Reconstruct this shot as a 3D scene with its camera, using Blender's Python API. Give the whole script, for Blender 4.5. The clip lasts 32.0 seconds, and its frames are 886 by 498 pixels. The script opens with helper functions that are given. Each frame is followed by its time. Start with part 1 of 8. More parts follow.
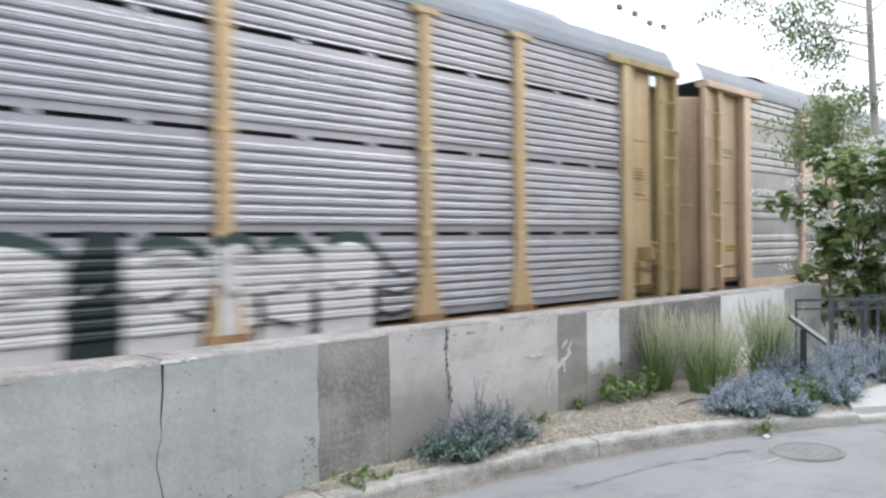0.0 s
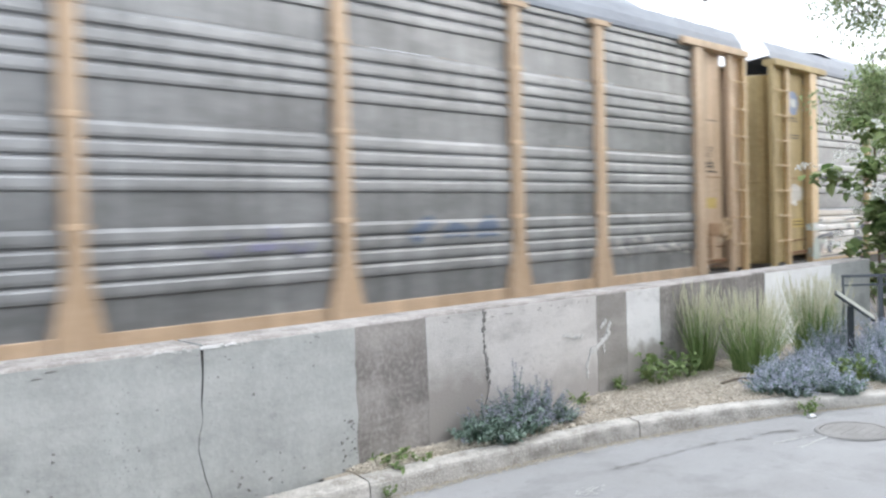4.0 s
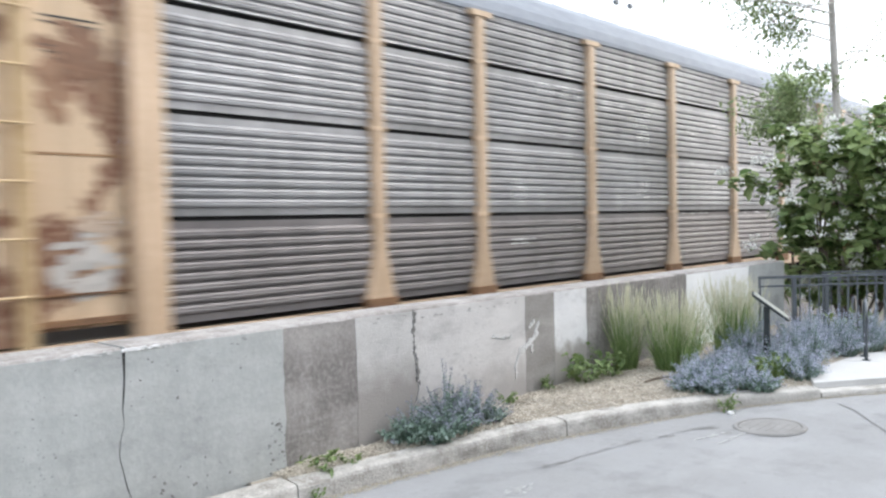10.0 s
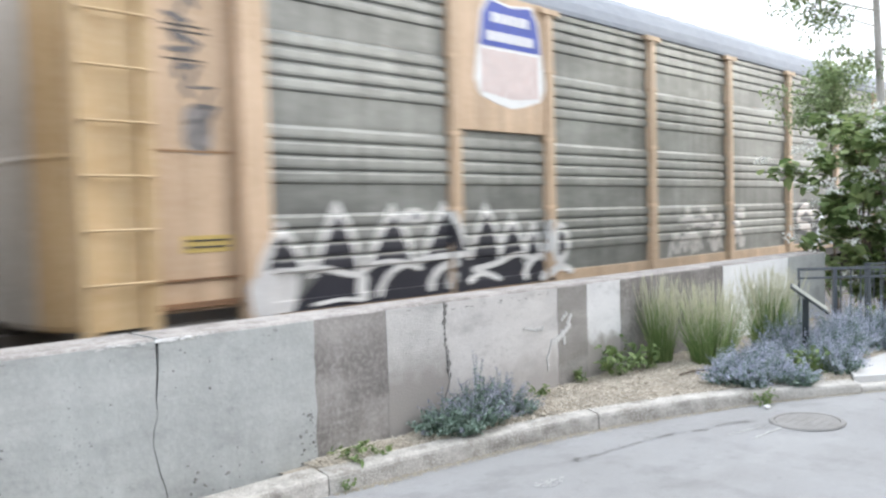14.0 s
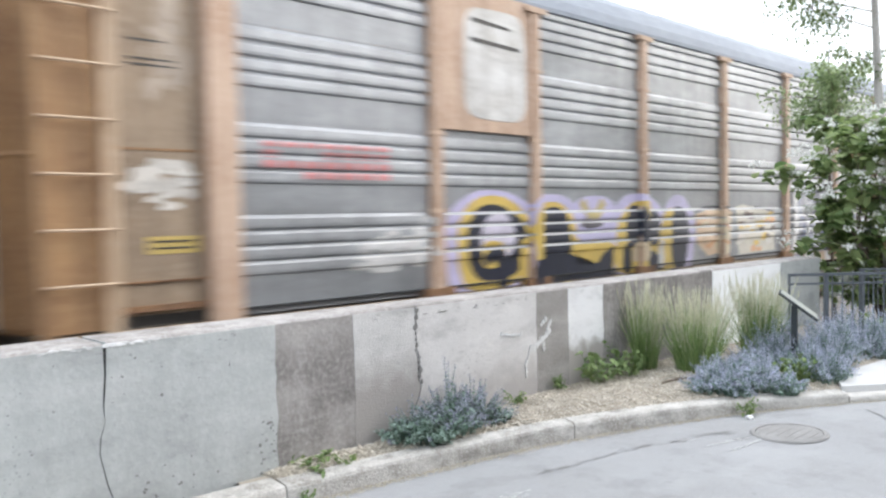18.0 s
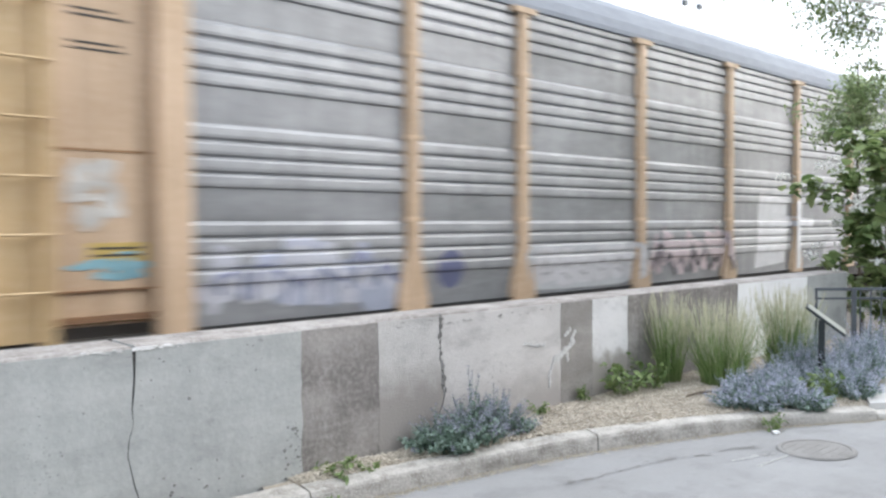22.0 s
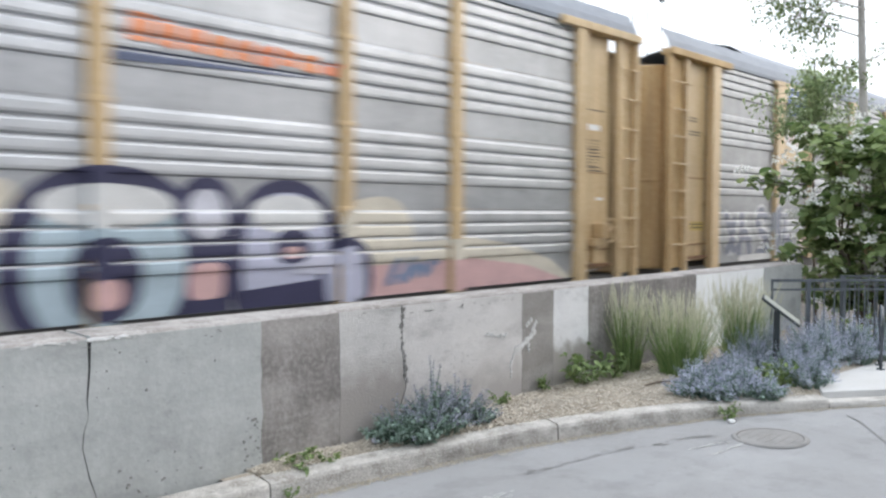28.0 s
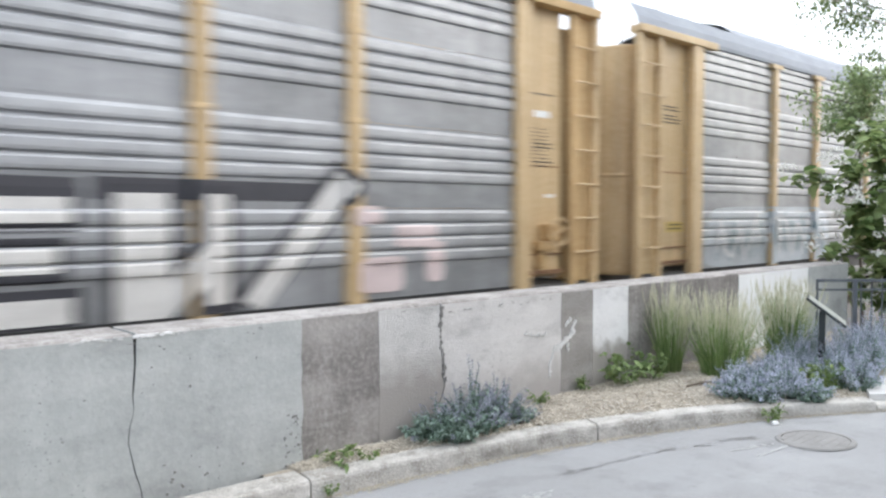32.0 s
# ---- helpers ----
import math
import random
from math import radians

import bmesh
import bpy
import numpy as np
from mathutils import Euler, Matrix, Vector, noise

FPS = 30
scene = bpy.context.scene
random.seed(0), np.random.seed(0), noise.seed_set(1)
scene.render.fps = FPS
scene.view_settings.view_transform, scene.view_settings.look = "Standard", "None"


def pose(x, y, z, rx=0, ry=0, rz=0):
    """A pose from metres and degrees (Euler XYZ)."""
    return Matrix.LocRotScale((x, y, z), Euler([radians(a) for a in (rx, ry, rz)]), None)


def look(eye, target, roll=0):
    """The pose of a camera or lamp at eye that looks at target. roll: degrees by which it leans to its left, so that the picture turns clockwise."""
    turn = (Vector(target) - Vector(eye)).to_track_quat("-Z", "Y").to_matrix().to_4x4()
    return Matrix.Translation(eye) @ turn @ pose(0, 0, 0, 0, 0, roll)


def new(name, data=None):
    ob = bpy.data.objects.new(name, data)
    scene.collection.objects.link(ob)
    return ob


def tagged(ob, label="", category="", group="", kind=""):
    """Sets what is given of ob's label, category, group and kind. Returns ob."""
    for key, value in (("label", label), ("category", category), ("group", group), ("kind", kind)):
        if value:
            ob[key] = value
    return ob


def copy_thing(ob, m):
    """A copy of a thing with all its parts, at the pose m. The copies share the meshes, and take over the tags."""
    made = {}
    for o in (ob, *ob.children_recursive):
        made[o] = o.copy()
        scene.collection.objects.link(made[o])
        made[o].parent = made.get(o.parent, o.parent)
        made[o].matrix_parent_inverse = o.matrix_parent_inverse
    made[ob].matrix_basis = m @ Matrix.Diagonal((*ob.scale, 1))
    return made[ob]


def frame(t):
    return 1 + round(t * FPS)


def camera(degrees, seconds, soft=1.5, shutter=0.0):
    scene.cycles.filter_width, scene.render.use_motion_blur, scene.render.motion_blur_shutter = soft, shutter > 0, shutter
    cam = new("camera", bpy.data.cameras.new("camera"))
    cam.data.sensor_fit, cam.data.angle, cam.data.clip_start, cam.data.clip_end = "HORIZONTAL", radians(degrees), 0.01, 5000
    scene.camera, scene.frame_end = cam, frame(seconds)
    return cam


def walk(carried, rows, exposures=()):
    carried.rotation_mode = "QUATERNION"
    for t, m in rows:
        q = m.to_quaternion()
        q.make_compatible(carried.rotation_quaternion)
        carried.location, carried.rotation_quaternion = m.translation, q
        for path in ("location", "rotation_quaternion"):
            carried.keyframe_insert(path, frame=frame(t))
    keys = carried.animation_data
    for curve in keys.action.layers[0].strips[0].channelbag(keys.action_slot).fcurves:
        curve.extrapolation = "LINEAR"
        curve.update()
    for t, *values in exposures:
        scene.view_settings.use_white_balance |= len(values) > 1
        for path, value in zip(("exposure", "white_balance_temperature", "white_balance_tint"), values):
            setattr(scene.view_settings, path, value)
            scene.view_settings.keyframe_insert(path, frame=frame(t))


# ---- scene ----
cam = camera(56.7, 32.0, soft=2.4, shutter=0.8)
PATH = [
    (0, (-3.294, -4.629, 1.583), (-1.894, -3.201, 1.562), -0.7),
    (0.5, (-3.28, -4.619, 1.59), (-1.875, -3.196, 1.552), -0.1),
    (1, (-3.273, -4.634, 1.583), (-1.85, -3.229, 1.588), -0.0),
    (1.5, (-3.272, -4.65, 1.6), (-1.86, -3.234, 1.61), -0.9),
    (2, (-3.28, -4.621, 1.588), (-1.871, -3.201, 1.578), -0.7),
    (2.5, (-3.266, -4.599, 1.587), (-1.899, -3.14, 1.56), -0.5),
    (4.5, (-3.247, -4.644, 1.589), (-1.923, -3.147, 1.518), -1.8),
    (5, (-3.244, -4.64, 1.578), (-1.908, -3.154, 1.501), -1.0),
    (5.5, (-3.243, -4.624, 1.571), (-1.877, -3.165, 1.492), -1.2),
    (6, (-3.243, -4.62, 1.576), (-1.904, -3.136, 1.497), -1.1),
    (6.5, (-3.234, -4.616, 1.58), (-1.855, -3.17, 1.493), -1.0),
    (7, (-3.231, -4.606, 1.582), (-1.831, -3.181, 1.477), -1.2),
    (7.5, (-3.234, -4.6, 1.598), (-1.813, -3.196, 1.484), -1.1),
    (8, (-3.233, -4.596, 1.599), (-1.796, -3.21, 1.487), -1.4),
    (8.5, (-3.234, -4.606, 1.593), (-1.791, -3.223, 1.51), -1.6),
    (9, (-3.225, -4.637, 1.607), (-1.783, -3.253, 1.533), -1.4),
    (9.5, (-3.249, -4.596, 1.603), (-1.79, -3.23, 1.529), -1.3),
    (10, (-3.251, -4.621, 1.592), (-1.8, -3.246, 1.523), -1.3),
    (10.5, (-3.246, -4.615, 1.607), (-1.793, -3.242, 1.533), -1.1),
    (11, (-3.258, -4.599, 1.597), (-1.803, -3.228, 1.534), -1.0),
    (11.5, (-3.261, -4.603, 1.597), (-1.815, -3.223, 1.53), -0.9),
    (12, (-3.258, -4.631, 1.594), (-1.811, -3.252, 1.529), -1.2),
    (12.5, (-3.254, -4.603, 1.594), (-1.814, -3.216, 1.528), -1.1),
    (13, (-3.25, -4.601, 1.598), (-1.808, -3.217, 1.53), -1.2),
    (13.5, (-3.227, -4.619, 1.589), (-1.818, -3.203, 1.505), -1.3),
    (14, (-3.207, -4.644, 1.591), (-1.82, -3.206, 1.504), -1.5),
    (14.5, (-3.158, -4.666, 1.6), (-1.797, -3.205, 1.483), -0.7),
    (15, (-3.094, -4.637, 1.604), (-1.703, -3.209, 1.444), 0.2),
    (15.5, (-3.023, -4.591, 1.583), (-1.599, -3.19, 1.491), -0.9),
    (17.5, (-2.89, -4.655, 1.591), (-1.494, -3.226, 1.494), -1.3),
    (18, (-2.885, -4.679, 1.583), (-1.507, -3.232, 1.501), -1.1),
    (18.5, (-2.889, -4.686, 1.588), (-1.516, -3.235, 1.505), -1.5),
    (19, (-2.907, -4.646, 1.584), (-1.505, -3.222, 1.496), -1.1),
    (19.5, (-2.897, -4.669, 1.587), (-1.501, -3.24, 1.494), -1.2),
    (20, (-2.903, -4.672, 1.581), (-1.507, -3.243, 1.485), -1.1),
    (20.5, (-2.905, -4.685, 1.579), (-1.527, -3.238, 1.496), -0.6),
    (21, (-2.914, -4.68, 1.587), (-1.532, -3.236, 1.502), -0.4),
    (21.5, (-2.922, -4.67, 1.585), (-1.56, -3.207, 1.513), -0.3),
    (22, (-2.922, -4.663, 1.594), (-1.58, -3.181, 1.531), -0.3),
    (22.5, (-2.918, -4.668, 1.594), (-1.593, -3.171, 1.545), -0.2),
    (23, (-2.91, -4.673, 1.585), (-1.585, -3.176, 1.522), -0.3),
    (23.5, (-2.91, -4.682, 1.58), (-1.57, -3.198, 1.535), -0.3),
    (24, (-2.908, -4.676, 1.587), (-1.533, -3.225, 1.535), -0.2),
    (24.5, (-2.909, -4.651, 1.62), (-1.52, -3.213, 1.553), -0.1),
    (25, (-2.906, -4.676, 1.595), (-1.508, -3.249, 1.52), 0.0),
    (25.5, (-2.904, -4.673, 1.617), (-1.492, -3.26, 1.527), -0.1),
    (27.5, (-2.911, -4.64, 1.636), (-1.504, -3.222, 1.533), 0.4),
    (28, (-2.908, -4.662, 1.601), (-1.502, -3.242, 1.512), 0.1),
    (28.5, (-2.913, -4.657, 1.602), (-1.508, -3.236, 1.508), 0.0),
    (29, (-2.922, -4.656, 1.59), (-1.532, -3.22, 1.503), -0.3),
    (29.5, (-2.913, -4.674, 1.586), (-1.582, -3.184, 1.489), -0.4),
    (30, (-2.919, -4.666, 1.585), (-1.606, -3.16, 1.509), -0.2),
    (30.5, (-2.911, -4.671, 1.598), (-1.603, -3.16, 1.509), -0.1),
    (31, (-2.907, -4.682, 1.587), (-1.58, -3.188, 1.497), -0.1),
    (31.5, (-2.918, -4.656, 1.592), (-1.575, -3.177, 1.494), 0.1),
    (32, (-2.918, -4.658, 1.592), (-1.578, -3.175, 1.503), -0.0),
]
EXPOSURES = ((0, 1.10), (2, 1.20), (5, 1.41), (6, 1.38), (7, 1.35), (9, 1.37), (13, 1.40), (17.5, 1.48), (19, 1.44), (20, 1.46), (21, 1.48), (22, 1.27), (23, 1.27), (24, 1.27), (25.5, 1.35), (27.5, 1.12), (28, 1.10), (29, 1.22), (30, 1.30), (32, 1.34))
walk(cam, [(t, look(eye, target, roll)) for t, eye, target, roll in PATH], EXPOSURES)

# ---- sky and light: a bright overcast afternoon ----
world = bpy.data.worlds.new("sky")
scene.world = world
world.use_nodes = True
wn, wl = world.node_tree.nodes, world.node_tree.links
sky = wn.new("ShaderNodeTexSky")
sky.sky_type, sky.sun_disc = "NISHITA", False
sky.sun_elevation, sky.sun_rotation = radians(32), radians(121)
sky.dust_density, sky.air_density, sky.ozone_density = 4.0, 1.0, 1.0
veil = wn.new("ShaderNodeMixRGB")
veil.inputs["Fac"].default_value = 0.72
veil.inputs["Color2"].default_value = (9.75, 10.45, 11.45, 1)
wl.new(sky.outputs["Color"], veil.inputs["Color1"])
wl.new(veil.outputs["Color"], wn["Background"].inputs["Color"])
wn["Background"].inputs["Strength"].default_value = 0.1
sun = new("sun", bpy.data.lights.new("sun", "SUN"))
sun.data.energy, sun.data.angle, sun.data.color = 0.45, radians(80), (1.0, 1.0, 0.98)
sun.matrix_world = look((30, -18, 22), (0, 0, 0))


# ---- materials ----
def shader(name):
    m = bpy.data.materials.new(name)
    m.use_nodes = True
    nt = m.node_tree
    return m, nt.nodes, nt.links, nt.nodes["Principled BSDF"]


def surface(name, base, dark, light, scale=3.0, fine=40.0, rough=0.8, metal=0.0, bump=0.3, stretch=(1, 1, 1), depth=0.01,
            amount=0.6, random_tint=0.0, streak=0.0, pits=0.0, smear=0.0, specks=0.0):
    """Stains at one scale, grain at another, fine relief; base colours are those of the real surface."""
    m, n, l, p = shader(name)
    tc = n.new("ShaderNodeTexCoord")
    mp = n.new("ShaderNodeMapping")
    mp.inputs["Scale"].default_value = stretch
    l.new(tc.outputs["Object"], mp.inputs["Vector"])
    big = n.new("ShaderNodeTexNoise")
    big.inputs["Scale"].default_value, big.inputs["Detail"].default_value, big.inputs["Roughness"].default_value = scale, 6, 0.6
    l.new(mp.outputs["Vector"], big.inputs["Vector"])
    small = n.new("ShaderNodeTexNoise")
    small.inputs["Scale"].default_value, small.inputs["Detail"].default_value = fine, 4
    l.new(tc.outputs["Object"], small.inputs["Vector"])
    r1 = n.new("ShaderNodeValToRGB")
    r1.color_ramp.elements[0].position, r1.color_ramp.elements[1].position = 0.36, 0.68
    r1.color_ramp.elements[0].color, r1.color_ramp.elements[1].color = (*dark, 1), (*base, 1)
    l.new(big.outputs["Fac"], r1.inputs["Fac"])
    r2 = n.new("ShaderNodeValToRGB")
    r2.color_ramp.elements[0].position, r2.color_ramp.elements[1].position = 0.45, 0.75
    r2.color_ramp.elements[0].color, r2.color_ramp.elements[1].color = (0, 0, 0, 1), (amount, amount, amount, 1)
    l.new(small.outputs["Fac"], r2.inputs["Fac"])
    mix = n.new("ShaderNodeMixRGB")
    l.new(r2.outputs["Color"], mix.inputs["Fac"])
    l.new(r1.outputs["Color"], mix.inputs["Color1"])
    mix.inputs["Color2"].default_value = (*light, 1)
    out = mix.outputs["Color"]
    if streak > 0:
        ms = n.new("ShaderNodeMapping")
        ms.inputs["Scale"].default_value = (7, 7, 0.35)
        l.new(tc.outputs["Object"], ms.inputs["Vector"])
        ns = n.new("ShaderNodeTexNoise")
        ns.inputs["Scale"].default_value, ns.inputs["Detail"].default_value = 1.0, 5
        l.new(ms.outputs["Vector"], ns.inputs["Vector"])
        rs = n.new("ShaderNodeValToRGB")
        rs.color_ramp.elements[0].position, rs.color_ramp.elements[1].position = 0.42, 0.66
        rs.color_ramp.elements[0].color, rs.color_ramp.elements[1].color = (streak, streak, streak, 1), (0, 0, 0, 1)
        l.new(ns.outputs["Fac"], rs.inputs["Fac"])
        m2 = n.new("ShaderNodeMixRGB")
        l.new(rs.outputs["Color"], m2.inputs["Fac"])
        l.new(out, m2.inputs["Color1"])
        m2.inputs["Color2"].default_value = (*[v * 0.45 for v in dark], 1)
        out = m2.outputs["Color"]
    if smear > 0:
        for sc3, pos, tone in (((2.4, 2.4, 4.6), 0.60, [v * 0.55 for v in dark]), ((0.9, 0.9, 2.6), 0.57, light), ((14, 14, 22), 0.66, [v * 0.5 for v in dark])):
            mq = n.new("ShaderNodeMapping")
            mq.inputs["Scale"].default_value = sc3
            mq.inputs["Location"].default_value = (pos * 40, pos * 17, 3)
            l.new(tc.outputs["Object"], mq.inputs["Vector"])
            nq = n.new("ShaderNodeTexNoise")
            nq.inputs["Scale"].default_value, nq.inputs["Detail"].default_value, nq.inputs["Roughness"].default_value = 1.0, 7, 0.62
            l.new(mq.outputs["Vector"], nq.inputs["Vector"])
            rq = n.new("ShaderNodeValToRGB")
            rq.color_ramp.elements[0].position, rq.color_ramp.elements[1].position = pos - 0.07, pos + 0.09
            rq.color_ramp.elements[0].color, rq.color_ramp.elements[1].color = (0, 0, 0, 1), (smear, smear, smear, 1)
            l.new(nq.outputs["Fac"], rq.inputs["Fac"])
            mm = n.new("ShaderNodeMixRGB")
            l.new(rq.outputs["Color"], mm.inputs["Fac"])
            l.new(out, mm.inputs["Color1"])
            mm.inputs["Color2"].default_value = (*tone, 1)
            out = mm.outputs["Color"]
    if pits > 0:
        vo = n.new("ShaderNodeTexVoronoi")
        vo.inputs["Scale"].default_value = 27.0
        wn2 = n.new("ShaderNodeTexNoise")
        wn2.inputs["Scale"].default_value = 1.7
        l.new(tc.outputs["Object"], wn2.inputs["Vector"])
        l.new(tc.outputs["Object"], vo.inputs["Vector"])
        thr = n.new("ShaderNodeMapRange")
        thr.inputs["From Min"].default_value, thr.inputs["From Max"].default_value = 0.47, 0.75
        thr.inputs["To Min"].default_value, thr.inputs["To Max"].default_value = 0.0, 0.25
        l.new(wn2.outputs["Fac"], thr.inputs["Value"])
        lt = n.new("ShaderNodeMath")
        lt.operation = "LESS_THAN"
        l.new(vo.outputs["Distance"], lt.inputs[0])
        l.new(thr.outputs["Result"], lt.inputs[1])
        sc = n.new("ShaderNodeMath")
        sc.operation = "MULTIPLY"
        sc.inputs[1].default_value = pits
        l.new(lt.outputs["Value"], sc.inputs[0])
        m3 = n.new("ShaderNodeMixRGB")
        l.new(sc.outputs["Value"], m3.inputs["Fac"])
        l.new(out, m3.inputs["Color1"])
        m3.inputs["Color2"].default_value = (*[v * 0.5 for v in dark], 1)
        out = m3.outputs["Color"]
    if specks > 0:
        # stones of the aggregate laid bare, pale and dark
        for sc4, thr4, tone in ((70.0, 0.20, light), (95.0, 0.16, [v * 0.4 for v in dark])):
            v4 = n.new("ShaderNodeTexVoronoi")
            v4.inputs["Scale"].default_value = sc4
            l.new(tc.outputs["Object"], v4.inputs["Vector"])
            l4 = n.new("ShaderNodeMath")
            l4.operation, l4.inputs[1].default_value = "LESS_THAN", thr4
            l.new(v4.outputs["Distance"], l4.inputs[0])
            q4 = n.new("ShaderNodeMath")
            q4.operation, q4.inputs[1].default_value = "MULTIPLY", specks
            l.new(l4.outputs["Value"], q4.inputs[0])
            m4 = n.new("ShaderNodeMixRGB")
            l.new(q4.outputs["Value"], m4.inputs["Fac"])
            l.new(out, m4.inputs["Color1"])
            m4.inputs["Color2"].default_value = (*tone, 1)
            out = m4.outputs["Color"]
    if random_tint > 0:
        oi = n.new("ShaderNodeObjectInfo")
        mr = n.new("ShaderNodeMapRange")
        mr.inputs["To Min"].default_value, mr.inputs["To Max"].default_value = 1 - random_tint, 1 + random_tint
        l.new(oi.outputs["Random"], mr.inputs["Value"])
        hs = n.new("ShaderNodeHueSaturation")
        l.new(mr.outputs["Result"], hs.inputs["Value"])
        l.new(out, hs.inputs["Color"])
        out = hs.outputs["Color"]
    l.new(out, p.inputs["Base Color"])
    p.inputs["Roughness"].default_value, p.inputs["Metallic"].default_value = rough, metal
    if bump > 0:
        b = n.new("ShaderNodeBump")
        b.inputs["Strength"].default_value, b.inputs["Distance"].default_value = bump, depth
        l.new(small.outputs["Fac"], b.inputs["Height"])
        l.new(b.outputs["Normal"], p.inputs["Normal"])
    return m


def k(v, f):
    return tuple(min(1.0, c * f) for c in v)


def simple(name, c, rough=0.6, metal=0.0, scale=6.0, bump=0.1, var=0.25):
    return surface(name, c, k(c, 1 - var), k(c, 1 + var), scale=scale, fine=60, rough=rough, metal=metal, bump=bump, depth=0.004, amount=0.4)


def leafy(name, c, c2, translucent=0.25):
    m, n, l, p = shader(name)
    g = n.new("ShaderNodeNewGeometry")
    r = n.new("ShaderNodeValToRGB")
    r.color_ramp.elements[0].color, r.color_ramp.elements[1].color = (*c, 1), (*c2, 1)
    l.new(g.outputs["Random Per Island"], r.inputs["Fac"])
    l.new(r.outputs["Color"], p.inputs["Base Color"])
    p.inputs["Roughness"].default_value = 0.55
    t = n.new("ShaderNodeBsdfTranslucent")
    l.new(r.outputs["Color"], t.inputs["Color"])
    mx = n.new("ShaderNodeMixShader")
    mx.inputs["Fac"].default_value = translucent
    l.new(p.outputs["BSDF"], mx.inputs[1])
    l.new(t.outputs["BSDF"], mx.inputs[2])
    l.new(mx.outputs["Shader"], n["Material Output"].inputs["Surface"])
    return m


ASPHALT = surface("asphalt", (0.298, 0.30, 0.304), (0.235, 0.233, 0.23), (0.40, 0.402, 0.405), scale=0.7, fine=190, rough=0.88, bump=0.35, depth=0.004, amount=0.5, smear=0.36)
SOIL = surface("bare_soil", (0.41, 0.365, 0.30), (0.29, 0.25, 0.20), (0.54, 0.49, 0.42), scale=4, fine=60, rough=0.95, bump=0.8, depth=0.02)
GROUND = surface("gravelly_ground", (0.20, 0.18, 0.15), (0.13, 0.12, 0.10), (0.30, 0.28, 0.25), scale=0.6, fine=20, rough=0.95, bump=0.6, depth=0.03)
DARKBRICK = surface("dark_brown_brick", (0.10, 0.08, 0.07), (0.07, 0.06, 0.05), (0.14, 0.12, 0.10), scale=0.6, fine=20, rough=0.9, bump=0.3)
BALLAST = surface("track_ballast", (0.24, 0.22, 0.20), (0.12, 0.11, 0.10), (0.36, 0.34, 0.31), scale=5, fine=18, rough=0.95, bump=1.0, depth=0.04)
CHIP = leafy("wood_chips", (0.41, 0.365, 0.295), (0.61, 0.56, 0.475), 0.0)
CURB = surface("kerb_concrete", (0.53, 0.51, 0.475), (0.29, 0.27, 0.24), (0.66, 0.64, 0.60), scale=6.5, fine=60, rough=0.9, bump=0.7, depth=0.012, random_tint=0.06, smear=0.65)
PAD = surface("pavement_concrete", (0.57, 0.565, 0.555), (0.49, 0.485, 0.47), (0.63, 0.625, 0.61), scale=1.2, fine=90, rough=0.9, bump=0.2, depth=0.004)
PALE = surface("painted_concrete", (0.43, 0.45, 0.44), (0.365, 0.38, 0.37), (0.51, 0.52, 0.51), scale=1.7, fine=30, rough=0.85, bump=0.45, depth=0.008, amount=0.4, streak=0.14, pits=0.4, smear=0.42)
DARKC = surface("exposed_aggregate_concrete", (0.29, 0.27, 0.26), (0.20, 0.185, 0.175), (0.42, 0.40, 0.38), scale=3.2, fine=26, rough=0.92, bump=0.5, depth=0.012, streak=0.3, pits=0.6, amount=0.7, smear=0.45, specks=0.55)
MIDC = surface("grey_concrete", (0.335, 0.315, 0.30), (0.25, 0.235, 0.22), (0.46, 0.44, 0.42), scale=2.4, fine=70, rough=0.9, bump=0.8, depth=0.012, streak=0.2, pits=0.5, amount=0.6, smear=0.42, specks=0.3)
WHITEC = surface("white_painted_concrete", (0.86, 0.87, 0.87), (0.76, 0.77, 0.77), (0.88, 0.89, 0.89), scale=2.0, fine=50, rough=0.8, bump=0.3, depth=0.006, streak=0.08)
CAPC = surface("wall_top_concrete", (0.41, 0.385, 0.365), (0.22, 0.20, 0.185), (0.56, 0.54, 0.52), scale=5, fine=45, rough=0.9, bump=0.8, depth=0.012, smear=0.5)
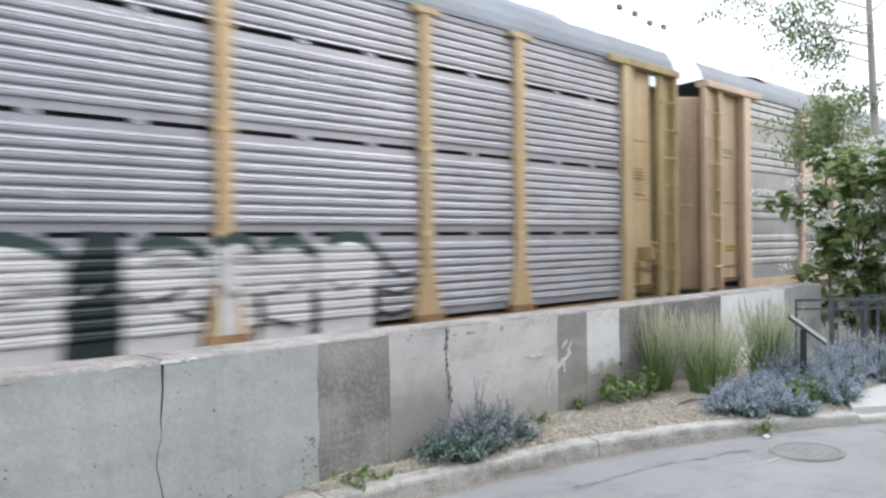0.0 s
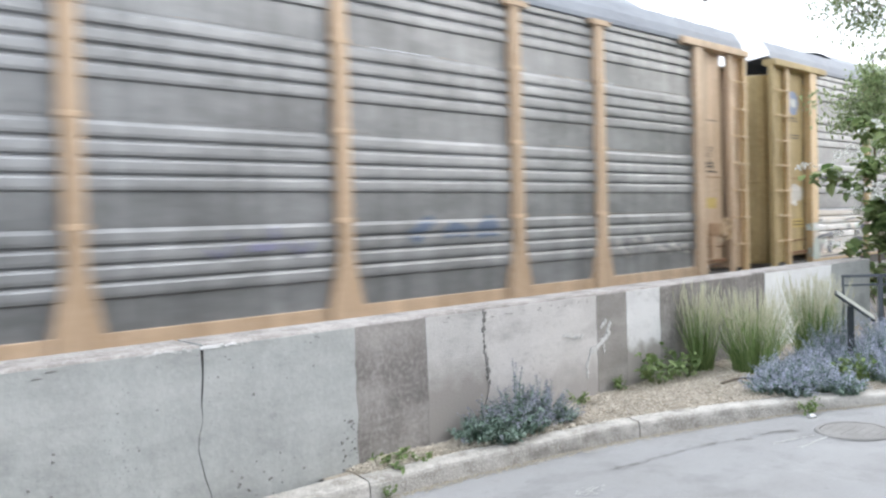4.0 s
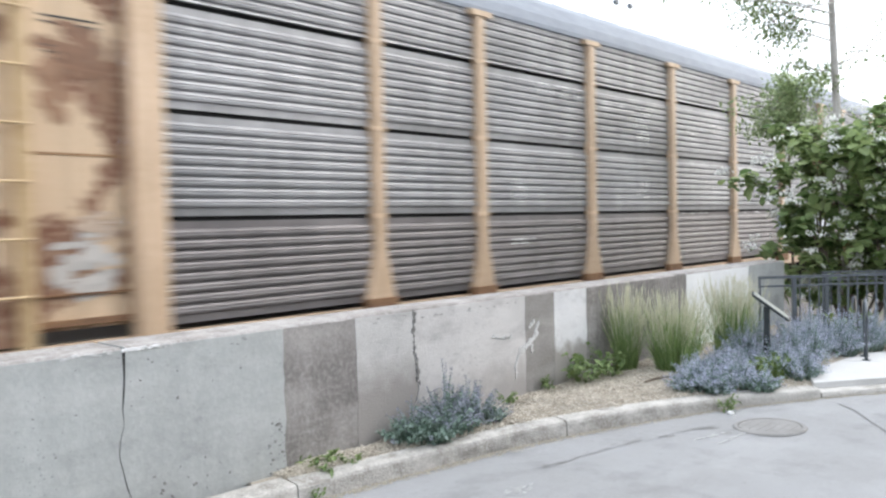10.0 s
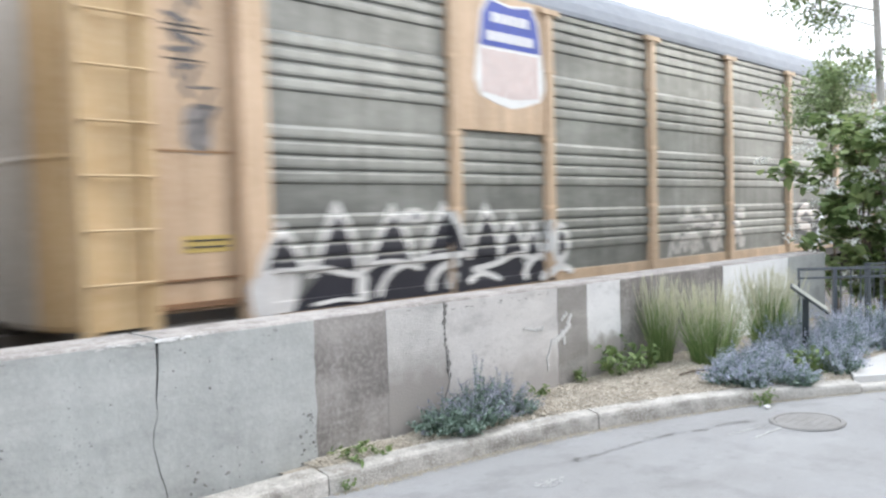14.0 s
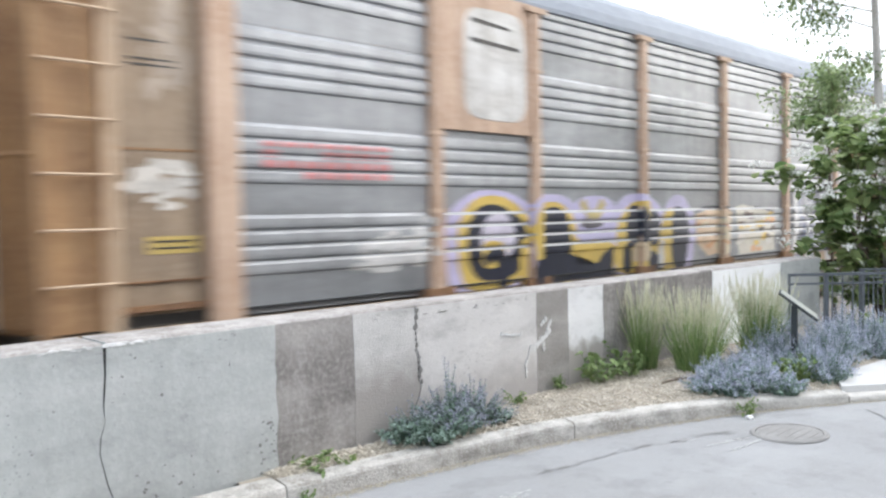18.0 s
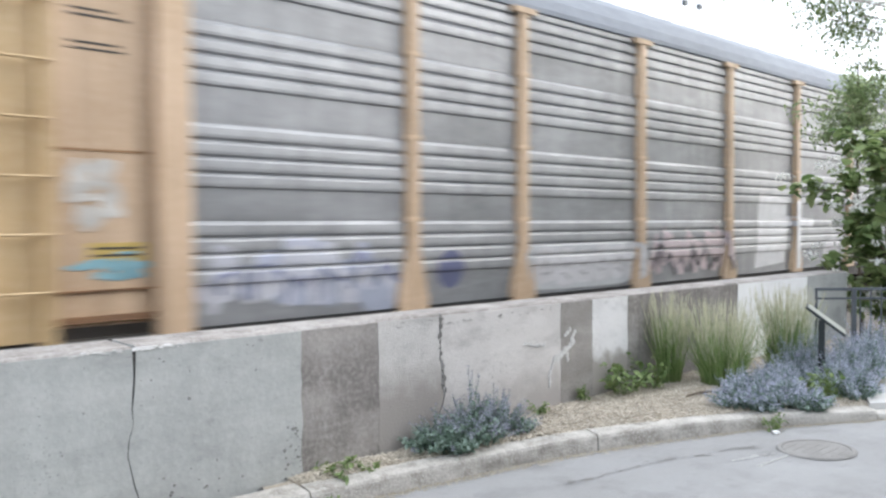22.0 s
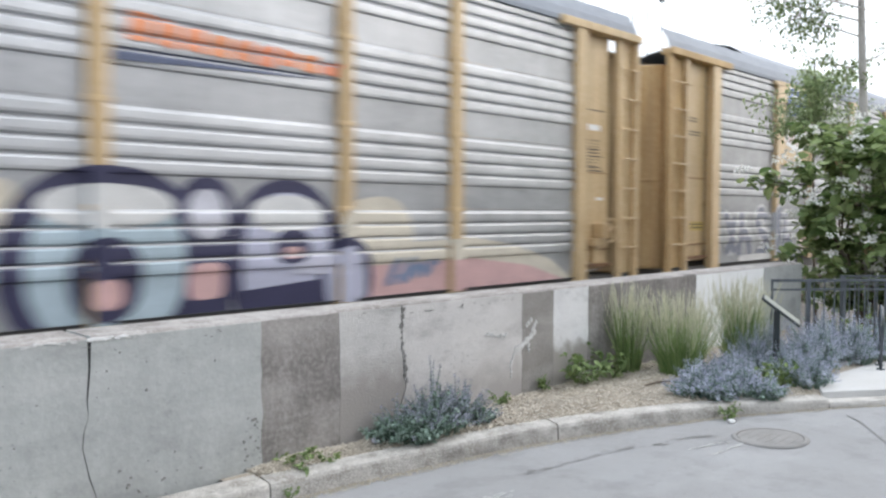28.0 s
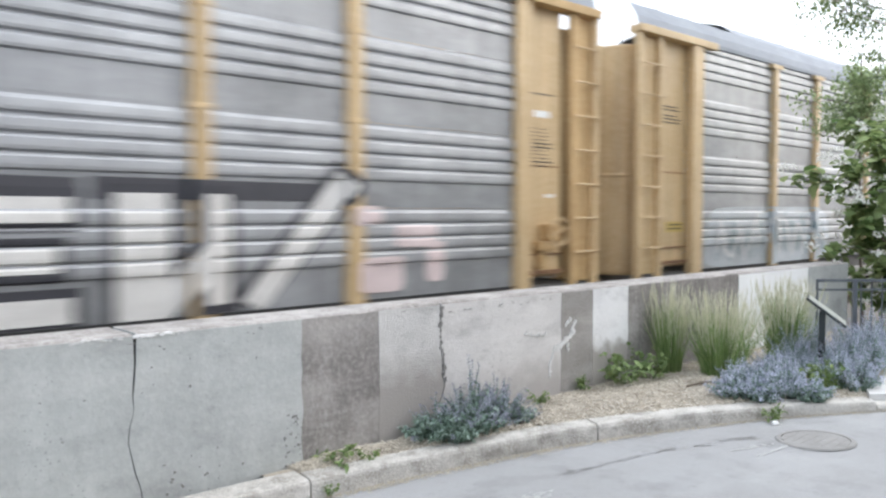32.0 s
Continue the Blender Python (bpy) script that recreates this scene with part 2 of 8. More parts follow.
def fade(name, up, low, z0, z1):
    """Old roller paint above, worn away to bare concrete towards the foot."""
    m = surface(name, up, k(up, 0.84), k(up, 1.14), scale=2.4, fine=65, rough=0.88, bump=0.6, depth=0.009, amount=0.5, pits=0.6, smear=0.5, specks=0.22)
    n, l = m.node_tree.nodes, m.node_tree.links
    p = n["Principled BSDF"]
    src = p.inputs["Base Color"].links[0].from_socket
    tc = n.new("ShaderNodeTexCoord")
    xyz = n.new("ShaderNodeSeparateXYZ")
    l.new(tc.outputs["Object"], xyz.inputs["Vector"])
    no = n.new("ShaderNodeTexNoise")
    no.inputs["Scale"].default_value, no.inputs["Detail"].default_value = 6.0, 8
    l.new(tc.outputs["Object"], no.inputs["Vector"])
    ad = n.new("ShaderNodeMath")
    ad.operation, ad.inputs[1].default_value = "MULTIPLY_ADD", 0.45
    l.new(no.outputs["Fac"], ad.inputs[0])
    l.new(xyz.outputs["Z"], ad.inputs[2])
    mr = n.new("ShaderNodeMapRange")
    mr.inputs["From Min"].default_value, mr.inputs["From Max"].default_value = z0 + 0.225, z1 + 0.225
    l.new(ad.outputs["Value"], mr.inputs["Value"])
    mx = n.new("ShaderNodeMixRGB")
    l.new(mr.outputs["Result"], mx.inputs["Fac"])
    mx.inputs["Color1"].default_value = (*low, 1)
    l.new(src, mx.inputs["Color2"])
    l.new(mx.outputs["Color"], p.inputs["Base Color"])
    return m


FADE_A = fade("worn_light_paint", (0.53, 0.52, 0.505), (0.30, 0.28, 0.265), 0.30, 0.60)
FADE_B = fade("worn_pale_paint", (0.57, 0.555, 0.54), (0.37, 0.35, 0.335), 0.10, 0.36)
FADE_C = fade("worn_white_paint", (0.67, 0.67, 0.67), (0.33, 0.31, 0.29), 0.30, 0.42)
PALE_FLAKE = simple("flaked_white_paint", (0.64, 0.64, 0.63), 0.85)
PIT = simple("pit_shade_and_smear", (0.24, 0.235, 0.225), 0.95)
GAPM = simple("dark_joint", (0.05, 0.05, 0.05), 0.95)
IRON = simple("cast_iron", (0.27, 0.262, 0.252), 0.88, 0.0)
BLACKSTEEL = simple("dark_painted_steel", (0.035, 0.045, 0.05), 0.45, 0.0)
GREYSTEEL = simple("grey_painted_steel", (0.11, 0.125, 0.14), 0.4, 0.2)
SIGNFACE = simple("sign_panel_face", (0.42, 0.44, 0.40), 0.35)
RAILM = simple("rail_steel", (0.20, 0.15, 0.11), 0.5, 0.7)
TIEM = surface("tie_wood", (0.13, 0.10, 0.075), (0.07, 0.055, 0.04), (0.2, 0.16, 0.12), scale=4, fine=30, bump=0.6)
TRUCKM = simple("truck_grime", (0.07, 0.06, 0.05), 0.8)
WHEELM = simple("wheel_steel", (0.16, 0.13, 0.11), 0.5, 0.7)
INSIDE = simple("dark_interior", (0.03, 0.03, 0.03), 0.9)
RUST = surface("rusty_steel", (0.26, 0.14, 0.07), (0.13, 0.07, 0.04), (0.38, 0.22, 0.11), scale=5, fine=50, rough=0.85, bump=0.5)
ROOFM = surface("roof_sheet", (0.27, 0.295, 0.335), (0.22, 0.24, 0.275), (0.33, 0.355, 0.395), scale=1.0, fine=12, rough=0.7, metal=0.0, bump=0.1)
WHITEP = simple("white_paint", (0.80, 0.80, 0.79), 0.6, scale=9, var=0.12)
YELLOWP = simple("yellow_decal", (0.60, 0.44, 0.14), 0.6)
BLUEP = simple("blue_paint", (0.05, 0.09, 0.42), 0.5)
PINKP = simple("faded_red_paint", (0.66, 0.48, 0.44), 0.6)
BLUE_OLD = simple("faded_blue_paint", (0.08, 0.155, 0.46), 0.6, scale=9, var=0.35)
PINK_OLD = simple("bleached_red_paint", (0.55, 0.48, 0.46), 0.65, scale=5, var=0.2)
WORN_WHITE = surface("worn_white_paint", (0.70, 0.68, 0.65), (0.46, 0.43, 0.39), (0.78, 0.77, 0.75), scale=2.6, fine=30, rough=0.7, bump=0.2, streak=0.25, smear=0.35)
RIM_OLD = simple("bleached_white_paint", (0.58, 0.55, 0.53), 0.65, scale=5, var=0.2)
INK = simple("black_lettering", (0.06, 0.055, 0.05), 0.6)
BARK = surface("tree_bark", (0.48, 0.45, 0.42), (0.32, 0.30, 0.27), (0.58, 0.55, 0.52), scale=6, fine=40, rough=0.9, bump=0.8, stretch=(1, 1, 0.4))
TWIG = simple("twig_bark", (0.16, 0.13, 0.10), 0.9)
LEAF_SHRUB = leafy("shrub_leaf", (0.12, 0.20, 0.07), (0.42, 0.51, 0.24), 0.5)
LEAF_TREE = leafy("tree_leaf", (0.10, 0.15, 0.06), (0.24, 0.30, 0.13), 0.4)
LEAF_SOFT = leafy("young_leaf", (0.22, 0.30, 0.14), (0.42, 0.50, 0.28), 0.5)
LEAF_GREY = leafy("catmint_leaf", (0.12, 0.20, 0.14), (0.33, 0.42, 0.37), 0.35)
LEAF_WEED = leafy("weed_leaf", (0.11, 0.18, 0.06), (0.27, 0.35, 0.14), 0.3)
BLOOM = leafy("catmint_flower", (0.35, 0.375, 0.48), (0.62, 0.645, 0.79), 0.3)
DUSTY = leafy("faded_catmint_flower", (0.25, 0.26, 0.32), (0.43, 0.44, 0.53), 0.3)
BLOSSOM = leafy("white_blossom", (0.78, 0.78, 0.75), (0.90, 0.90, 0.87), 0.3)
DRYBLOOM = leafy("dry_blossom", (0.30, 0.16, 0.09), (0.45, 0.28, 0.18), 0.1)
BLADE = leafy("grass_blade", (0.13, 0.23, 0.07), (0.34, 0.44, 0.19), 0.45)
PLUME = leafy("grass_plume", (0.48, 0.48, 0.34), (0.70, 0.69, 0.55), 0.45)
STRAW = leafy("dry_litter", (0.33, 0.295, 0.235), (0.47, 0.43, 0.35), 0.1)


# ---- mesh helpers ----
def box(bm, x0, x1, y0, y1, z0, z1, bevel=0.0):
    v = [bm.verts.new(p) for p in ((x0, y0, z0), (x1, y0, z0), (x1, y1, z0), (x0, y1, z0), (x0, y0, z1), (x1, y0, z1), (x1, y1, z1), (x0, y1, z1))]
    f = [bm.faces.new([v[i] for i in q]) for q in ((0, 3, 2, 1), (4, 5, 6, 7), (0, 1, 5, 4), (1, 2, 6, 5), (2, 3, 7, 6), (3, 0, 4, 7))]
    if bevel > 0:
        es = list({e for q in f for e in q.edges})
        bmesh.ops.bevel(bm, geom=es, offset=bevel, segments=2, affect="EDGES", profile=0.6)
    return bm


def tube(bm, points, radii, n=8, cap=True):
    """A round tapered tube through the points."""
    rings = []
    pts = [Vector(p) for p in points]
    for i, p in enumerate(pts):
        d = (pts[min(i + 1, len(pts) - 1)] - pts[max(i - 1, 0)]).normalized()
        a = d.orthogonal().normalized() if abs(d.z) > 0.99 else d.cross(Vector((0, 0, 1))).normalized()
        b = d.cross(a)
        r = radii[i] if isinstance(radii, (list, tuple)) else radii
        rings.append([bm.verts.new(p + r * (math.cos(2 * math.pi * j / n) * a + math.sin(2 * math.pi * j / n) * b)) for j in range(n)])
    for r0, r1 in zip(rings, rings[1:]):
        for j in range(n):
            bm.faces.new((r0[j], r0[(j + 1) % n], r1[(j + 1) % n], r1[j]))
    if cap:
        bm.faces.new(rings[0][::-1])
        bm.faces.new(rings[-1])
    return bm


def finish(bm, name, smooth=False):
    bmesh.ops.recalc_face_normals(bm, faces=bm.faces)
    me = bpy.data.meshes.new(name)
    bm.to_mesh(me)
    bm.free()
    if smooth:
        for p in me.polygons:
            p.use_smooth = True
    return me


def part(name, bm, material, parent=None, label="", smooth=False):
    """One mesh object, under a thing or a part if one is given."""
    me = bm if isinstance(bm, bpy.types.Mesh) else finish(bm, name, smooth)
    if not me.materials:
        me.materials.append(material)
    ob = new(name, me)
    if parent is not None:
        ob.parent = parent
    if label:
        ob["label"] = label
    return ob


def thing(name, label, category, at=(0, 0, 0), group="", kind=""):
    ob = new(name)
    ob.location = at
    return tagged(ob, label, category, group, kind)


def soup(name, verts, faces, material, parent=None, label="", smooth=False):
    me = bpy.data.meshes.new(name)
    me.from_pydata(verts, [], faces)
    me.materials.append(material)
    if smooth:
        for p in me.polygons:
            p.use_smooth = True
    return part(name, me, material, parent, label)


# ---- ground, road, kerb ----
def lerp_table(x, table):
    if x <= table[0][0]:
        return table[0][1]
    for (a, p), (b, q) in zip(table, table[1:]):
        if x <= b:
            s = (x - a) / (b - a)
            return p + (q - p) * s
    return table[-1][1]


def bed_z(x):
    return lerp_table(x, ((0.0, -0.10), (1.0, -0.07), (3.0, -0.01), (4.5, 0.0)))


def road_z(x):
    return lerp_table(x, ((-2.0, -0.25), (0.0, -0.22), (2.0, -0.155), (3.5, -0.10), (4.4, -0.075), (9.0, -0.06)))


def kerb_y(x):
    """The kerb's front edge: it bends away from the wall."""
    return lerp_table(x, KERB)


KERB_KNOTS = ((-40, -0.5), (-6, -0.36), (-2, -0.30), (-0.7, -0.29), (-0.12, -0.31), (0.9, -0.50), (2.1, -0.83), (3.5, -1.48), (4.3, -1.99), (5.2, -2.62), (6.6, -3.7), (9, -5.8), (20, -16))


def spline(knots, step=0.15):
    out = []
    for i in range(len(knots) - 1):
        p0, p1, p2, p3 = knots[max(i - 1, 0)], knots[i], knots[i + 1], knots[min(i + 2, len(knots) - 1)]
        m1 = (p2[1] - p0[1]) / (p2[0] - p0[0])
        m2 = (p3[1] - p1[1]) / (p3[0] - p1[0])
        h = p2[0] - p1[0]
        n = max(1, int(h / step)) if h < 6 else 6
        for j in range(n):
            s = j / n
            y = (2 * s**3 - 3 * s**2 + 1) * p1[1] + (s**3 - 2 * s**2 + s) * h * m1 + (3 * s**2 - 2 * s**3) * p2[1] + (s**3 - s**2) * h * m2
            out.append((p1[0] + s * h, y))
    out.append(knots[-1])
    return out


KERB = spline(KERB_KNOTS)


def road_rise(d):
    """The road's crossfall: it climbs from the gutter towards its crown."""
    return 0.08 * min(d, 1.0) + 0.02 * min(max(d - 1.0, 0.0), 3.0)


def road_at(x, y):
    """The road's height at a place."""
    d = 0.0
    for _ in range(12):
        d = max(0.0, 0.5 * d + 0.5 * (kerb_y(x - 0.35 * d) - y))
    return road_z(x - 0.35 * d) + road_rise(d)


def build_ground():
    bm = bmesh.new()
    xs = (-900, -60, -15, 0, 15, 60, 900)
    prof = ((-900, -0.42), (-40, -0.42), (0.12, -0.42), (0.5, -0.78), (40, -0.80), (900, -0.6))
    g = [[bm.verts.new((x, y, z)) for y, z in prof] for x in xs]
    for a, b in zip(g, g[1:]):
        for j in range(len(prof) - 1):
            bm.faces.new((a[j], b[j], b[j + 1], a[j + 1]))
    tagged(part("ground", bm, GROUND), "grey-brown gravelly ground around the street and tracks", "ground", kind="structure")
    # road
    bm = bmesh.new()
    cols = []
    for x, y in [q for q in KERB if -40 <= q[0] <= 20]:
        z = road_z(x)
        cols.append([bm.verts.new((x + d * 0.35, y - d * (1.0 if d < 6 else 1.0), z + road_rise(d))) for d in (-0.02, 0.15, 0.4, 0.7, 1.0, 1.5, 2.2, 4, 8, 16)])
    for a, b in zip(cols, cols[1:]):
        for j in range(len(a) - 1):
            bm.faces.new((a[j], b[j], b[j + 1], a[j + 1]))
    tagged(part("road", bm, ASPHALT, smooth=True), "pale worn grey asphalt road beside the kerb", "road", kind="structure")
    # planting bed, its mulch level with the kerb
    bm = bmesh.new()
    cols = []
    for x, y in [q for q in KERB if -0.35 <= q[0] <= 9.0]:
        y0, row = max(y + 0.13, -3.2 if x < 6 else -2.2), []
        for j in range(9):
            s = j / 8
            yy = y0 + (0.02 - y0) * s
            row.append(bm.verts.new((x, yy, bed_z(x) + 0.035 * math.sin(math.pi * s) + 0.03 * noise.noise((x * 2.1, yy * 2.1, 0)) + (0.0 if j else -0.015))))
        cols.append(row)
    for a, b in zip(cols, cols[1:]):
        for j in range(8):
            bm.faces.new((a[j], b[j], b[j + 1], a[j + 1]))
    tagged(part("planting_bed", bm, SOIL, smooth=True), "dry bare soil bed covered in pale wood chips", "planting bed", kind="structure")
    # wood chips
    rnd = random.Random(4)
    vs, fs = [], []
    for _ in range(9000):
        x = rnd.uniform(-0.1, 6.2)
        y = rnd.uniform(kerb_y(x) + 0.14, -0.02)
        if y < -2.3 or (x > 4.45 and y < -1.66):
            continue
        z = bed_z(x) + 0.035 * math.sin(math.pi * (y - 0.02) / (kerb_y(x) + 0.11)) + 0.03 * noise.noise((x * 2.1, y * 2.1, 0)) + rnd.uniform(0.0, 0.014)
        a, le, wi = rnd.uniform(0, 6.28), rnd.choice((0.005, 0.008, 0.012, 0.024)) * rnd.uniform(0.8, 1.3), rnd.uniform(0.002, 0.007)
        ca, sa, tl, th = math.cos(a), math.sin(a), rnd.uniform(-0.4, 0.4), 0.004
        i = len(vs)
        for dz in (0, th):
            for sx, sy in ((-1, -1), (1, -1), (1, 1), (-1, 1)):
                vs.append((x + sx * le * ca - sy * wi * sa, y + sx * le * sa + sy * wi * ca, z + dz + sx * le * tl))
        fs += [(i + 4, i + 5, i + 6, i + 7), (i, i + 1, i + 5, i + 4), (i + 1, i + 2, i + 6, i + 5), (i + 2, i + 3, i + 7, i + 6), (i + 3, i, i + 4, i + 7)]
    tagged(soup("wood_chips", vs, fs, CHIP), "scattered pale brown wood chips on the soil bed", "mulch", kind="stuff")


def build_kerb():
    root = thing("kerb", "worn pale concrete kerb curving along the road", "kerb", kind="structure")
    cuts = [-40, -20, -9, -5.2, -2.7, -0.12, 2.12, 4.36, 6.5, 9, 20]
    rnd = random.Random(2)
    for a, b in zip(cuts, cuts[1:]):
        pts = [(a + 0.006, kerb_y(a + 0.006))] + [q for q in KERB if a + 0.02 < q[0] < b - 0.02] + [(b - 0.006, kerb_y(b - 0.006))]
        bm, rings = bmesh.new(), []
        lowered = 0.07 if a > 4 else 0.0
        for x, y in pts:
            i = pts.index((x, y))
            q0, q1 = pts[max(i - 1, 0)], pts[min(i + 1, len(pts) - 1)]
            t = Vector((q1[0] - q0[0], q1[1] - q0[1], 0)).normalized()
            nrm = Vector((-t.y, t.x, 0))
            w = 0.17 if a > -1 else 0.22
            zt, zb = bed_z(x) + 0.012 - lowered * 0.4, road_z(x) - 0.1
            j = 0.004 * noise.noise((x * 9, 0, 0))
            ring = []
            for d, z in ((-0.022, zb), (-0.012, zt - 0.03), (-0.004 + j, zt - 0.008), (0.016, zt + j), (w - 0.02, zt + 0.004 + j), (w, zt - 0.01), (w, zb)):
                ring.append(bm.verts.new((x + nrm.x * d, y + nrm.y * d, z)))
            rings.append(ring)
        for r0, r1 in zip(rings, rings[1:]):
            for j in range(len(r0)):
                bm.faces.new((r0[j], r1[j], r1[(j + 1) % len(r0)], r0[(j + 1) % len(r0)]))
        bm.faces.new(rings[0])
        bm.faces.new(rings[-1][::-1])
        part("kerb_stone", bm, CURB, root)
    # gutter grit along the kerb foot
    vs, fs = [], []
    for _ in range(2600):
        x = rnd.uniform(-0.1, 5.0)
        y = kerb_y(x) - 0.02 - abs(rnd.gauss(0, 0.035))
        z, r, a = road_at(x, y) + 0.003, rnd.uniform(0.003, 0.014), rnd.uniform(0, 6.28)
        i = len(vs)
        vs += [(x + r * math.cos(a + q * 2.1), y + r * 0.6 * math.sin(a + q * 2.1), z) for q in range(3)] + [(x, y, z + r * 0.8)]
        fs += [(i, i + 1, i + 3), (i + 1, i + 2, i + 3), (i + 2, i, i + 3)]
    tagged(soup("gutter_litter", vs, fs, STRAW), "dry leaf litter and grit along the kerb foot", "litter", kind="stuff")


def build_pad():
    root = thing("pavement", "pale smooth concrete pavement beside the flower bed", "pavement", kind="structure")
    def slab(poly):
        bm = bmesh.new()
        top = [bm.verts.new((x, y, 0.045)) for x, y in poly]
        low = [bm.verts.new((x, y, -0.10)) for x, y in poly]
        bm.faces.new(top)
        for i in range(len(poly)):
            bm.faces.new((top[i - 1], top[i], low[i], low[i - 1]))
        part("paving_slab", bm, PAD, root)
    slab([(4.43, -1.95), (4.93, -1.70), (5.75, -1.76), (6.30, -3.30), (5.40, -2.62)])
    slab([(5.757, -1.76), (6.35, -1.80), (7.4, -2.5), (8.9, -4.2), (7.0, -3.85), (6.307, -3.30)])


def build_manhole():
    root = thing("manhole_cover", "round dark worn iron manhole cover in the road", "manhole cover", at=(3.0, -2.115, road_at(3.0, -2.115) - 0.004))
    fall = Vector(((road_at(3.2, -2.115) - road_at(2.8, -2.115)) / 0.4, (road_at(3.0, -1.915) - road_at(3.0, -2.315)) / 0.4, -1)).normalized()
    root.rotation_mode = "QUATERNION"
    root.rotation_quaternion = Vector((0, 0, 1)).rotation_difference(-fall)
    bm = bmesh.new()
    bmesh.ops.create_circle(bm, cap_ends=True, radius=0.226, segments=48)
    r = bmesh.ops.extrude_face_region(bm, geom=list(bm.faces))
    bmesh.ops.translate(bm, verts=[v for v in r["geom"] if isinstance(v, bmesh.types.BMVert)], vec=(0, 0, 0.012))
    part("lid", bm, IRON, root)
    bm = bmesh.new()
    ro = [bm.verts.new((0.27 * math.cos(a * math.pi / 24), 0.27 * math.sin(a * math.pi / 24), 0.004)) for a in range(48)]
    rm = [bm.verts.new((0.258 * math.cos(a * math.pi / 24), 0.258 * math.sin(a * math.pi / 24), 0.014)) for a in range(48)]
    ri = [bm.verts.new((0.232 * math.cos(a * math.pi / 24), 0.232 * math.sin(a * math.pi / 24), 0.014)) for a in range(48)]
    rb = [bm.verts.new((0.232 * math.cos(a * math.pi / 24), 0.232 * math.sin(a * math.pi / 24), -0.03)) for a in range(48)]
    for p, q in ((ro, rm), (rm, ri), (ri, rb)):
        for i in range(48):
            bm.faces.new((p[i - 1], p[i], q[i], q[i - 1]))
    part("frame_ring", bm, IRON, root)
    for a in range(6):
        bm = bmesh.new()
        box(bm, -0.14, 0.14, -0.008, 0.008, 0.010, 0.0135)
        ob = part("rib", bm, IRON, root)
        ob.location = (0, -0.17 + a * 0.068, 0)


# ---- the concrete wall ----
WALL_TOP = 0.90


def jag(seed, x0, amp=0.02, n=16, wave=0.05):
    r = random.Random(seed)
    return [(x0 + r.uniform(-amp, amp) + wave * math.sin(i * 0.9) * (1 if i < n * 0.55 else 0.2), -0.45 + (WALL_TOP + 0.45) * i / (n - 1)) for i in range(n)]


def wall_block(root, left, right, y0, material, name="wall_panel", z_top=WALL_TOP):
    """A length of wall between two edge lines of (x, z), bottom to top, with a worn top arris."""
    bm = bmesh.new()
    n = 16
    def at(line, i):
        if isinstance(line, (int, float)):
            return line, -0.45 + (z_top + 0.45) * i / (n - 1)
        return line[i]
    cols = []
    m = 9
    for j in range(m):
        s = j / (m - 1)
        col = []
        for i in range(n):
            (xa, za), (xb, zb) = at(left, i), at(right, i)
            x = xa + (xb - xa) * s
            z = za
            y = y0 + 0.004 * noise.noise((x * 3, z * 3, 5))
            if i == n - 1:
                y += 0.012 + 0.006 * noise.noise((x * 8, 1, 0))
            if i == n - 2:
                z = z_top - 0.016 + 0.006 * noise.noise((x * 11, 2, 0))
            col.append(bm.verts.new((x, y, z)))
        cols.append(col)
    for a, b in zip(cols, cols[1:]):
        for i in range(n - 1):
            bm.faces.new((a[i], b[i], b[i + 1], a[i + 1]))
    back = [[bm.verts.new((c[0].co.x, 0.36, -0.8)), bm.verts.new((c[-1].co.x, 0.36, z_top))] for c in cols]
    for (c, d), (p, q) in zip(zip(cols, cols[1:]), zip(back, back[1:])):
        bm.faces.new((c[-1], d[-1], q[1], p[1]))
        bm.faces.new((p[0], p[1], q[1], q[0]))
    for side in (cols[0], cols[-1]):
        deep = [bm.verts.new((v.co.x, 0.355, v.co.z)) for v in side]
        for i in range(n - 1):
            bm.faces.new((side[i], side[i + 1], deep[i + 1], deep[i]))
    ob = part(name, bm, material, root)
    ob.data.materials.append(CAPC)
    for p in ob.data.polygons:
        if p.normal.z > 0.5:
            p.material_index = 1
    return ob


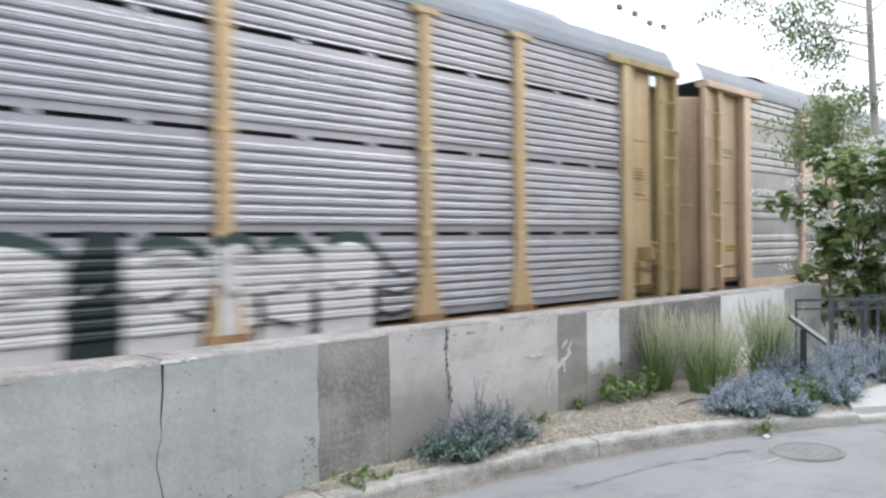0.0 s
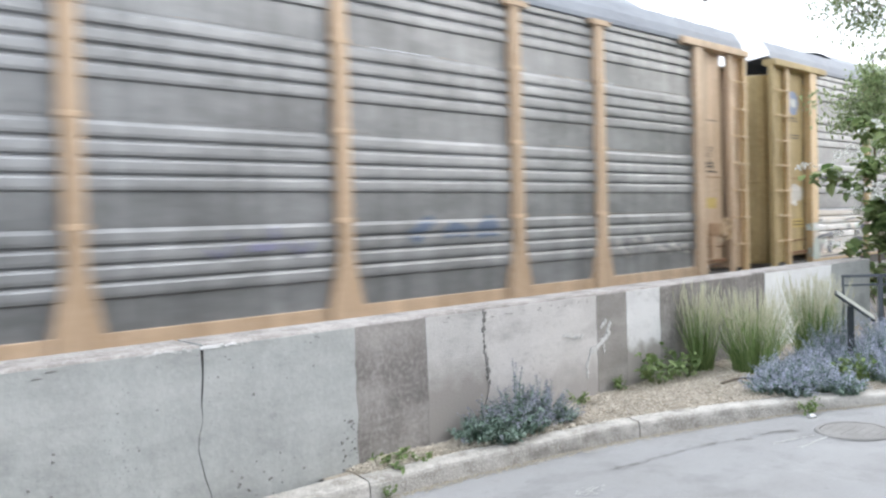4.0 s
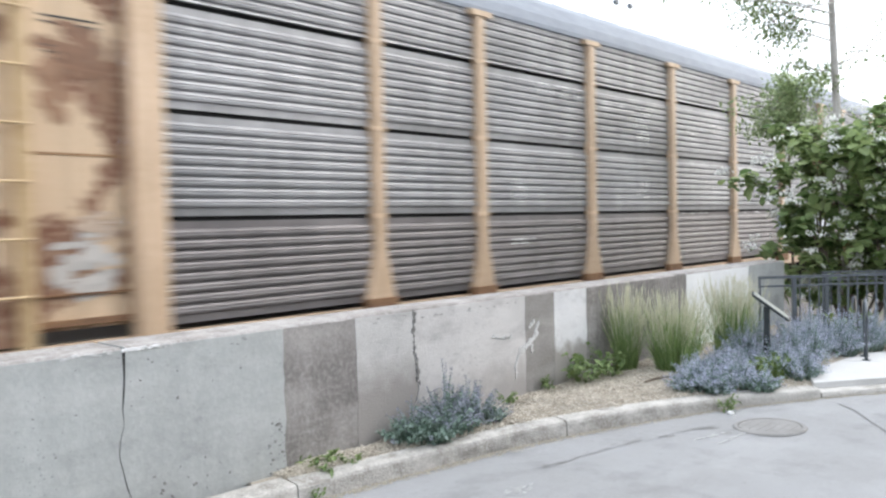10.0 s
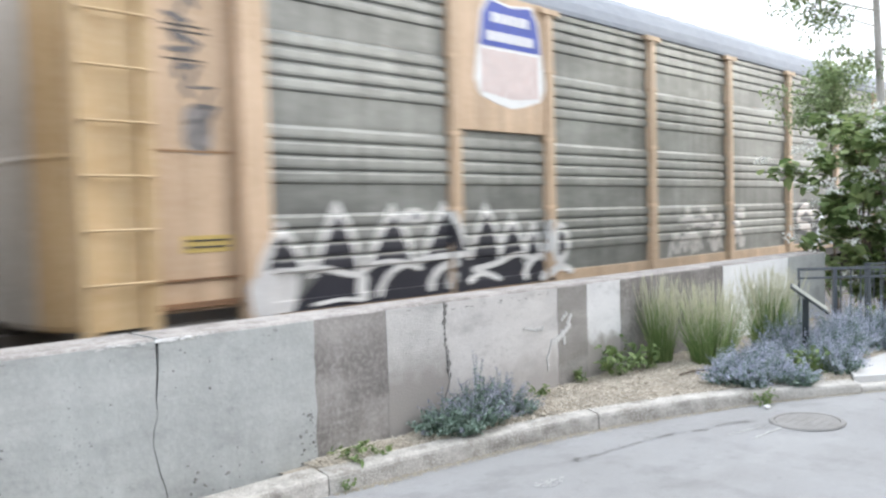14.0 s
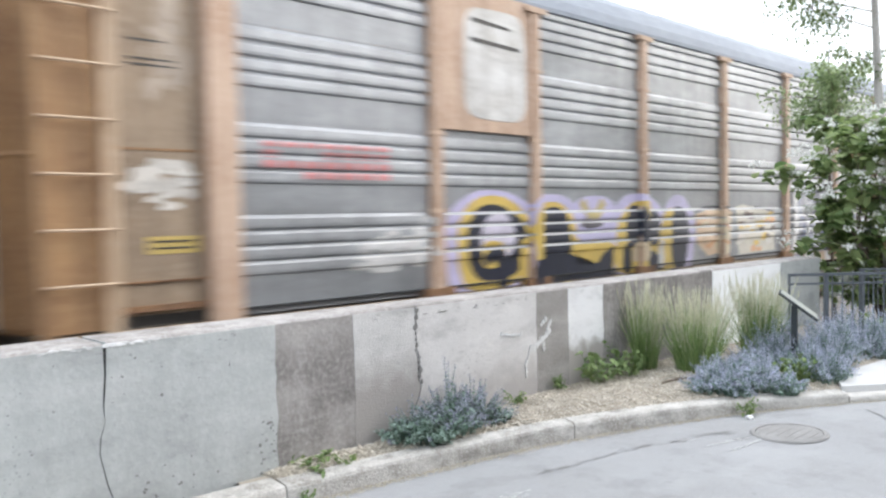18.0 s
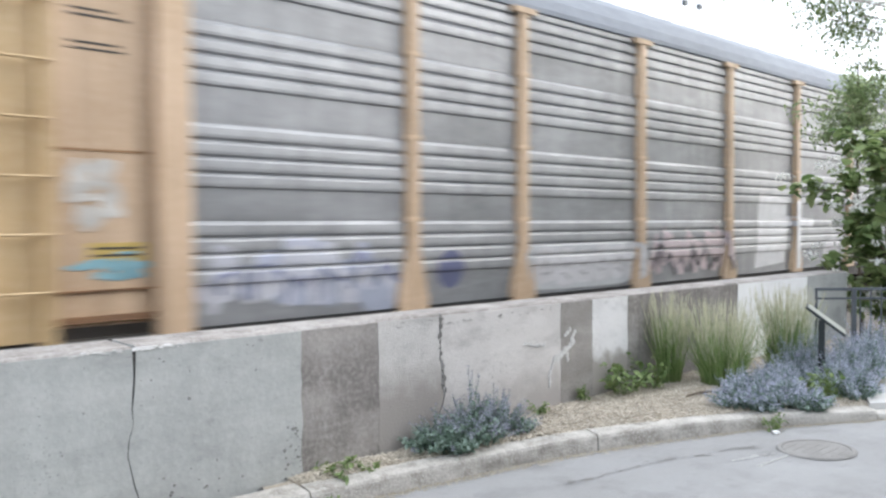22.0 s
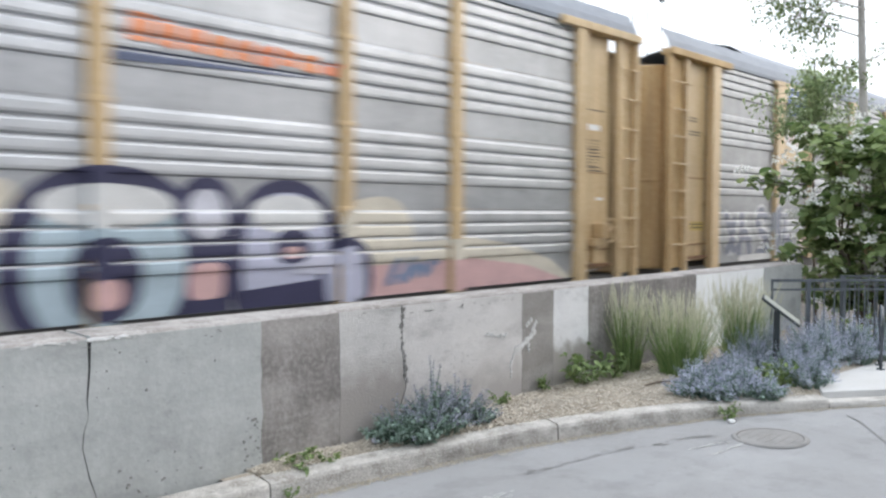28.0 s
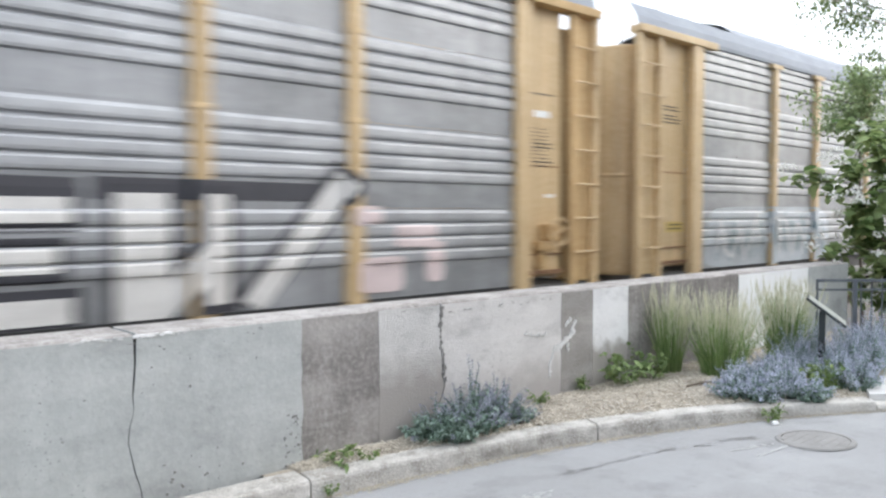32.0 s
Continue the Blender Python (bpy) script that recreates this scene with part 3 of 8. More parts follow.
def build_wall():
    root = thing("wall_south", "low weathered concrete wall with patched paint and a crack", "wall", kind="structure")
    rc = random.Random(7)
    levels = [-0.45 + 1.35 * i / 15 for i in range(16)]
    course = ((-0.45, -1.05), (-0.02, -1.073), (0.06, -1.088), (0.13, -1.121), (0.32, -1.143), (0.41, -1.129), (0.47, -1.087), (0.53, -1.111), (0.71, -1.111), (0.80, -1.100), (0.90, -1.111))
    crack_l = [(lerp_table(z, course) + rc.uniform(-0.009, 0.009), z) for z in levels]
    crack_r = [(x + (0.007 + 0.022 * (i / 15) ** 7) * (0.3 if 0.44 < z < 0.54 else rc.uniform(0.7, 1.3)), z) for i, (x, z) in enumerate(crack_l)]
    joint = jag(3, 1.27, 0.006)
    joint_r = [(x + 0.010, z) for x, z in joint]
    wall_block(root, -40.0, -12.0, -0.012, PALE)
    wall_block(root, -11.99, -4.6, -0.012, PALE)
    wall_block(root, -4.59, crack_l, -0.012, PALE)
    edge = {x: jag(40 + i, x, 0.007, 16, 0.005) for i, x in enumerate((0.02, 0.67, 2.70, 3.15, 3.70, 5.82, 7.6))}
    off = lambda x: [(q + 0.002, z) for q, z in edge[x]]
    wall_block(root, crack_r, [(x - 0.003, z) for x, z in edge[0.02]], -0.012, PALE)
    wall_block(root, edge[0.02], edge[0.67], 0.0, DARKC)
    wall_block(root, off(0.67), joint, 0.0, FADE_A)
    wall_block(root, joint_r, edge[2.70], 0.0, FADE_B)
    wall_block(root, off(2.70), edge[3.15], 0.0, MIDC)
    wall_block(root, off(3.15), edge[3.70], 0.0, FADE_C)
    wall_block(root, off(3.70), edge[5.82], 0.0, DARKC)
    wall_block(root, off(5.82), edge[7.6], -0.004, WHITEC)
    wall_block(root, off(7.6), 8.85, 0.0, PALE)
    # dark block close behind the face, standing in for the crack's shade
    bm = bmesh.new()
    box(bm, -1.22, -0.93, -0.006, 0.3, -0.3, 0.885)
    part("crack_shade", bm, GAPM, root)
    bm = bmesh.new()
    box(bm, 1.2, 1.36, 0.012, 0.3, -0.3, 0.88)
    part("joint_filling", bm, GAPM, root)
    # white scuff: drips and flaked remains of old paint strokes
    r = random.Random(12)

    def chip(x, z, a, b, y, material, name):
        y -= r.uniform(0.0, 0.004)
        ring = [(x + r.uniform(0.6, 1.3) * a * math.cos(q), z + r.uniform(0.6, 1.3) * b * math.sin(q)) for q in [j * 1.047 for j in range(6)]]
        bm = bmesh.new()
        f = [bm.verts.new((p, y, q)) for p, q in ring]
        g = [bm.verts.new((p, y + 0.013, q)) for p, q in ring]
        bm.faces.new(f)
        for j in range(6):
            bm.faces.new((f[j - 1], f[j], g[j], g[j - 1]))
        part(name, bm, material, root)

    for pts, w in ((((2.552, 0.16), (2.543, 0.27), (2.606, 0.385)), 0.010), (((2.606, 0.385), (2.706, 0.42), (2.778, 0.468), (2.881, 0.533)), 0.016), (((2.734, 0.49), (2.779, 0.43), (2.794, 0.36)), 0.009), (((2.763, 0.60), (2.821, 0.633)), 0.012), (((2.83, 0.50), (2.87, 0.58), (2.90, 0.63)), 0.010), (((2.22, 0.572), (2.397, 0.536), (2.507, 0.543)), 0.008)):
        for (xa, za), (xb, zb) in zip(pts, pts[1:]):
            n = max(3, int(math.hypot(xb - xa, zb - za) / 0.014))
            for i in range(n):
                q = (i + r.random()) / n
                chip(xa + (xb - xa) * q + r.gauss(0, 0.006), za + (zb - za) * q + r.gauss(0, 0.006), w * r.uniform(0.8, 1.9), w * r.uniform(0.9, 2.0), -0.007, PALE_FLAKE, "paint_flake")
    for _ in range(26):
        chip(r.uniform(-1.45, -0.78), r.uniform(0.872, 0.892), r.uniform(0.008, 0.03), 0.005, -0.0155, PALE_FLAKE, "paint_flake")
    for _ in range(16):
        chip(r.uniform(-1.13, -0.90), r.uniform(0.874, 0.890), r.uniform(0.012, 0.03), r.uniform(0.005, 0.010), -0.0165, WHITEP, "paint_flake")
    # spalls and blow holes in the painted face: flat dark chips for their shade
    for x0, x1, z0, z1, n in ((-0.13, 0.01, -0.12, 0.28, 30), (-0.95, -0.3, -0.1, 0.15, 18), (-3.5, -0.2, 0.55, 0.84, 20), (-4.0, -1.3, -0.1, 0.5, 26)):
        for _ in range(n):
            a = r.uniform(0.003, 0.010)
            chip(r.uniform(x0, x1), r.uniform(z0, z1), a, a * r.uniform(0.6, 1.2), -0.0165, PIT, "blow_hole_shade")
    # broken lip under the wall's top, its shade in dark chips; the smeared joint
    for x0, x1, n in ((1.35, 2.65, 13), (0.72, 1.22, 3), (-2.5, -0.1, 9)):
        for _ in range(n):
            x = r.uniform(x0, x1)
            chip(x, r.uniform(0.815, 0.868), r.uniform(0.008, 0.03), r.uniform(0.002, 0.004), -0.005 if x > 0.1 else -0.0165, PIT, "chipped_lip_shade")
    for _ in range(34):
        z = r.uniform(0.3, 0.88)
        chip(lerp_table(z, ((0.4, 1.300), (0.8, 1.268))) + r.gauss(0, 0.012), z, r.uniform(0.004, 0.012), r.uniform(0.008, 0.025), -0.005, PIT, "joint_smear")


SKEW = 0.0219


def on_track(along, across=1.55):
    """A place beside the line on which the cars' sides run; the track leaves the wall at a slight angle."""
    c, n = math.cos(SKEW), math.sin(SKEW)
    return 3.7 + (along - 3.7) * c - across * n, 2.84 + (along - 3.7) * n + across * c


def build_track():
    bm = bmesh.new()
    prof = ((2.1, -0.80), (3.0, -0.58), (6.15, -0.58), (7.0, -0.80))
    a = [bm.verts.new((-300, y, z)) for y, z in prof]
    b = [bm.verts.new((330, y, z)) for y, z in prof]
    for i in range(3):
        bm.faces.new((a[i], b[i], b[i + 1], a[i + 1]))
    bed = part("ballast", bm, BALLAST)
    bed.location, bed.rotation_euler = (0, -0.27, 0), (0, 0, SKEW)
    tagged(bed, "grey crushed-stone ballast bed under the track", "ballast", kind="structure")
    root = thing("railway_track", "steel rails on dark timber ties in ballast", "railway track", at=(0, 4.31, -0.40), kind="structure")
    root.rotation_euler = (0, 0, SKEW)
    for s in (-1, 1):
        bm = bmesh.new()
        y = s * 0.7525
        box(bm, -300, 330, y - 0.037, y + 0.037, -0.04, 0)
        box(bm, -300, 330, y - 0.009, y + 0.009, -0.145, -0.04)
        box(bm, -300, 330, y - 0.07, y + 0.07, -0.165, -0.145)
        part("rail", bm, RAILM, root)
    vs, fs = [], []
    for i in range(-60, 120):
        x, j = i * 0.55, len(vs)
        for dz in (-0.26, -0.165):
            vs += [(x - 0.11, -1.3, dz), (x + 0.11, -1.3, dz), (x + 0.11, 1.3, dz), (x - 0.11, 1.3, dz)]
        fs += [(j + 4, j + 5, j + 6, j + 7), (j, j + 1, j + 5, j + 4), (j + 1, j + 2, j + 6, j + 5), (j + 2, j + 3, j + 7, j + 6), (j + 3, j, j + 4, j + 7)]
    tagged(soup("ties", vs, fs, TIEM, root, "dark timber ties"), kind="stuff")


def build_shade_wall():
    # unseen wall, added to block low sky and darken the train's reflections
    bm = bmesh.new()
    box(bm, -70, 48, -16.4, -16.0, -0.42, 8.0)
    tagged(part("added_shade_wall", bm, DARKBRICK), "plain dark brown wall added out of view to darken reflections and skylight", "wall", kind="structure")


build_ground()
build_shade_wall()
build_kerb()
build_pad()
build_manhole()
build_wall()
build_track()

# ---- the train: ten covered automobile-carrier cars ----
CAR_LENGTH = 28.28
SIDE_Y, TRACK_Y, RAIL_Z = 3.03, 4.58, -0.40
MID = 11.8
POSTS = (2.80, 4.77, 7.62, 10.49, 13.33, 16.16, 18.98, 20.82)
EAVE = 4.76
PITCH_B = 0.116
RIDGES = (1.03, 1.20, 1.37, 1.545, 2.06, 2.23, 2.40, 2.575, 3.13, 3.30, 3.47, 3.645, 4.175, 4.345, 4.515, 4.66)
TIERS_A = ((0.52, 1.643), (1.647, 2.688), (2.692, 3.743), (3.747, EAVE))
TIERS_B = ((0.56, 1.648), (1.702, 2.783), (2.837, 3.918), (3.972, EAVE))


def ridge_list(style):
    if style == "A":
        return [(c, 0.083 if c < 4.6 else 0.06, 0.030) for c in RIDGES]
    out = []
    for z0, z1 in TIERS_B:
        out += [((z0 + z1) / 2 - 0.40 + i * PITCH_B, PITCH_B / 2 - 0.006, 0.034) for i in range(8)]
    return out


def relief(style):
    """How far the side sheet stands out at each height: a piecewise straight line of (z, out)."""
    pts = [(0.3, 0.0)]
    for c, a, h in ridge_list(style):
        if style == "B":
            # a double crest with a fine groove between
            pts += [(c - a, 0.0), (c - 0.80 * a, 0.85 * h), (c - 0.30 * a, h), (c - 0.12 * a, 0.72 * h), (c + 0.10 * a, 0.70 * h), (c + 0.24 * a, 0.92 * h), (c + 0.72 * a, 0.75 * h), (c + 0.97 * a, 0.0)]
            continue
        pts += [(c - a, 0.0), (c - 0.80 * a, 0.9 * h), (c - 0.40 * a, h), (c + 0.45 * a, 0.90 * h), (c + 0.70 * a, 0.50 * h), (c + 0.97 * a, 0.0)]
    return pts + [(5.0, 0.0)]


RELIEF = {s: relief(s) for s in "AB"}


def to_car(bm):
    """From the side drawing (0.923 of its heights) into the car's own space."""
    for v in bm.verts:
        v.co.z = 0.1218 + 0.9232 * v.co.z
    bmesh.ops.translate(bm, verts=bm.verts, vec=(-MID, -TRACK_Y, -RAIL_Z))
    return bm


def sheet_tier(style, x0, x1, z0, z1):
    bm = bmesh.new()
    pts = [(z0, 0.0)] + [p for p in RELIEF[style] if z0 + 0.004 < p[0] < z1 - 0.004] + [(z1, 0.0)]
    a = [bm.verts.new((x0, SIDE_Y - o, z)) for z, o in pts]
    b = [bm.verts.new((x1, SIDE_Y - o, z)) for z, o in pts]
    for i in range(len(pts) - 1):
        bm.faces.new((a[i], b[i], b[i + 1], a[i + 1]))
    for r in (a, b):
        e = [bm.verts.new((r[0].co.x, SIDE_Y + 0.025, z)) for z in (z0, z1)]
        bm.faces.new(r + [e[1], e[0]])
    return to_car(bm)


def side_post(x, flare, w=0.105, out=0.10):
    """A tapered steel post with a cap plate, flared at its foot on some cars."""
    bm = bmesh.new()
    f = 0.13 if flare else 0.02
    prof = [(0.47, w + f), (0.62, w + f), (1.18, w + 0.012), (1.25, w), (EAVE - 0.14, w)]
    rings = []
    for z, h in prof:
        rings.append([bm.verts.new(p) for p in ((x - h, SIDE_Y + 0.01, z), (x - h + 0.025, SIDE_Y - out, z), (x + h - 0.025, SIDE_Y - out, z), (x + h, SIDE_Y + 0.01, z))])
    for r0, r1 in zip(rings, rings[1:]):
        for i in range(3):
            bm.faces.new((r0[i], r0[i + 1], r1[i + 1], r1[i]))
    bm.faces.new(rings[0][::-1])
    bm.faces.new(rings[-1])
    box(bm, x - 0.22, x + 0.22, SIDE_Y - out - 0.02, SIDE_Y + 0.01, EAVE - 0.14, EAVE - 0.06)
    return to_car(bm)


def drape(bm, style, layer=0, sill=False, bare=0.70):
    """Lay a flat painting (x along the car, z up) onto the side sheets and posts; spray from below misses the ridges' upper slopes."""
    if not bm.verts:
        return bm
    xs, zs = [v.co.x for v in bm.verts], [v.co.z for v in bm.verts]
    x0, x1, z0, z1 = min(xs), max(xs), min(zs), max(zs)
    levels = [z for z, _ in RELIEF[style]] + ([0.437, 0.443, 0.627, 0.633] if sill else [])
    for z in levels:
        if z0 + 0.003 < z < z1 - 0.003:
            bmesh.ops.bisect_plane(bm, geom=bm.verts[:] + bm.edges[:] + bm.faces[:], plane_co=(0, 0, z), plane_no=(0, 0, 1))
    for p in list(POSTS) + [-0.165]:
        h = 0.10 if p > 0 else 0.165
        for e in (p - h - 0.004, p - h + 0.004, p + h - 0.004, p + h + 0.004):
            if x0 + 0.002 < e < x1 - 0.002:
                bmesh.ops.bisect_plane(bm, geom=bm.verts[:] + bm.edges[:] + bm.faces[:], plane_co=(e, 0, 0), plane_no=(1, 0, 0))
    pts = RELIEF[style]
    if style == "A":
        on_post = lambda u: any(abs(u - p) <= 0.1 for p in POSTS) or -0.33 <= u <= 0.0
        for f in bm.faces:
            c = f.calc_center_median()
            if not on_post(c.x) and any(m + bare * a < c.z < m + 0.97 * a for m, a, _ in ridge_list("A")):
                f.material_index = 1
    for v in bm.verts:
        u, z = v.co.x, v.co.z
        o = lerp_table(z, pts)
        if any(abs(u - p) <= 0.1 for p in POSTS) or -0.33 <= u <= 0.0:
            o = 0.104
        elif sill and 0.44 <= z <= 0.63:
            o = max(o, 0.032)
        v.co.y = SIDE_Y - o - 0.004 - 0.0025 * layer
    return to_car(bm)


def flat_text(body, u0, u1, z0, z1, bold=0.0, lean=0.0):
    cu = bpy.data.curves.new("lettering", "FONT")
    cu.body, cu.size, cu.offset, cu.resolution_u = body, 1.0, bold, 3
    ob = bpy.data.objects.new("lettering", cu)
    scene.collection.objects.link(ob)
    me = bpy.data.meshes.new_from_object(ob.evaluated_get(bpy.context.evaluated_depsgraph_get()))
    bpy.data.objects.remove(ob)
    bm = bmesh.new()
    bm.from_mesh(me)
    bpy.data.meshes.remove(me)
    xs, ys = [v.co.x for v in bm.verts], [v.co.y for v in bm.verts]
    a, b, c, d = min(xs), max(xs), min(ys), max(ys)
    for v in bm.verts:
        x, y = (v.co.x - a) / (b - a), (v.co.y - c) / (d - c)
        v.co = (u0 + (u1 - u0) * x + lean * (y - 0.5), 0, z0 + (z1 - z0) * y)
    return bm


def ring_points(u, z, ru, rz, n=26, power=2.0, wob=0.0, seed=0):
    r = random.Random(seed)
    ph = [r.uniform(0, 6.28) for _ in range(3)]
    out = []
    for i in range(n):
        a = 2 * math.pi * i / n
        c, s = math.cos(a), math.sin(a)
        q = 1 + wob * (math.sin(2 * a + ph[0]) + math.sin(3 * a + ph[1]) + 0.6 * math.sin(5 * a + ph[2]))
        out.append((u + ru * q * math.copysign(abs(c) ** (2 / power), c), z + rz * q * math.copysign(abs(s) ** (2 / power), s)))
    return out


def flat_poly(*rings):
    bm = bmesh.new()
    for ring in rings:
        vs = [bm.verts.new((u, 0, max(0.50, z))) for u, z in ring]
        try:
            bm.faces.new(vs)
        except ValueError:
            pass
    bmesh.ops.triangulate(bm, faces=[f for f in bm.faces if len(f.verts) > 4])
    return bm


def skyline(tops, low=0.50):
    """A painted band with a jagged upper edge given as (u, z)."""
    bm = bmesh.new()
    cols = [(bm.verts.new((u, 0, low)), bm.verts.new((u, 0, z))) for u, z in tops]
    for a, b in zip(cols, cols[1:]):
        bm.faces.new((a[0], b[0], b[1], a[1]))
    return bm


def flat_stroke(points, width, bm=None):
    """A brush stroke through (u, z) points: one mitred ribbon with tapered ends."""
    bm = bm or bmesh.new()
    pts = []
    for a, b in zip(points, points[1:]):
        for q in (0.0, 0.5):
            pts.append((a[0] + (b[0] - a[0]) * q, a[1] + (b[1] - a[1]) * q))
    pts.append(points[-1])
    rows = []
    for i, (x, z) in enumerate(pts):
        a, b = pts[max(i - 1, 0)], pts[min(i + 1, len(pts) - 1)]
        d = math.hypot(b[0] - a[0], b[1] - a[1]) or 1e-6
        w = width / 2 * (0.6 if i in (0, len(pts) - 1) else 1.0)
        nx, nz = -(b[1] - a[1]) / d * w, (b[0] - a[0]) / d * w
        rows.append((bm.verts.new((x + nx, 0, max(0.50, z + nz))), bm.verts.new((x - nx, 0, max(0.50, z - nz)))))
    for a, b in zip(rows, rows[1:]):
        bm.faces.new((a[0], b[0], b[1], a[1]))
    return bm


def smooth(points, n=4):
    """A rounder line through the same (u, z) points."""
    out = []
    for i in range(len(points) - 1):
        p0, p1, p2, p3 = points[max(i - 1, 0)], points[i], points[i + 1], points[min(i + 2, len(points) - 1)]
        for j in range(n):
            t = j / n
            out.append(tuple(0.5 * (2 * b + (c - a) * t + (2 * a - 5 * b + 4 * c - d) * t * t + (3 * b - a - 3 * c + d) * t**3) for a, b, c, d in zip(p0, p1, p2, p3)))
    return out + [points[-1]]


def pointed_arch(u, half, z0, z1, lean=0.0):
    """A gothic arch, as an outline of (u, z)."""
    up = [(half * (1 - (i / 7) ** 1.7), i / 7) for i in range(8)]
    left = [(u - w + lean * h, z0 + (z1 - z0) * h) for w, h in up]
    right = [(u + w + lean * h, z0 + (z1 - z0) * h) for w, h in up[-2::-1]]
    return left + right


PAINTS = {}


def paint(rgb):
    if rgb not in PAINTS:
        PAINTS[rgb] = simple("spray_paint", rgb, 0.36, scale=4, var=0.22)
    return PAINTS[rgb]


class Side:
    """One car's painted side."""

    def __init__(self, root, style, sill, metal):
        self.root, self.style, self.sill, self.bare, self.metal = root, style, sill, 0.70, metal

    def put(self, bm, rgb, layer=0, name="graffiti", label=""):
        ob = part(name, drape(bm, self.style, layer, self.sill, self.bare), paint(rgb), self.root, label)
        if self.style == "A":
            ob.data.materials.append(self.metal)
        return ob

    def on_sill(self, u0, u1, rgb, layer=0):
        """Overspray that runs on over the frame sill below the sheets."""
        bm = bmesh.new()
        bm.faces.new([bm.verts.new((u, SIDE_Y - 0.004 - 0.002 * layer, z)) for u, z in ((u0, 0.26), (u1 + 0.04, 0.26), (u1, 0.478), (u0 - 0.05, 0.478))])
        return part("paint_patch", to_car(bm), paint(rgb), self.root)

    def letters(self, body, u0, u1, z0, z1, fill, edge=None, bold=0.02, rim=0.06, lean=0.0, layer=0, shadow=None):
        step = (u1 - u0) / len(body)
        for i, c in enumerate(body):
            if c == " ":
                continue
            a, b = u0 + i * step, u0 + (i + 0.93) * step
            if shadow:
                self.put(flat_text(c, a + 0.05, b + 0.13, z0 - 0.02, z1 + 0.10, bold, lean), shadow, layer, "graffiti_letter")
            if edge:
                self.put(flat_text(c, a - rim, b + rim, z0 - rim * 0.5, z1 + rim, bold + 0.03, lean), edge, layer + 1, "graffiti_letter")
            self.put(flat_text(c, a, b, z0, z1, bold, lean), fill, layer + 2, "graffiti_letter")

    def bubbles(self, u0, u1, z0, z1, n, fill, edge, inner=None, seed=1, rim=0.07, power=2.6, layer=0):
        """Rounded throw-up letters that cannot be read: a dark rim, a fill, a small counter in each."""
        r = random.Random(seed)
        step = (u1 - u0) / n
        for i in range(n):
            u, ru = u0 + (i + 0.5) * step, step * r.uniform(0.47, 0.58)
            lift = r.uniform(-0.05, 0.05)
            zc, rz = (z0 + z1) / 2 + lift, (z1 - z0) / 2
            if edge:
                self.put(flat_poly(ring_points(u, zc, ru + rim, rz + rim, 30, power, 0.03, seed * 50 + i)), edge, layer + (i % 2) * 3, "graffiti_letter")
            self.put(flat_poly(ring_points(u, zc, ru, rz, 30, power, 0.03, seed * 50 + i)), fill[i % len(fill)], layer + 1 + (i % 2) * 3, "graffiti_letter")
            if inner:
                self.put(flat_poly(ring_points(u + r.uniform(-0.1, 0.1) * step, zc + 0.1 * rz, ru * r.uniform(0.14, 0.3), rz * r.uniform(0.12, 0.28), 16, 2, 0.05, i)), inner, layer + 2 + (i % 2) * 3, "graffiti_counter")
                self.put(flat_stroke([(u - ru * 0.4, zc - rz * r.uniform(0.2, 0.5)), (u, zc - rz * 0.45), (u + ru * r.uniform(0.2, 0.6), zc - rz * r.uniform(0.3, 0.7))], 0.05), inner, layer + 2 + (i % 2) * 3, "graffiti_stroke")

    def scribble(self, u0, u1, z0, z1, rgb, n=6, width=0.06, seed=1, layer=6):
        r = random.Random(seed)
        step = (u1 - u0) / n
        for i in range(n):
            a = u0 + i * step
            pts = [(a + r.uniform(0, 0.3) * step, r.uniform(z0, z0 + 0.2)), (a + r.uniform(0.2, 0.6) * step, r.uniform(z1 - 0.3, z1)), (a + r.uniform(0.5, 0.9) * step, r.uniform(z0, z1)), (a + r.uniform(0.7, 1.1) * step, r.uniform(z0, z0 + 0.4))]
            self.put(flat_stroke(pts, width * r.uniform(0.7, 1.4)), rgb, layer + 0.5 * (i % 2), "graffiti_stroke")

    def panel(self, bm, rgb, layer=0, name="graffiti_stroke", label=""):
        """Paint on a flat end panel, between the ladder and the corner post."""
        for v in bm.verts:
            v.co.y = SIDE_Y + 0.056 - 0.003 * layer
        return part(name, to_car(bm), paint(rgb), self.root, label)

    def smudge(self, u, z, ru, rz, rgb, n=12, seed=1, name="worn_patch"):
        """Scuffed remains of paint on an end panel: many small uneven chips."""
        r = random.Random(seed)
        for i in range(2 * n):
            a, q = r.uniform(0, 6.283), math.sqrt(r.random()) * 0.9
            tone = tuple(c * f for c, f in zip(rgb, (r.choice((0.88, 0.97, 1.06)),) * 3))
            self.panel(flat_poly(ring_points(u + ru * q * math.cos(a), z + rz * q * math.sin(a), ru * r.uniform(0.14, 0.42), rz * r.uniform(0.06, 0.26), 14, 2.4, 0.12, seed * 40 + i)), tone, 0.08 * i, name)

    def block(self, lines, u0, u1, z0, z1, w, fill, edge, rim=0.09, layer=1):
        """A block letter of straight strokes in a unit box: a dark outline under a pale fill."""
        for m, (rgb, grow) in enumerate(((edge, rim), (fill, 0.0))):
            for i, (xa, za, xb, zb) in enumerate(lines):
                a, b = Vector((u0 + (u1 - u0) * xa, z0 + (z1 - z0) * za)), Vector((u0 + (u1 - u0) * xb, z0 + (z1 - z0) * zb))
                d = (b - a).normalized()
                a, b = a - d * (w * 0.35 + grow), b + d * (w * 0.35 + grow)
                q = Vector((-d.y, d.x)) * (w / 2 + grow)
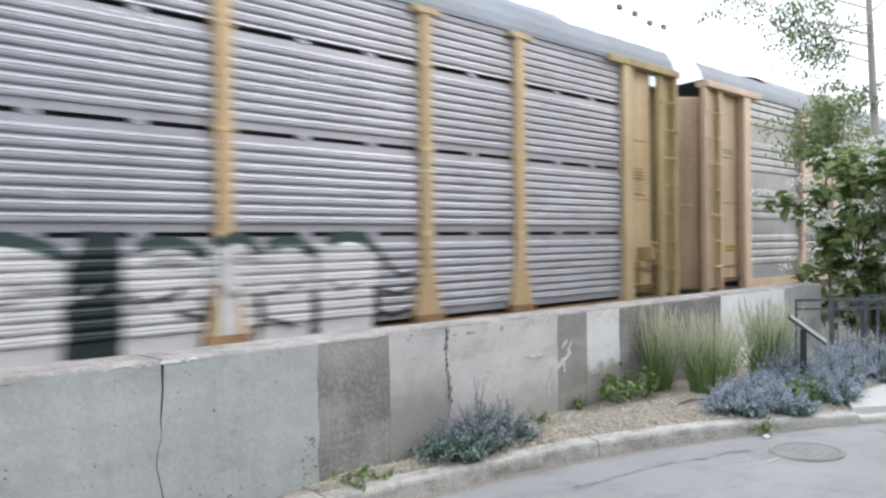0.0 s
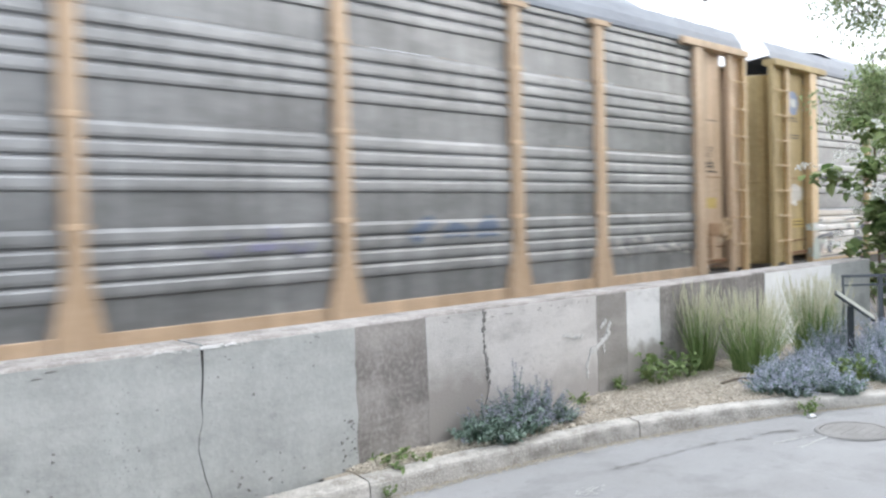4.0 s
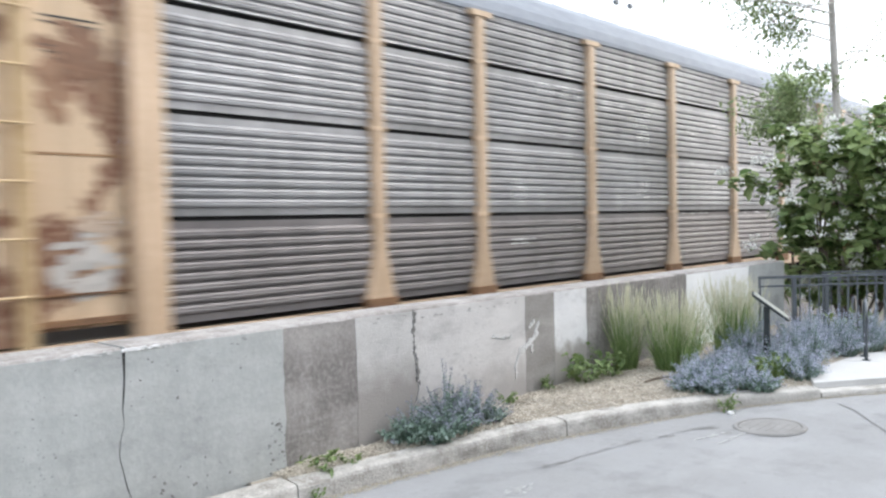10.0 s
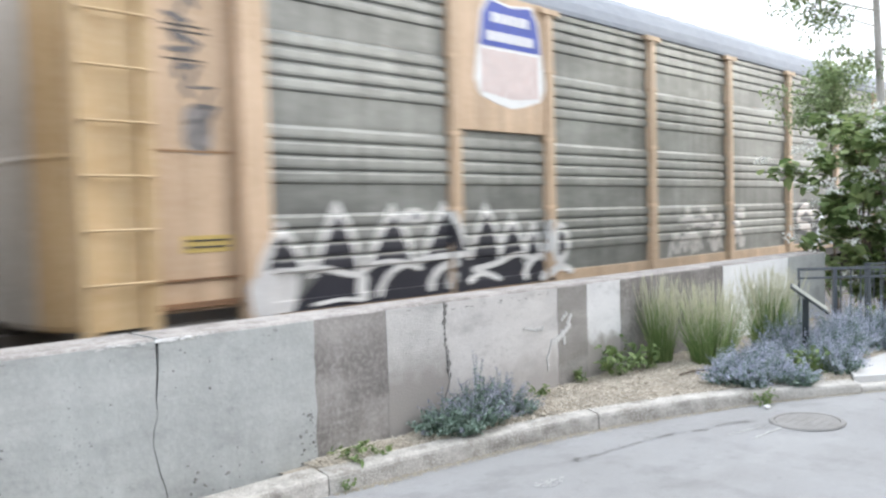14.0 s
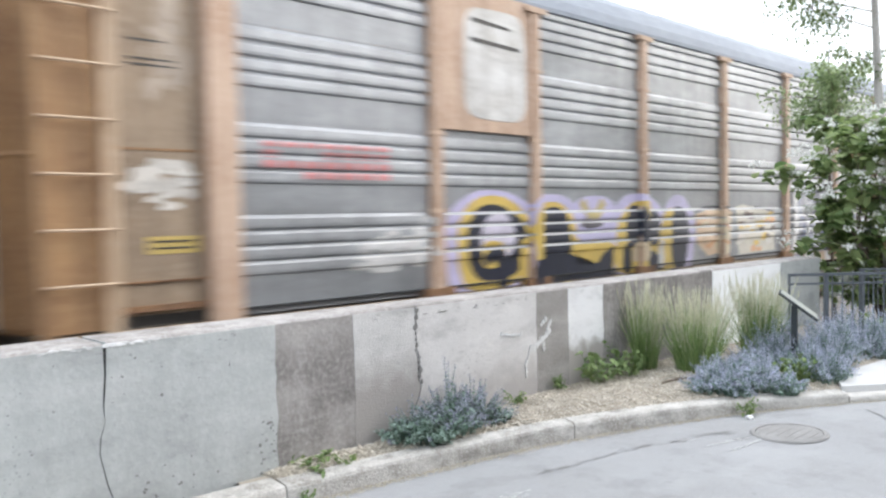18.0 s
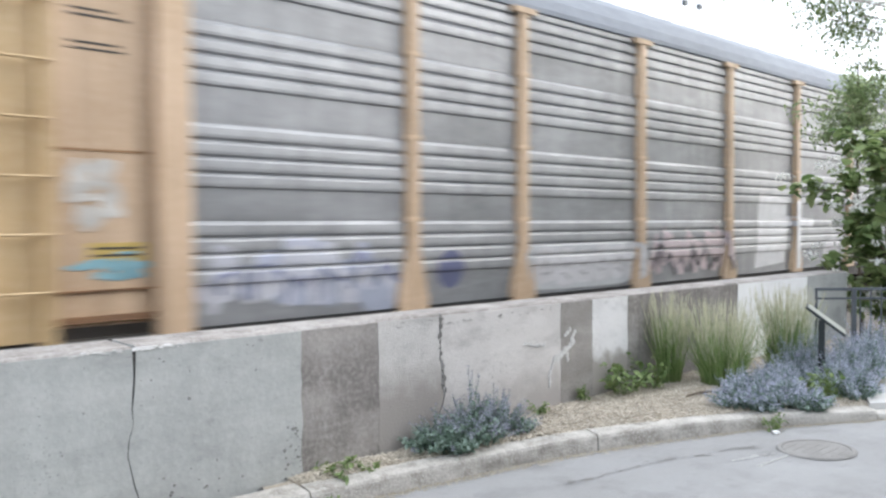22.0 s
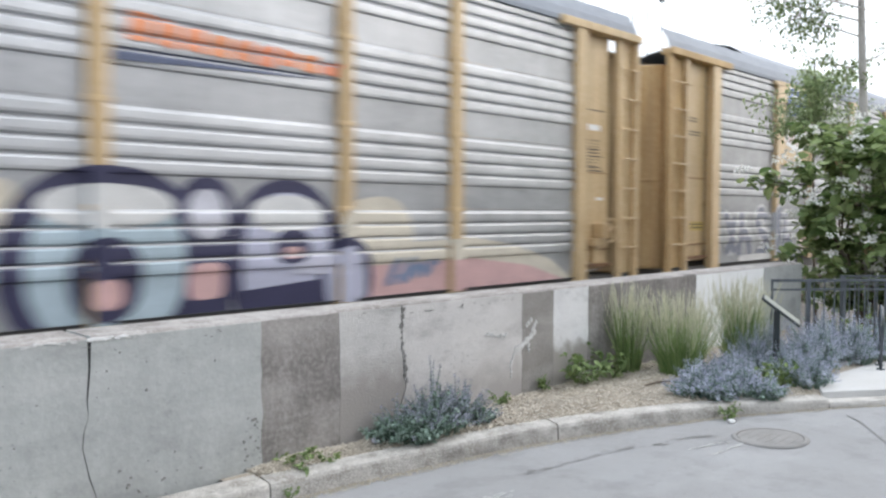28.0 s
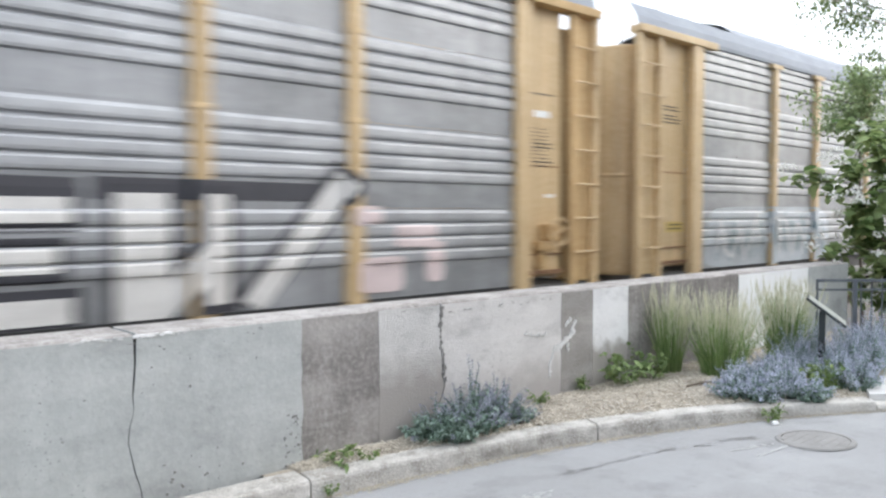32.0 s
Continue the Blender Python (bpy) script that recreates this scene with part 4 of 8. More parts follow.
                self.put(flat_poly([tuple(a + q), tuple(b + q), tuple(b - q), tuple(a - q)]), rgb, layer + m * 3 + 0.5 * i, "graffiti_stroke")

    def tube_letter(self, lines, inner, outer, w, rim, layer=2, shade=None, shift=(0.05, -0.05)):
        """A letter of rounded strokes: a shade behind, an outline, and a fill on top."""
        for m, (rgb, width, d) in enumerate(((shade, w + 2 * rim, shift), (outer, w + 2 * rim, (0, 0)), (inner, w, (0, 0)))):
            if rgb:
                for i, line in enumerate(lines):
                    self.put(flat_stroke([(a + d[0], b + d[1]) for a, b in smooth(line)], width), rgb, layer + m * 1.5 + 0.4 * i, "graffiti_stroke")

    def arch(self, u, half, z0, z1, fill, edge, layer, rim=0.09, lean=0.0):
        self.put(flat_poly(pointed_arch(u, half + rim, z0, z1 + 1.7 * rim, lean)), edge, layer, "graffiti_letter")
        self.put(flat_poly(pointed_arch(u, half, z0, z1, lean)), fill, layer + 0.8, "graffiti_letter")

    def flecks(self, u, z, cols, rows, seed=1):
        """White flecks painted on for the bright sky that shows through punched holes."""
        r = random.Random(seed)
        for j in range(rows):
            for i in range(cols):
                if r.random() < 0.7:
                    a, b = u + i * 0.11, z + j * 0.059
                    self.put(flat_poly([(a, b), (a + 0.06 * r.uniform(0.5, 1.5), b), (a + 0.07, b + 0.024), (a, b + 0.024)]), (0.85, 0.85, 0.84), 0, "fleck")

    def bars(self, u0, u1, z0, z1, rgb, rows=2, cols=8, seed=1, layer=4, fillness=0.7):
        """Lettering that cannot be read: plain bars of its size."""
        r = random.Random(seed)
        h, w = (z1 - z0) / rows, (u1 - u0) / cols
        for j in range(rows):
            for i in range(cols):
                if r.random() < 0.9:
                    a, b = u0 + i * w, u0 + (i + fillness) * w
                    c, d = z0 + j * h + 0.15 * h, z0 + (j + 0.85) * h
                    self.put(flat_poly([(a, c), (b, c), (b, d), (a, d)]), rgb, layer, "lettering_bar")


def curved_roof(x0, x1):
    """The roof's cross section, with shallow ribs along the car."""
    bm = bmesh.new()
    sec = [(SIDE_Y - 0.03, EAVE + 0.02), (SIDE_Y + 0.02, EAVE + 0.20), (SIDE_Y + 0.16, EAVE + 0.44), (SIDE_Y + 0.42, EAVE + 0.64), (SIDE_Y + 0.85, EAVE + 0.76), (TRACK_Y, EAVE + 0.82)]
    sec = sec + [(2 * TRACK_Y - y, z) for y, z in sec[-2::-1]]
    n = 64
    rings = []
    for i in range(n + 1):
        x = x0 + (x1 - x0) * i / n
        h = 0.012 if i % 2 else 0.0
        rings.append([bm.verts.new((x, y, z - h)) for y, z in sec])
    for i, (r0, r1) in enumerate(zip(rings, rings[1:])):
        x = r0[0].co.x
        for j in range(len(sec) - 1):
            inner = 2 <= j <= len(sec) - 4
            if inner and (x < x0 + 3.3 or x > x1 - 3.3):
                continue
            bm.faces.new((r0[j], r1[j], r1[j + 1], r0[j + 1]))
    bmesh.ops.delete(bm, geom=[v for v in bm.verts if not v.link_faces], context="VERTS")
    return to_car(bm)


def end_door(front, first, last):
    """A stretch of the bulging clamshell end, from one angle step to another."""
    bm = bmesh.new()
    s = -1 if front else 1
    xe, deep = (-1.50, 0.66) if front else (24.90, 0.50)
    n, rings = 20, []
    for z in (0.50, 0.56, 2.2, 2.24, 2.28, 4.40, 4.47, 4.50):
        row = []
        for i in range(first, last + 1):
            a = math.pi * i / n
            y = TRACK_Y - 1.42 * math.cos(a)
            d = deep * math.sin(a) ** 0.75 + (0.015 if z == 2.24 else 0.0) - (0.03 if z in (0.50, 4.50) else 0.0)
            row.append(bm.verts.new((xe + s * d, y, z)))
        rings.append(row)
    for r0, r1 in zip(rings, rings[1:]):
        for i in range(last - first):
            bm.faces.new((r0[i], r0[i + 1], r1[i + 1], r1[i]))
    back = [[bm.verts.new((xe, r[e].co.y, r[e].co.z)) for e in (0, -1)] for r in (rings[0], rings[-1])]
    bm.faces.new(rings[-1] + [back[1][1], back[1][0]])
    bm.faces.new(rings[0] + [back[0][1], back[0][0]])
    return to_car(bm)


def bogie(x):
    """Side frames, bolster and axles of a truck."""
    bm = bmesh.new()
    for y in (-0.98, 0.98):
        box(bm, x - 1.25, x + 1.25, y - 0.07, y + 0.07, 0.52, 0.68, 0.02)
        box(bm, x - 0.45, x + 0.45, y - 0.08, y + 0.08, 0.25, 0.55, 0.02)
        for s in (-1, 1):
            box(bm, x + s * 0.85 - 0.16, x + s * 0.85 + 0.16, y - 0.10, y + 0.10, 0.28, 0.56, 0.02)
    box(bm, x - 0.2, x + 0.2, -1.0, 1.0, 0.45, 0.75, 0.02)
    return bm


def wheel_set(x):
    bm = bmesh.new()
    for y in (-0.7525, 0.7525):
        s = math.copysign(1, y)
        tube(bm, [(x, y - s * 0.075, 0.42), (x, y - s * 0.045, 0.42), (x, y - s * 0.044, 0.42), (x, y + s * 0.06, 0.42)], [0.445, 0.445, 0.42, 0.415], 24)
    tube(bm, [(x, -0.95, 0.42), (x, 0.95, 0.42)], 0.08, 10)
    return bm


SHARED = {}


def shared(key, make):
    if key not in SHARED:
        SHARED[key] = finish(make(), key if isinstance(key, str) else key[0])
    return SHARED[key].copy()


def fresh(me, material):
    me.materials.clear()
    me.materials.append(material)
    return me


def ladder(root, x0, x1, tan, rail, z_top=4.62, plate=True):
    """A climbing column at the car's corner: plate, two stiles, rungs."""
    bm = bmesh.new()
    box(bm, x0 + 0.02, x1 - 0.02, SIDE_Y + 0.02, SIDE_Y + 0.05, 0.52, z_top)
    part("ladder_plate", to_car(bm), tan, root)
    for x, w, m in ((x0, 0.06, tan), (x1, 0.06, rail)):
        bm = bmesh.new()
        box(bm, x - w, x + w, SIDE_Y - 0.07, SIDE_Y + 0.03, 0.44, z_top + 0.05, 0.008)
        part("ladder_stile", to_car(bm), m, root)
    for i in range(8):
        z = 0.98 + i * 0.527
        bm = bmesh.new()
        tube(bm, [(x0 - 0.02, SIDE_Y - 0.10, z), (x1 + 0.02, SIDE_Y - 0.10, z)], 0.016, 6)
        part("rung", to_car(bm), rail, root)


def emblem_panel(root, tan, blank=False, crisp=True):
    bm = bmesh.new()
    box(bm, POSTS[0] + 0.09, POSTS[1] - 0.09, SIDE_Y - 0.06, SIDE_Y + 0.0, 2.76, EAVE - 0.02, 0.006)
    plate = part("emblem_panel", to_car(bm), tan, root)
    u, y = 3.94, SIDE_Y - 0.066
    def plane(pts, yy, m, name):
        bm = bmesh.new()
        f = [bm.verts.new((a, yy, b)) for a, b in pts]
        g = [bm.verts.new((a, yy + 0.004, b)) for a, b in pts]
        bm.faces.new(f)
        for i in range(len(f)):
            bm.faces.new((f[i - 1], f[i], g[i], g[i - 1]))
        part(name, to_car(bm), m, plate)
    if blank:
        plane(ring_points(u, 3.72, 0.62, 0.80, 32, 5.0, 0.012, 3), y, WORN_WHITE, "painted_out_emblem")
        bm = bmesh.new()
        plane([(u - 0.5, 4.02), (u + 0.45, 3.98), (u + 0.5, 4.03), (u - 0.5, 4.08)], y - 0.006, INK, "lettering")
        plane([(u - 0.5, 4.30), (u + 0.3, 4.26), (u + 0.3, 4.30), (u - 0.45, 4.36)], y - 0.006, INK, "lettering")
        return
    blue, pale, rim = (BLUEP, PINKP, WHITEP) if crisp else (BLUE_OLD, PINK_OLD, RIM_OLD)
    out = [(-0.50, 4.36), (-0.38, 4.58), (-0.2, 4.55), (0, 4.52), (0.2, 4.55), (0.38, 4.58), (0.50, 4.36), (0.56, 3.9), (0.62, 3.45), (0.52, 3.22), (0.25, 3.12), (0, 3.06), (-0.25, 3.12), (-0.52, 3.22), (-0.62, 3.45), (-0.56, 3.9)]
    plane([(u + a * 1.22, b + (0.10 if b > 4 else 0.04)) for a, b in out], y, rim, "shield_rim")
    top = [(-0.50, 4.36), (-0.38, 4.56), (-0.2, 4.53), (0, 4.50), (0.2, 4.53), (0.38, 4.56), (0.50, 4.36), (0.56, 3.9), (-0.56, 3.9)]
    plane([(u + a * 1.14, b + 0.08) for a, b in top], y - 0.005, blue, "shield_field")
    for z0, z1, w in ((4.33, 4.47, 0.40), (4.06, 4.20, 0.50)):
        for i in range(6):
            a = u - w + i * w / 3
            plane([(a, z0), (a + 0.27 * w, z0), (a + 0.27 * w, z1), (a, z1)], y - 0.010, rim, "lettering")
    for i in range(7):
        a = -0.58 + i * 0.172
        plane([(u + a, 3.31 - 0.07 * (1 - abs(a) / 0.58)), (u + a + 0.10, 3.31 - 0.07 * (1 - abs(a) / 0.58)), (u + a + 0.10, 3.93), (u + a, 3.93)], y - 0.005, pale, "shield_stripe")


def make_car(number, style, steel, tan, tan2, flare, sill, foot=None, emblem=None, rail=None, ends=None, low=None):
    root = thing("autorack_car", CAR_LABELS[number], "freight car", at=(0, TRACK_Y, RAIL_Z), group="cars of the train")
    rail, ends = rail or tan2, ends or tan
    # side sheets, bay by bay and tier by tier, on both sides
    edges = [0.0] + [p for p in POSTS] + [23.47]
    tiers = TIERS_A if style == "A" else TIERS_B
    for i, (a, b) in enumerate(zip(edges, edges[1:])):
        for j, (z0, z1) in enumerate(tiers):
            if emblem and i == 1 and z0 > 2.75:
                continue
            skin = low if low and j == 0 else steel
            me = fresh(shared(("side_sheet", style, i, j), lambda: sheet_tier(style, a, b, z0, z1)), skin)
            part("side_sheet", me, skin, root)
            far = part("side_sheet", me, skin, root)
            far.rotation_euler = (0, 0, math.pi)
    if style == "B":
        # black strips added behind the tier gaps, in place of the shade inside
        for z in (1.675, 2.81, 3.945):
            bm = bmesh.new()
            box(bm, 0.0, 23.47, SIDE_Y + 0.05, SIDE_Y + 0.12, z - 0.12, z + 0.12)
            part("tier_gap_shade", to_car(bm), INSIDE, root)
            for a, b in zip(edges[1:], edges[2:]) if number == 0 else ():
                for q in (0.5,) if b - a < 2.2 else (0.36, 0.70):
                    def latch():
                        bm = bmesh.new()
                        box(bm, -0.07, 0.07, SIDE_Y - 0.012, SIDE_Y + 0.05, z - 0.034, z + 0.034, 0.004)
                        return to_car(bm)
                    ob = part("latch_plate", fresh(shared(("latch_plate", z), latch), steel), steel, root)
                    ob.location.x = a + (b - a) * q
    for p in POSTS:
        me = fresh(shared(("side_post", flare, p), lambda: side_post(p, flare)), tan)
        part("side_post", me, tan, root)
        far = part("side_post", me, tan, root)
        far.rotation_euler = (0, 0, math.pi)
        for z in ((1.645, 2.69, 3.745) if style == "A" else (1.675, 2.81, 3.945)):
            def bracket():
                bm = bmesh.new()
                box(bm, -0.111, 0.111, SIDE_Y - 0.104, SIDE_Y + 0.0, z - 0.03, z + 0.03, 0.008)
                return to_car(bm)
            ob = part("post_bracket", fresh(shared(("post_bracket", z), bracket), tan), tan, root)
            ob.location.x = p
        if foot:
            bm = bmesh.new()
            box(bm, p - 0.245, p + 0.245, SIDE_Y - 0.115, SIDE_Y + 0.0, 0.36, 0.60, 0.01)
            part("post_foot", to_car(bm), foot, root, "rusty foot plate")
    # corner posts, end panels, headers, sill
    for x0, x1 in ((-0.33, 0.0), (23.47, 23.75)):
        bm = bmesh.new()
        box(bm, x0, x1, SIDE_Y - 0.10, SIDE_Y + 0.05, 0.44, EAVE - 0.02, 0.015)
        part("corner_post", to_car(bm), tan, root)
    for x0, x1 in ((-1.24, -0.33), (23.75, 24.56)):
        bm = bmesh.new()
        box(bm, x0, x1, SIDE_Y + 0.06, SIDE_Y + 0.09, 0.62, EAVE - 0.05)
        part("end_panel", to_car(bm), ends, root)
        bm = bmesh.new()
        box(bm, x0, x1, SIDE_Y + 0.00, SIDE_Y + 0.10, 0.66, 0.72)
        box(bm, x0, x1, SIDE_Y + 0.03, SIDE_Y + 0.08, 0.95, 0.97)
        part("panel_ledge", to_car(bm), RUST, root)
    for x0, x1 in ((-1.95, 0.42), (23.05, 25.3)):
        bm = bmesh.new()
        box(bm, x0, x1, SIDE_Y - 0.13, SIDE_Y + 0.12, EAVE - 0.11, EAVE + 0.02, 0.012)
        part("roof_header", to_car(bm), tan2, root)
    bm = bmesh.new()
    box(bm, 0.0, 23.47, SIDE_Y - 0.055, SIDE_Y + 0.05, EAVE - 0.055, EAVE + 0.03, 0.01)
    part("eave_rail", to_car(bm), ROOFM, root)
    # near-black strip that paints in the shade beneath the eave
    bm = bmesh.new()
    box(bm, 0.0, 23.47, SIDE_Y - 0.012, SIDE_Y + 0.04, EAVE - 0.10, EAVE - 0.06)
    part("eave_gap_shade", to_car(bm), INSIDE, root)
    if sill:
        bm = bmesh.new()
        box(bm, 0.0, 23.47, SIDE_Y - 0.03, SIDE_Y + 0.04, 0.44, 0.63, 0.008)
        part("side_sill", to_car(bm), tan, root)
    bm = bmesh.new()
    box(bm, -1.9, 25.1, SIDE_Y + 0.0, SIDE_Y + 0.14, 0.24, 0.49, 0.01)
    part("frame_sill", to_car(bm), {0: BROWN, 3: TAN_PALE, 5: GRIMY_TAN}.get(number, SILL_DARK), root)
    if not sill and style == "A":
        # raised dark strip, coloured as the shaded gap below the sheets
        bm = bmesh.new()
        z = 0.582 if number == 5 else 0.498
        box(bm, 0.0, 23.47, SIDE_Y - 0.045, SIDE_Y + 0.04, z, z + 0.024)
        part("sill_gap_shade", to_car(bm), INSIDE, root)
    bm = bmesh.new()
    box(bm, -1.9, 25.1, SIDE_Y + 0.10, 2 * TRACK_Y - SIDE_Y - 0.03, 0.40, 0.50)
    box(bm, -2.3, 25.5, TRACK_Y - 0.3, TRACK_Y + 0.3, 0.10, 0.42)
    part("underframe", to_car(bm), TRUCKM, root)
    bm = bmesh.new()
    for z in (1.8, 3.2):
        box(bm, 0, 23.6, SIDE_Y + 0.15, 2 * TRACK_Y - SIDE_Y - 0.15, z, z + 0.05)
    part("inner_deck", to_car(bm), INSIDE, root)
    for x0, x1 in ((-1.7, 0.0), (23.47, 25.1)):
        bm = bmesh.new()
        box(bm, x0, x1, 2 * TRACK_Y - SIDE_Y - 0.09, 2 * TRACK_Y - SIDE_Y - 0.05, 0.5, EAVE)
        part("end_panel", to_car(bm), ends, root)
    part("roof", fresh(shared(("roof",), lambda: curved_roof(-1.95, 25.3)), ROOFM), ROOFM, root, smooth=False)
    for front in (True, False):
        for name, first, last, m in (("corner_wrap", 0, 6, tan2), ("end_door", 6, 10, DOOR), ("end_door", 10, 14, DOOR), ("corner_wrap", 14, 20, tan2)):
            part(name, fresh(shared((name, front, first), lambda: end_door(front, first, last)), m), m, root)
    ladder(root, -1.88, -1.29, tan2, rail)
    ladder(root, 24.72, 25.24, tan2, rail)
    # brake gear at the rear corner
    bm = bmesh.new()
    box(bm, 23.95, 24.30, SIDE_Y - 0.10, SIDE_Y + 0.08, 1.02, 1.16, 0.02)
    box(bm, 24.12, 24.32, SIDE_Y - 0.16, SIDE_Y + 0.08, 1.16, 1.42, 0.03)
    box(bm, 24.0, 24.12, SIDE_Y - 0.06, SIDE_Y + 0.08, 0.75, 1.02, 0.01)
    part("brake_housing", to_car(bm), tan2, root)
    bm = bmesh.new()
    c = Vector((24.22, SIDE_Y - 0.20, 1.30))
    pts = [c + Vector((0.20 * math.cos(a * math.pi / 10), 0, 0.20 * math.sin(a * math.pi / 10))) for a in range(21)]
    tube(bm, pts, 0.014, 6, cap=False)
    for a in range(4):
        tube(bm, [c, c + Vector((0.2 * math.cos(a * 1.571 + 0.4), 0, 0.2 * math.sin(a * 1.571 + 0.4)))], 0.01, 5)
    tube(bm, [c, c + Vector((0, 0.1, 0))], 0.02, 6)
    part("brake_wheel", to_car(bm), rail, root)
    # decals
    def decal(u0, u1, z0, z1, m, name="placard"):
        bm = bmesh.new()
        box(bm, u0, u1, SIDE_Y + 0.053, SIDE_Y + 0.062, z0, z1)
        return part(name, to_car(bm), m, root)
    if number not in (3,):
        decal(-0.92, -0.40, 1.24, 1.42, YELLOWP)
        for z in (1.30, 1.37):
            bm = bmesh.new()
            box(bm, -0.88, -0.44, SIDE_Y + 0.046, SIDE_Y + 0.052, z - 0.012, z + 0.008)
            part("stencil_line", to_car(bm), INK, root)
    if number in (1, 4):
        decal(23.92, 24.30 + 0.04 * number, 1.62 + 0.08 * number, 1.80 + 0.10 * number, YELLOWP)
    if number in (3, 5, 7, 8):
        decal(23.98, 24.30, 3.02, 3.12, WHITEP, "faded_placard")
        decal(24.22, 24.40, 1.82, 1.87, WHITEP, "faded_placard")
    decal(-1.20, -0.36, 2.30, 2.325, BROWN, "panel_seam")
    decal(23.80, 24.52, 2.28, 2.30, BROWN, "panel_seam")
    decal(23.86, 24.40, 3.36, 3.375, INK, "stencil_line")
    r = random.Random(number)
    for i in range(9):
        for q in range(2):
            a = 23.95 + q * 0.17
            decal(a, a + r.uniform(0.07, 0.14), 2.40 + i * 0.055, 2.415 + i * 0.055, INK, "stencil_line")
    for i in range(2):
        z = 2.2 + i * 0.28 + r.uniform(0, 0.2)
        for q in range(r.randint(1, 3)):
            decal(23.95, 24.38 - r.uniform(0, 0.15), z + q * 0.06, z + q * 0.06 + 0.02, INK, "stencil_line")
            decal(-1.05, -0.70 + r.uniform(0, 0.2), z + 0.9 + q * 0.06, z + 0.9 + q * 0.06 + 0.02, INK, "stencil_line")
    if emblem:
        emblem_panel(root, tan, emblem == "blank", number != 1)
    # coupler and trucks
    for s, x in ((-1, -2.3), (1, 25.5)):
        bm = bmesh.new()
        box(bm, min(x, x + s * 0.75), max(x, x + s * 0.75), TRACK_Y - 0.12, TRACK_Y + 0.12, 0.28, 0.55, 0.03)
        part("coupler", to_car(bm), TRUCKM, root)
    for x in (-8.6, 8.6):
        part("truck_frame", fresh(shared(("truck", x), lambda: bogie(x)), TRUCKM), TRUCKM, root)
        for d in (-0.85, 0.85):
            part("wheel_set", fresh(shared(("wheels", x + d), lambda: wheel_set(x + d)), WHEELM), WHEELM, root)
    return root, Side(root, style, sill, steel)


def steel(name, c, grime, tint=0.05, metal=0.52, rough=0.47, trough_shade=0.96):
    m = surface(name, c, k(c, 1 - grime), k(c, 1.18), scale=0.8, fine=9, rough=rough, metal=metal, bump=0.12, depth=0.006, amount=0.35, random_tint=tint, streak=grime * 0.9, stretch=(0.6, 1, 1.6), smear=0.32)
    n, l = m.node_tree.nodes, m.node_tree.links
    p = n["Principled BSDF"]
    src = p.inputs["Base Color"].links[0].from_socket
    tc = n.new("ShaderNodeTexCoord")
    xyz = n.new("ShaderNodeSeparateXYZ")
    l.new(tc.outputs["Object"], xyz.inputs["Vector"])
    # lit crests and shaded troughs put into the colour, by depth
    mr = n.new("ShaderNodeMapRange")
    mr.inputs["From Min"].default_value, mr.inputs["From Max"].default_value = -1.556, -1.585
    mr.inputs["To Min"].default_value, mr.inputs["To Max"].default_value = trough_shade, 1.12
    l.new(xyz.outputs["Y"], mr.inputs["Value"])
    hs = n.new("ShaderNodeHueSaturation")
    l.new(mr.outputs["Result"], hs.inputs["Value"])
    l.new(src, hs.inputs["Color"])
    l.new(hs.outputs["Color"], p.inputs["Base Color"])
    return m


TAN = surface("faded_yellow_paint", (0.65, 0.475, 0.265), (0.54, 0.38, 0.20), (0.72, 0.56, 0.36), scale=1.3, fine=16, rough=0.45, bump=0.15, streak=0.35)
TAN_PALE = surface("chalky_tan_paint", (0.66, 0.485, 0.33), (0.54, 0.385, 0.25), (0.74, 0.57, 0.43), scale=1.3, fine=16, rough=0.48, bump=0.15, streak=0.4)
TAN_OLIVE = surface("dull_yellow_paint", (0.52, 0.40, 0.20), (0.40, 0.30, 0.14), (0.60, 0.47, 0.26), scale=1.3, fine=16, rough=0.6, bump=0.15, streak=0.4)
ORANGE = surface("orange_yellow_paint", (0.60, 0.41, 0.20), (0.50, 0.32, 0.14), (0.68, 0.50, 0.28), scale=1.5, fine=16, rough=0.6, bump=0.15, streak=0.4)
RUSTY_TAN = surface("rust_blotched_tan_paint", (0.68, 0.51, 0.34), (0.20, 0.09, 0.05), (0.74, 0.58, 0.42), scale=1.1, fine=16, rough=0.7, bump=0.25, streak=0.25)
for node in RUSTY_TAN.node_tree.nodes:
    # rust only where the paint has let go, with a hard edge
    if node.type == "VALTORGB" and abs(node.color_ramp.elements[0].position - 0.36) < 0.001:
        node.color_ramp.elements[0].position, node.color_ramp.elements[1].position = 0.425, 0.455
BROWN = surface("brown_stained_paint", (0.42, 0.25, 0.12), (0.26, 0.14, 0.07), (0.52, 0.34, 0.18), scale=1.6, fine=16, rough=0.7, bump=0.2, streak=0.5)
GRIMY_TAN = surface("sooty_tan_paint", (0.42, 0.31, 0.21), (0.26, 0.19, 0.13), (0.50, 0.40, 0.30), scale=1.6, fine=16, rough=0.7, bump=0.2, streak=0.4)
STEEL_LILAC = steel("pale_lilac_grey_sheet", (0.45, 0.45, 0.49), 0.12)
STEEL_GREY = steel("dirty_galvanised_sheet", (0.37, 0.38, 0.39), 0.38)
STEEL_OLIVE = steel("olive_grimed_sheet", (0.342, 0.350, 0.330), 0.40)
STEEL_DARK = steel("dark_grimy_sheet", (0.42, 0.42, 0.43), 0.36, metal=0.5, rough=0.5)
STEEL_BRIGHT = steel("bright_galvanised_sheet", (0.50, 0.51, 0.525), 0.18, metal=0.55, rough=0.44, trough_shade=0.98)
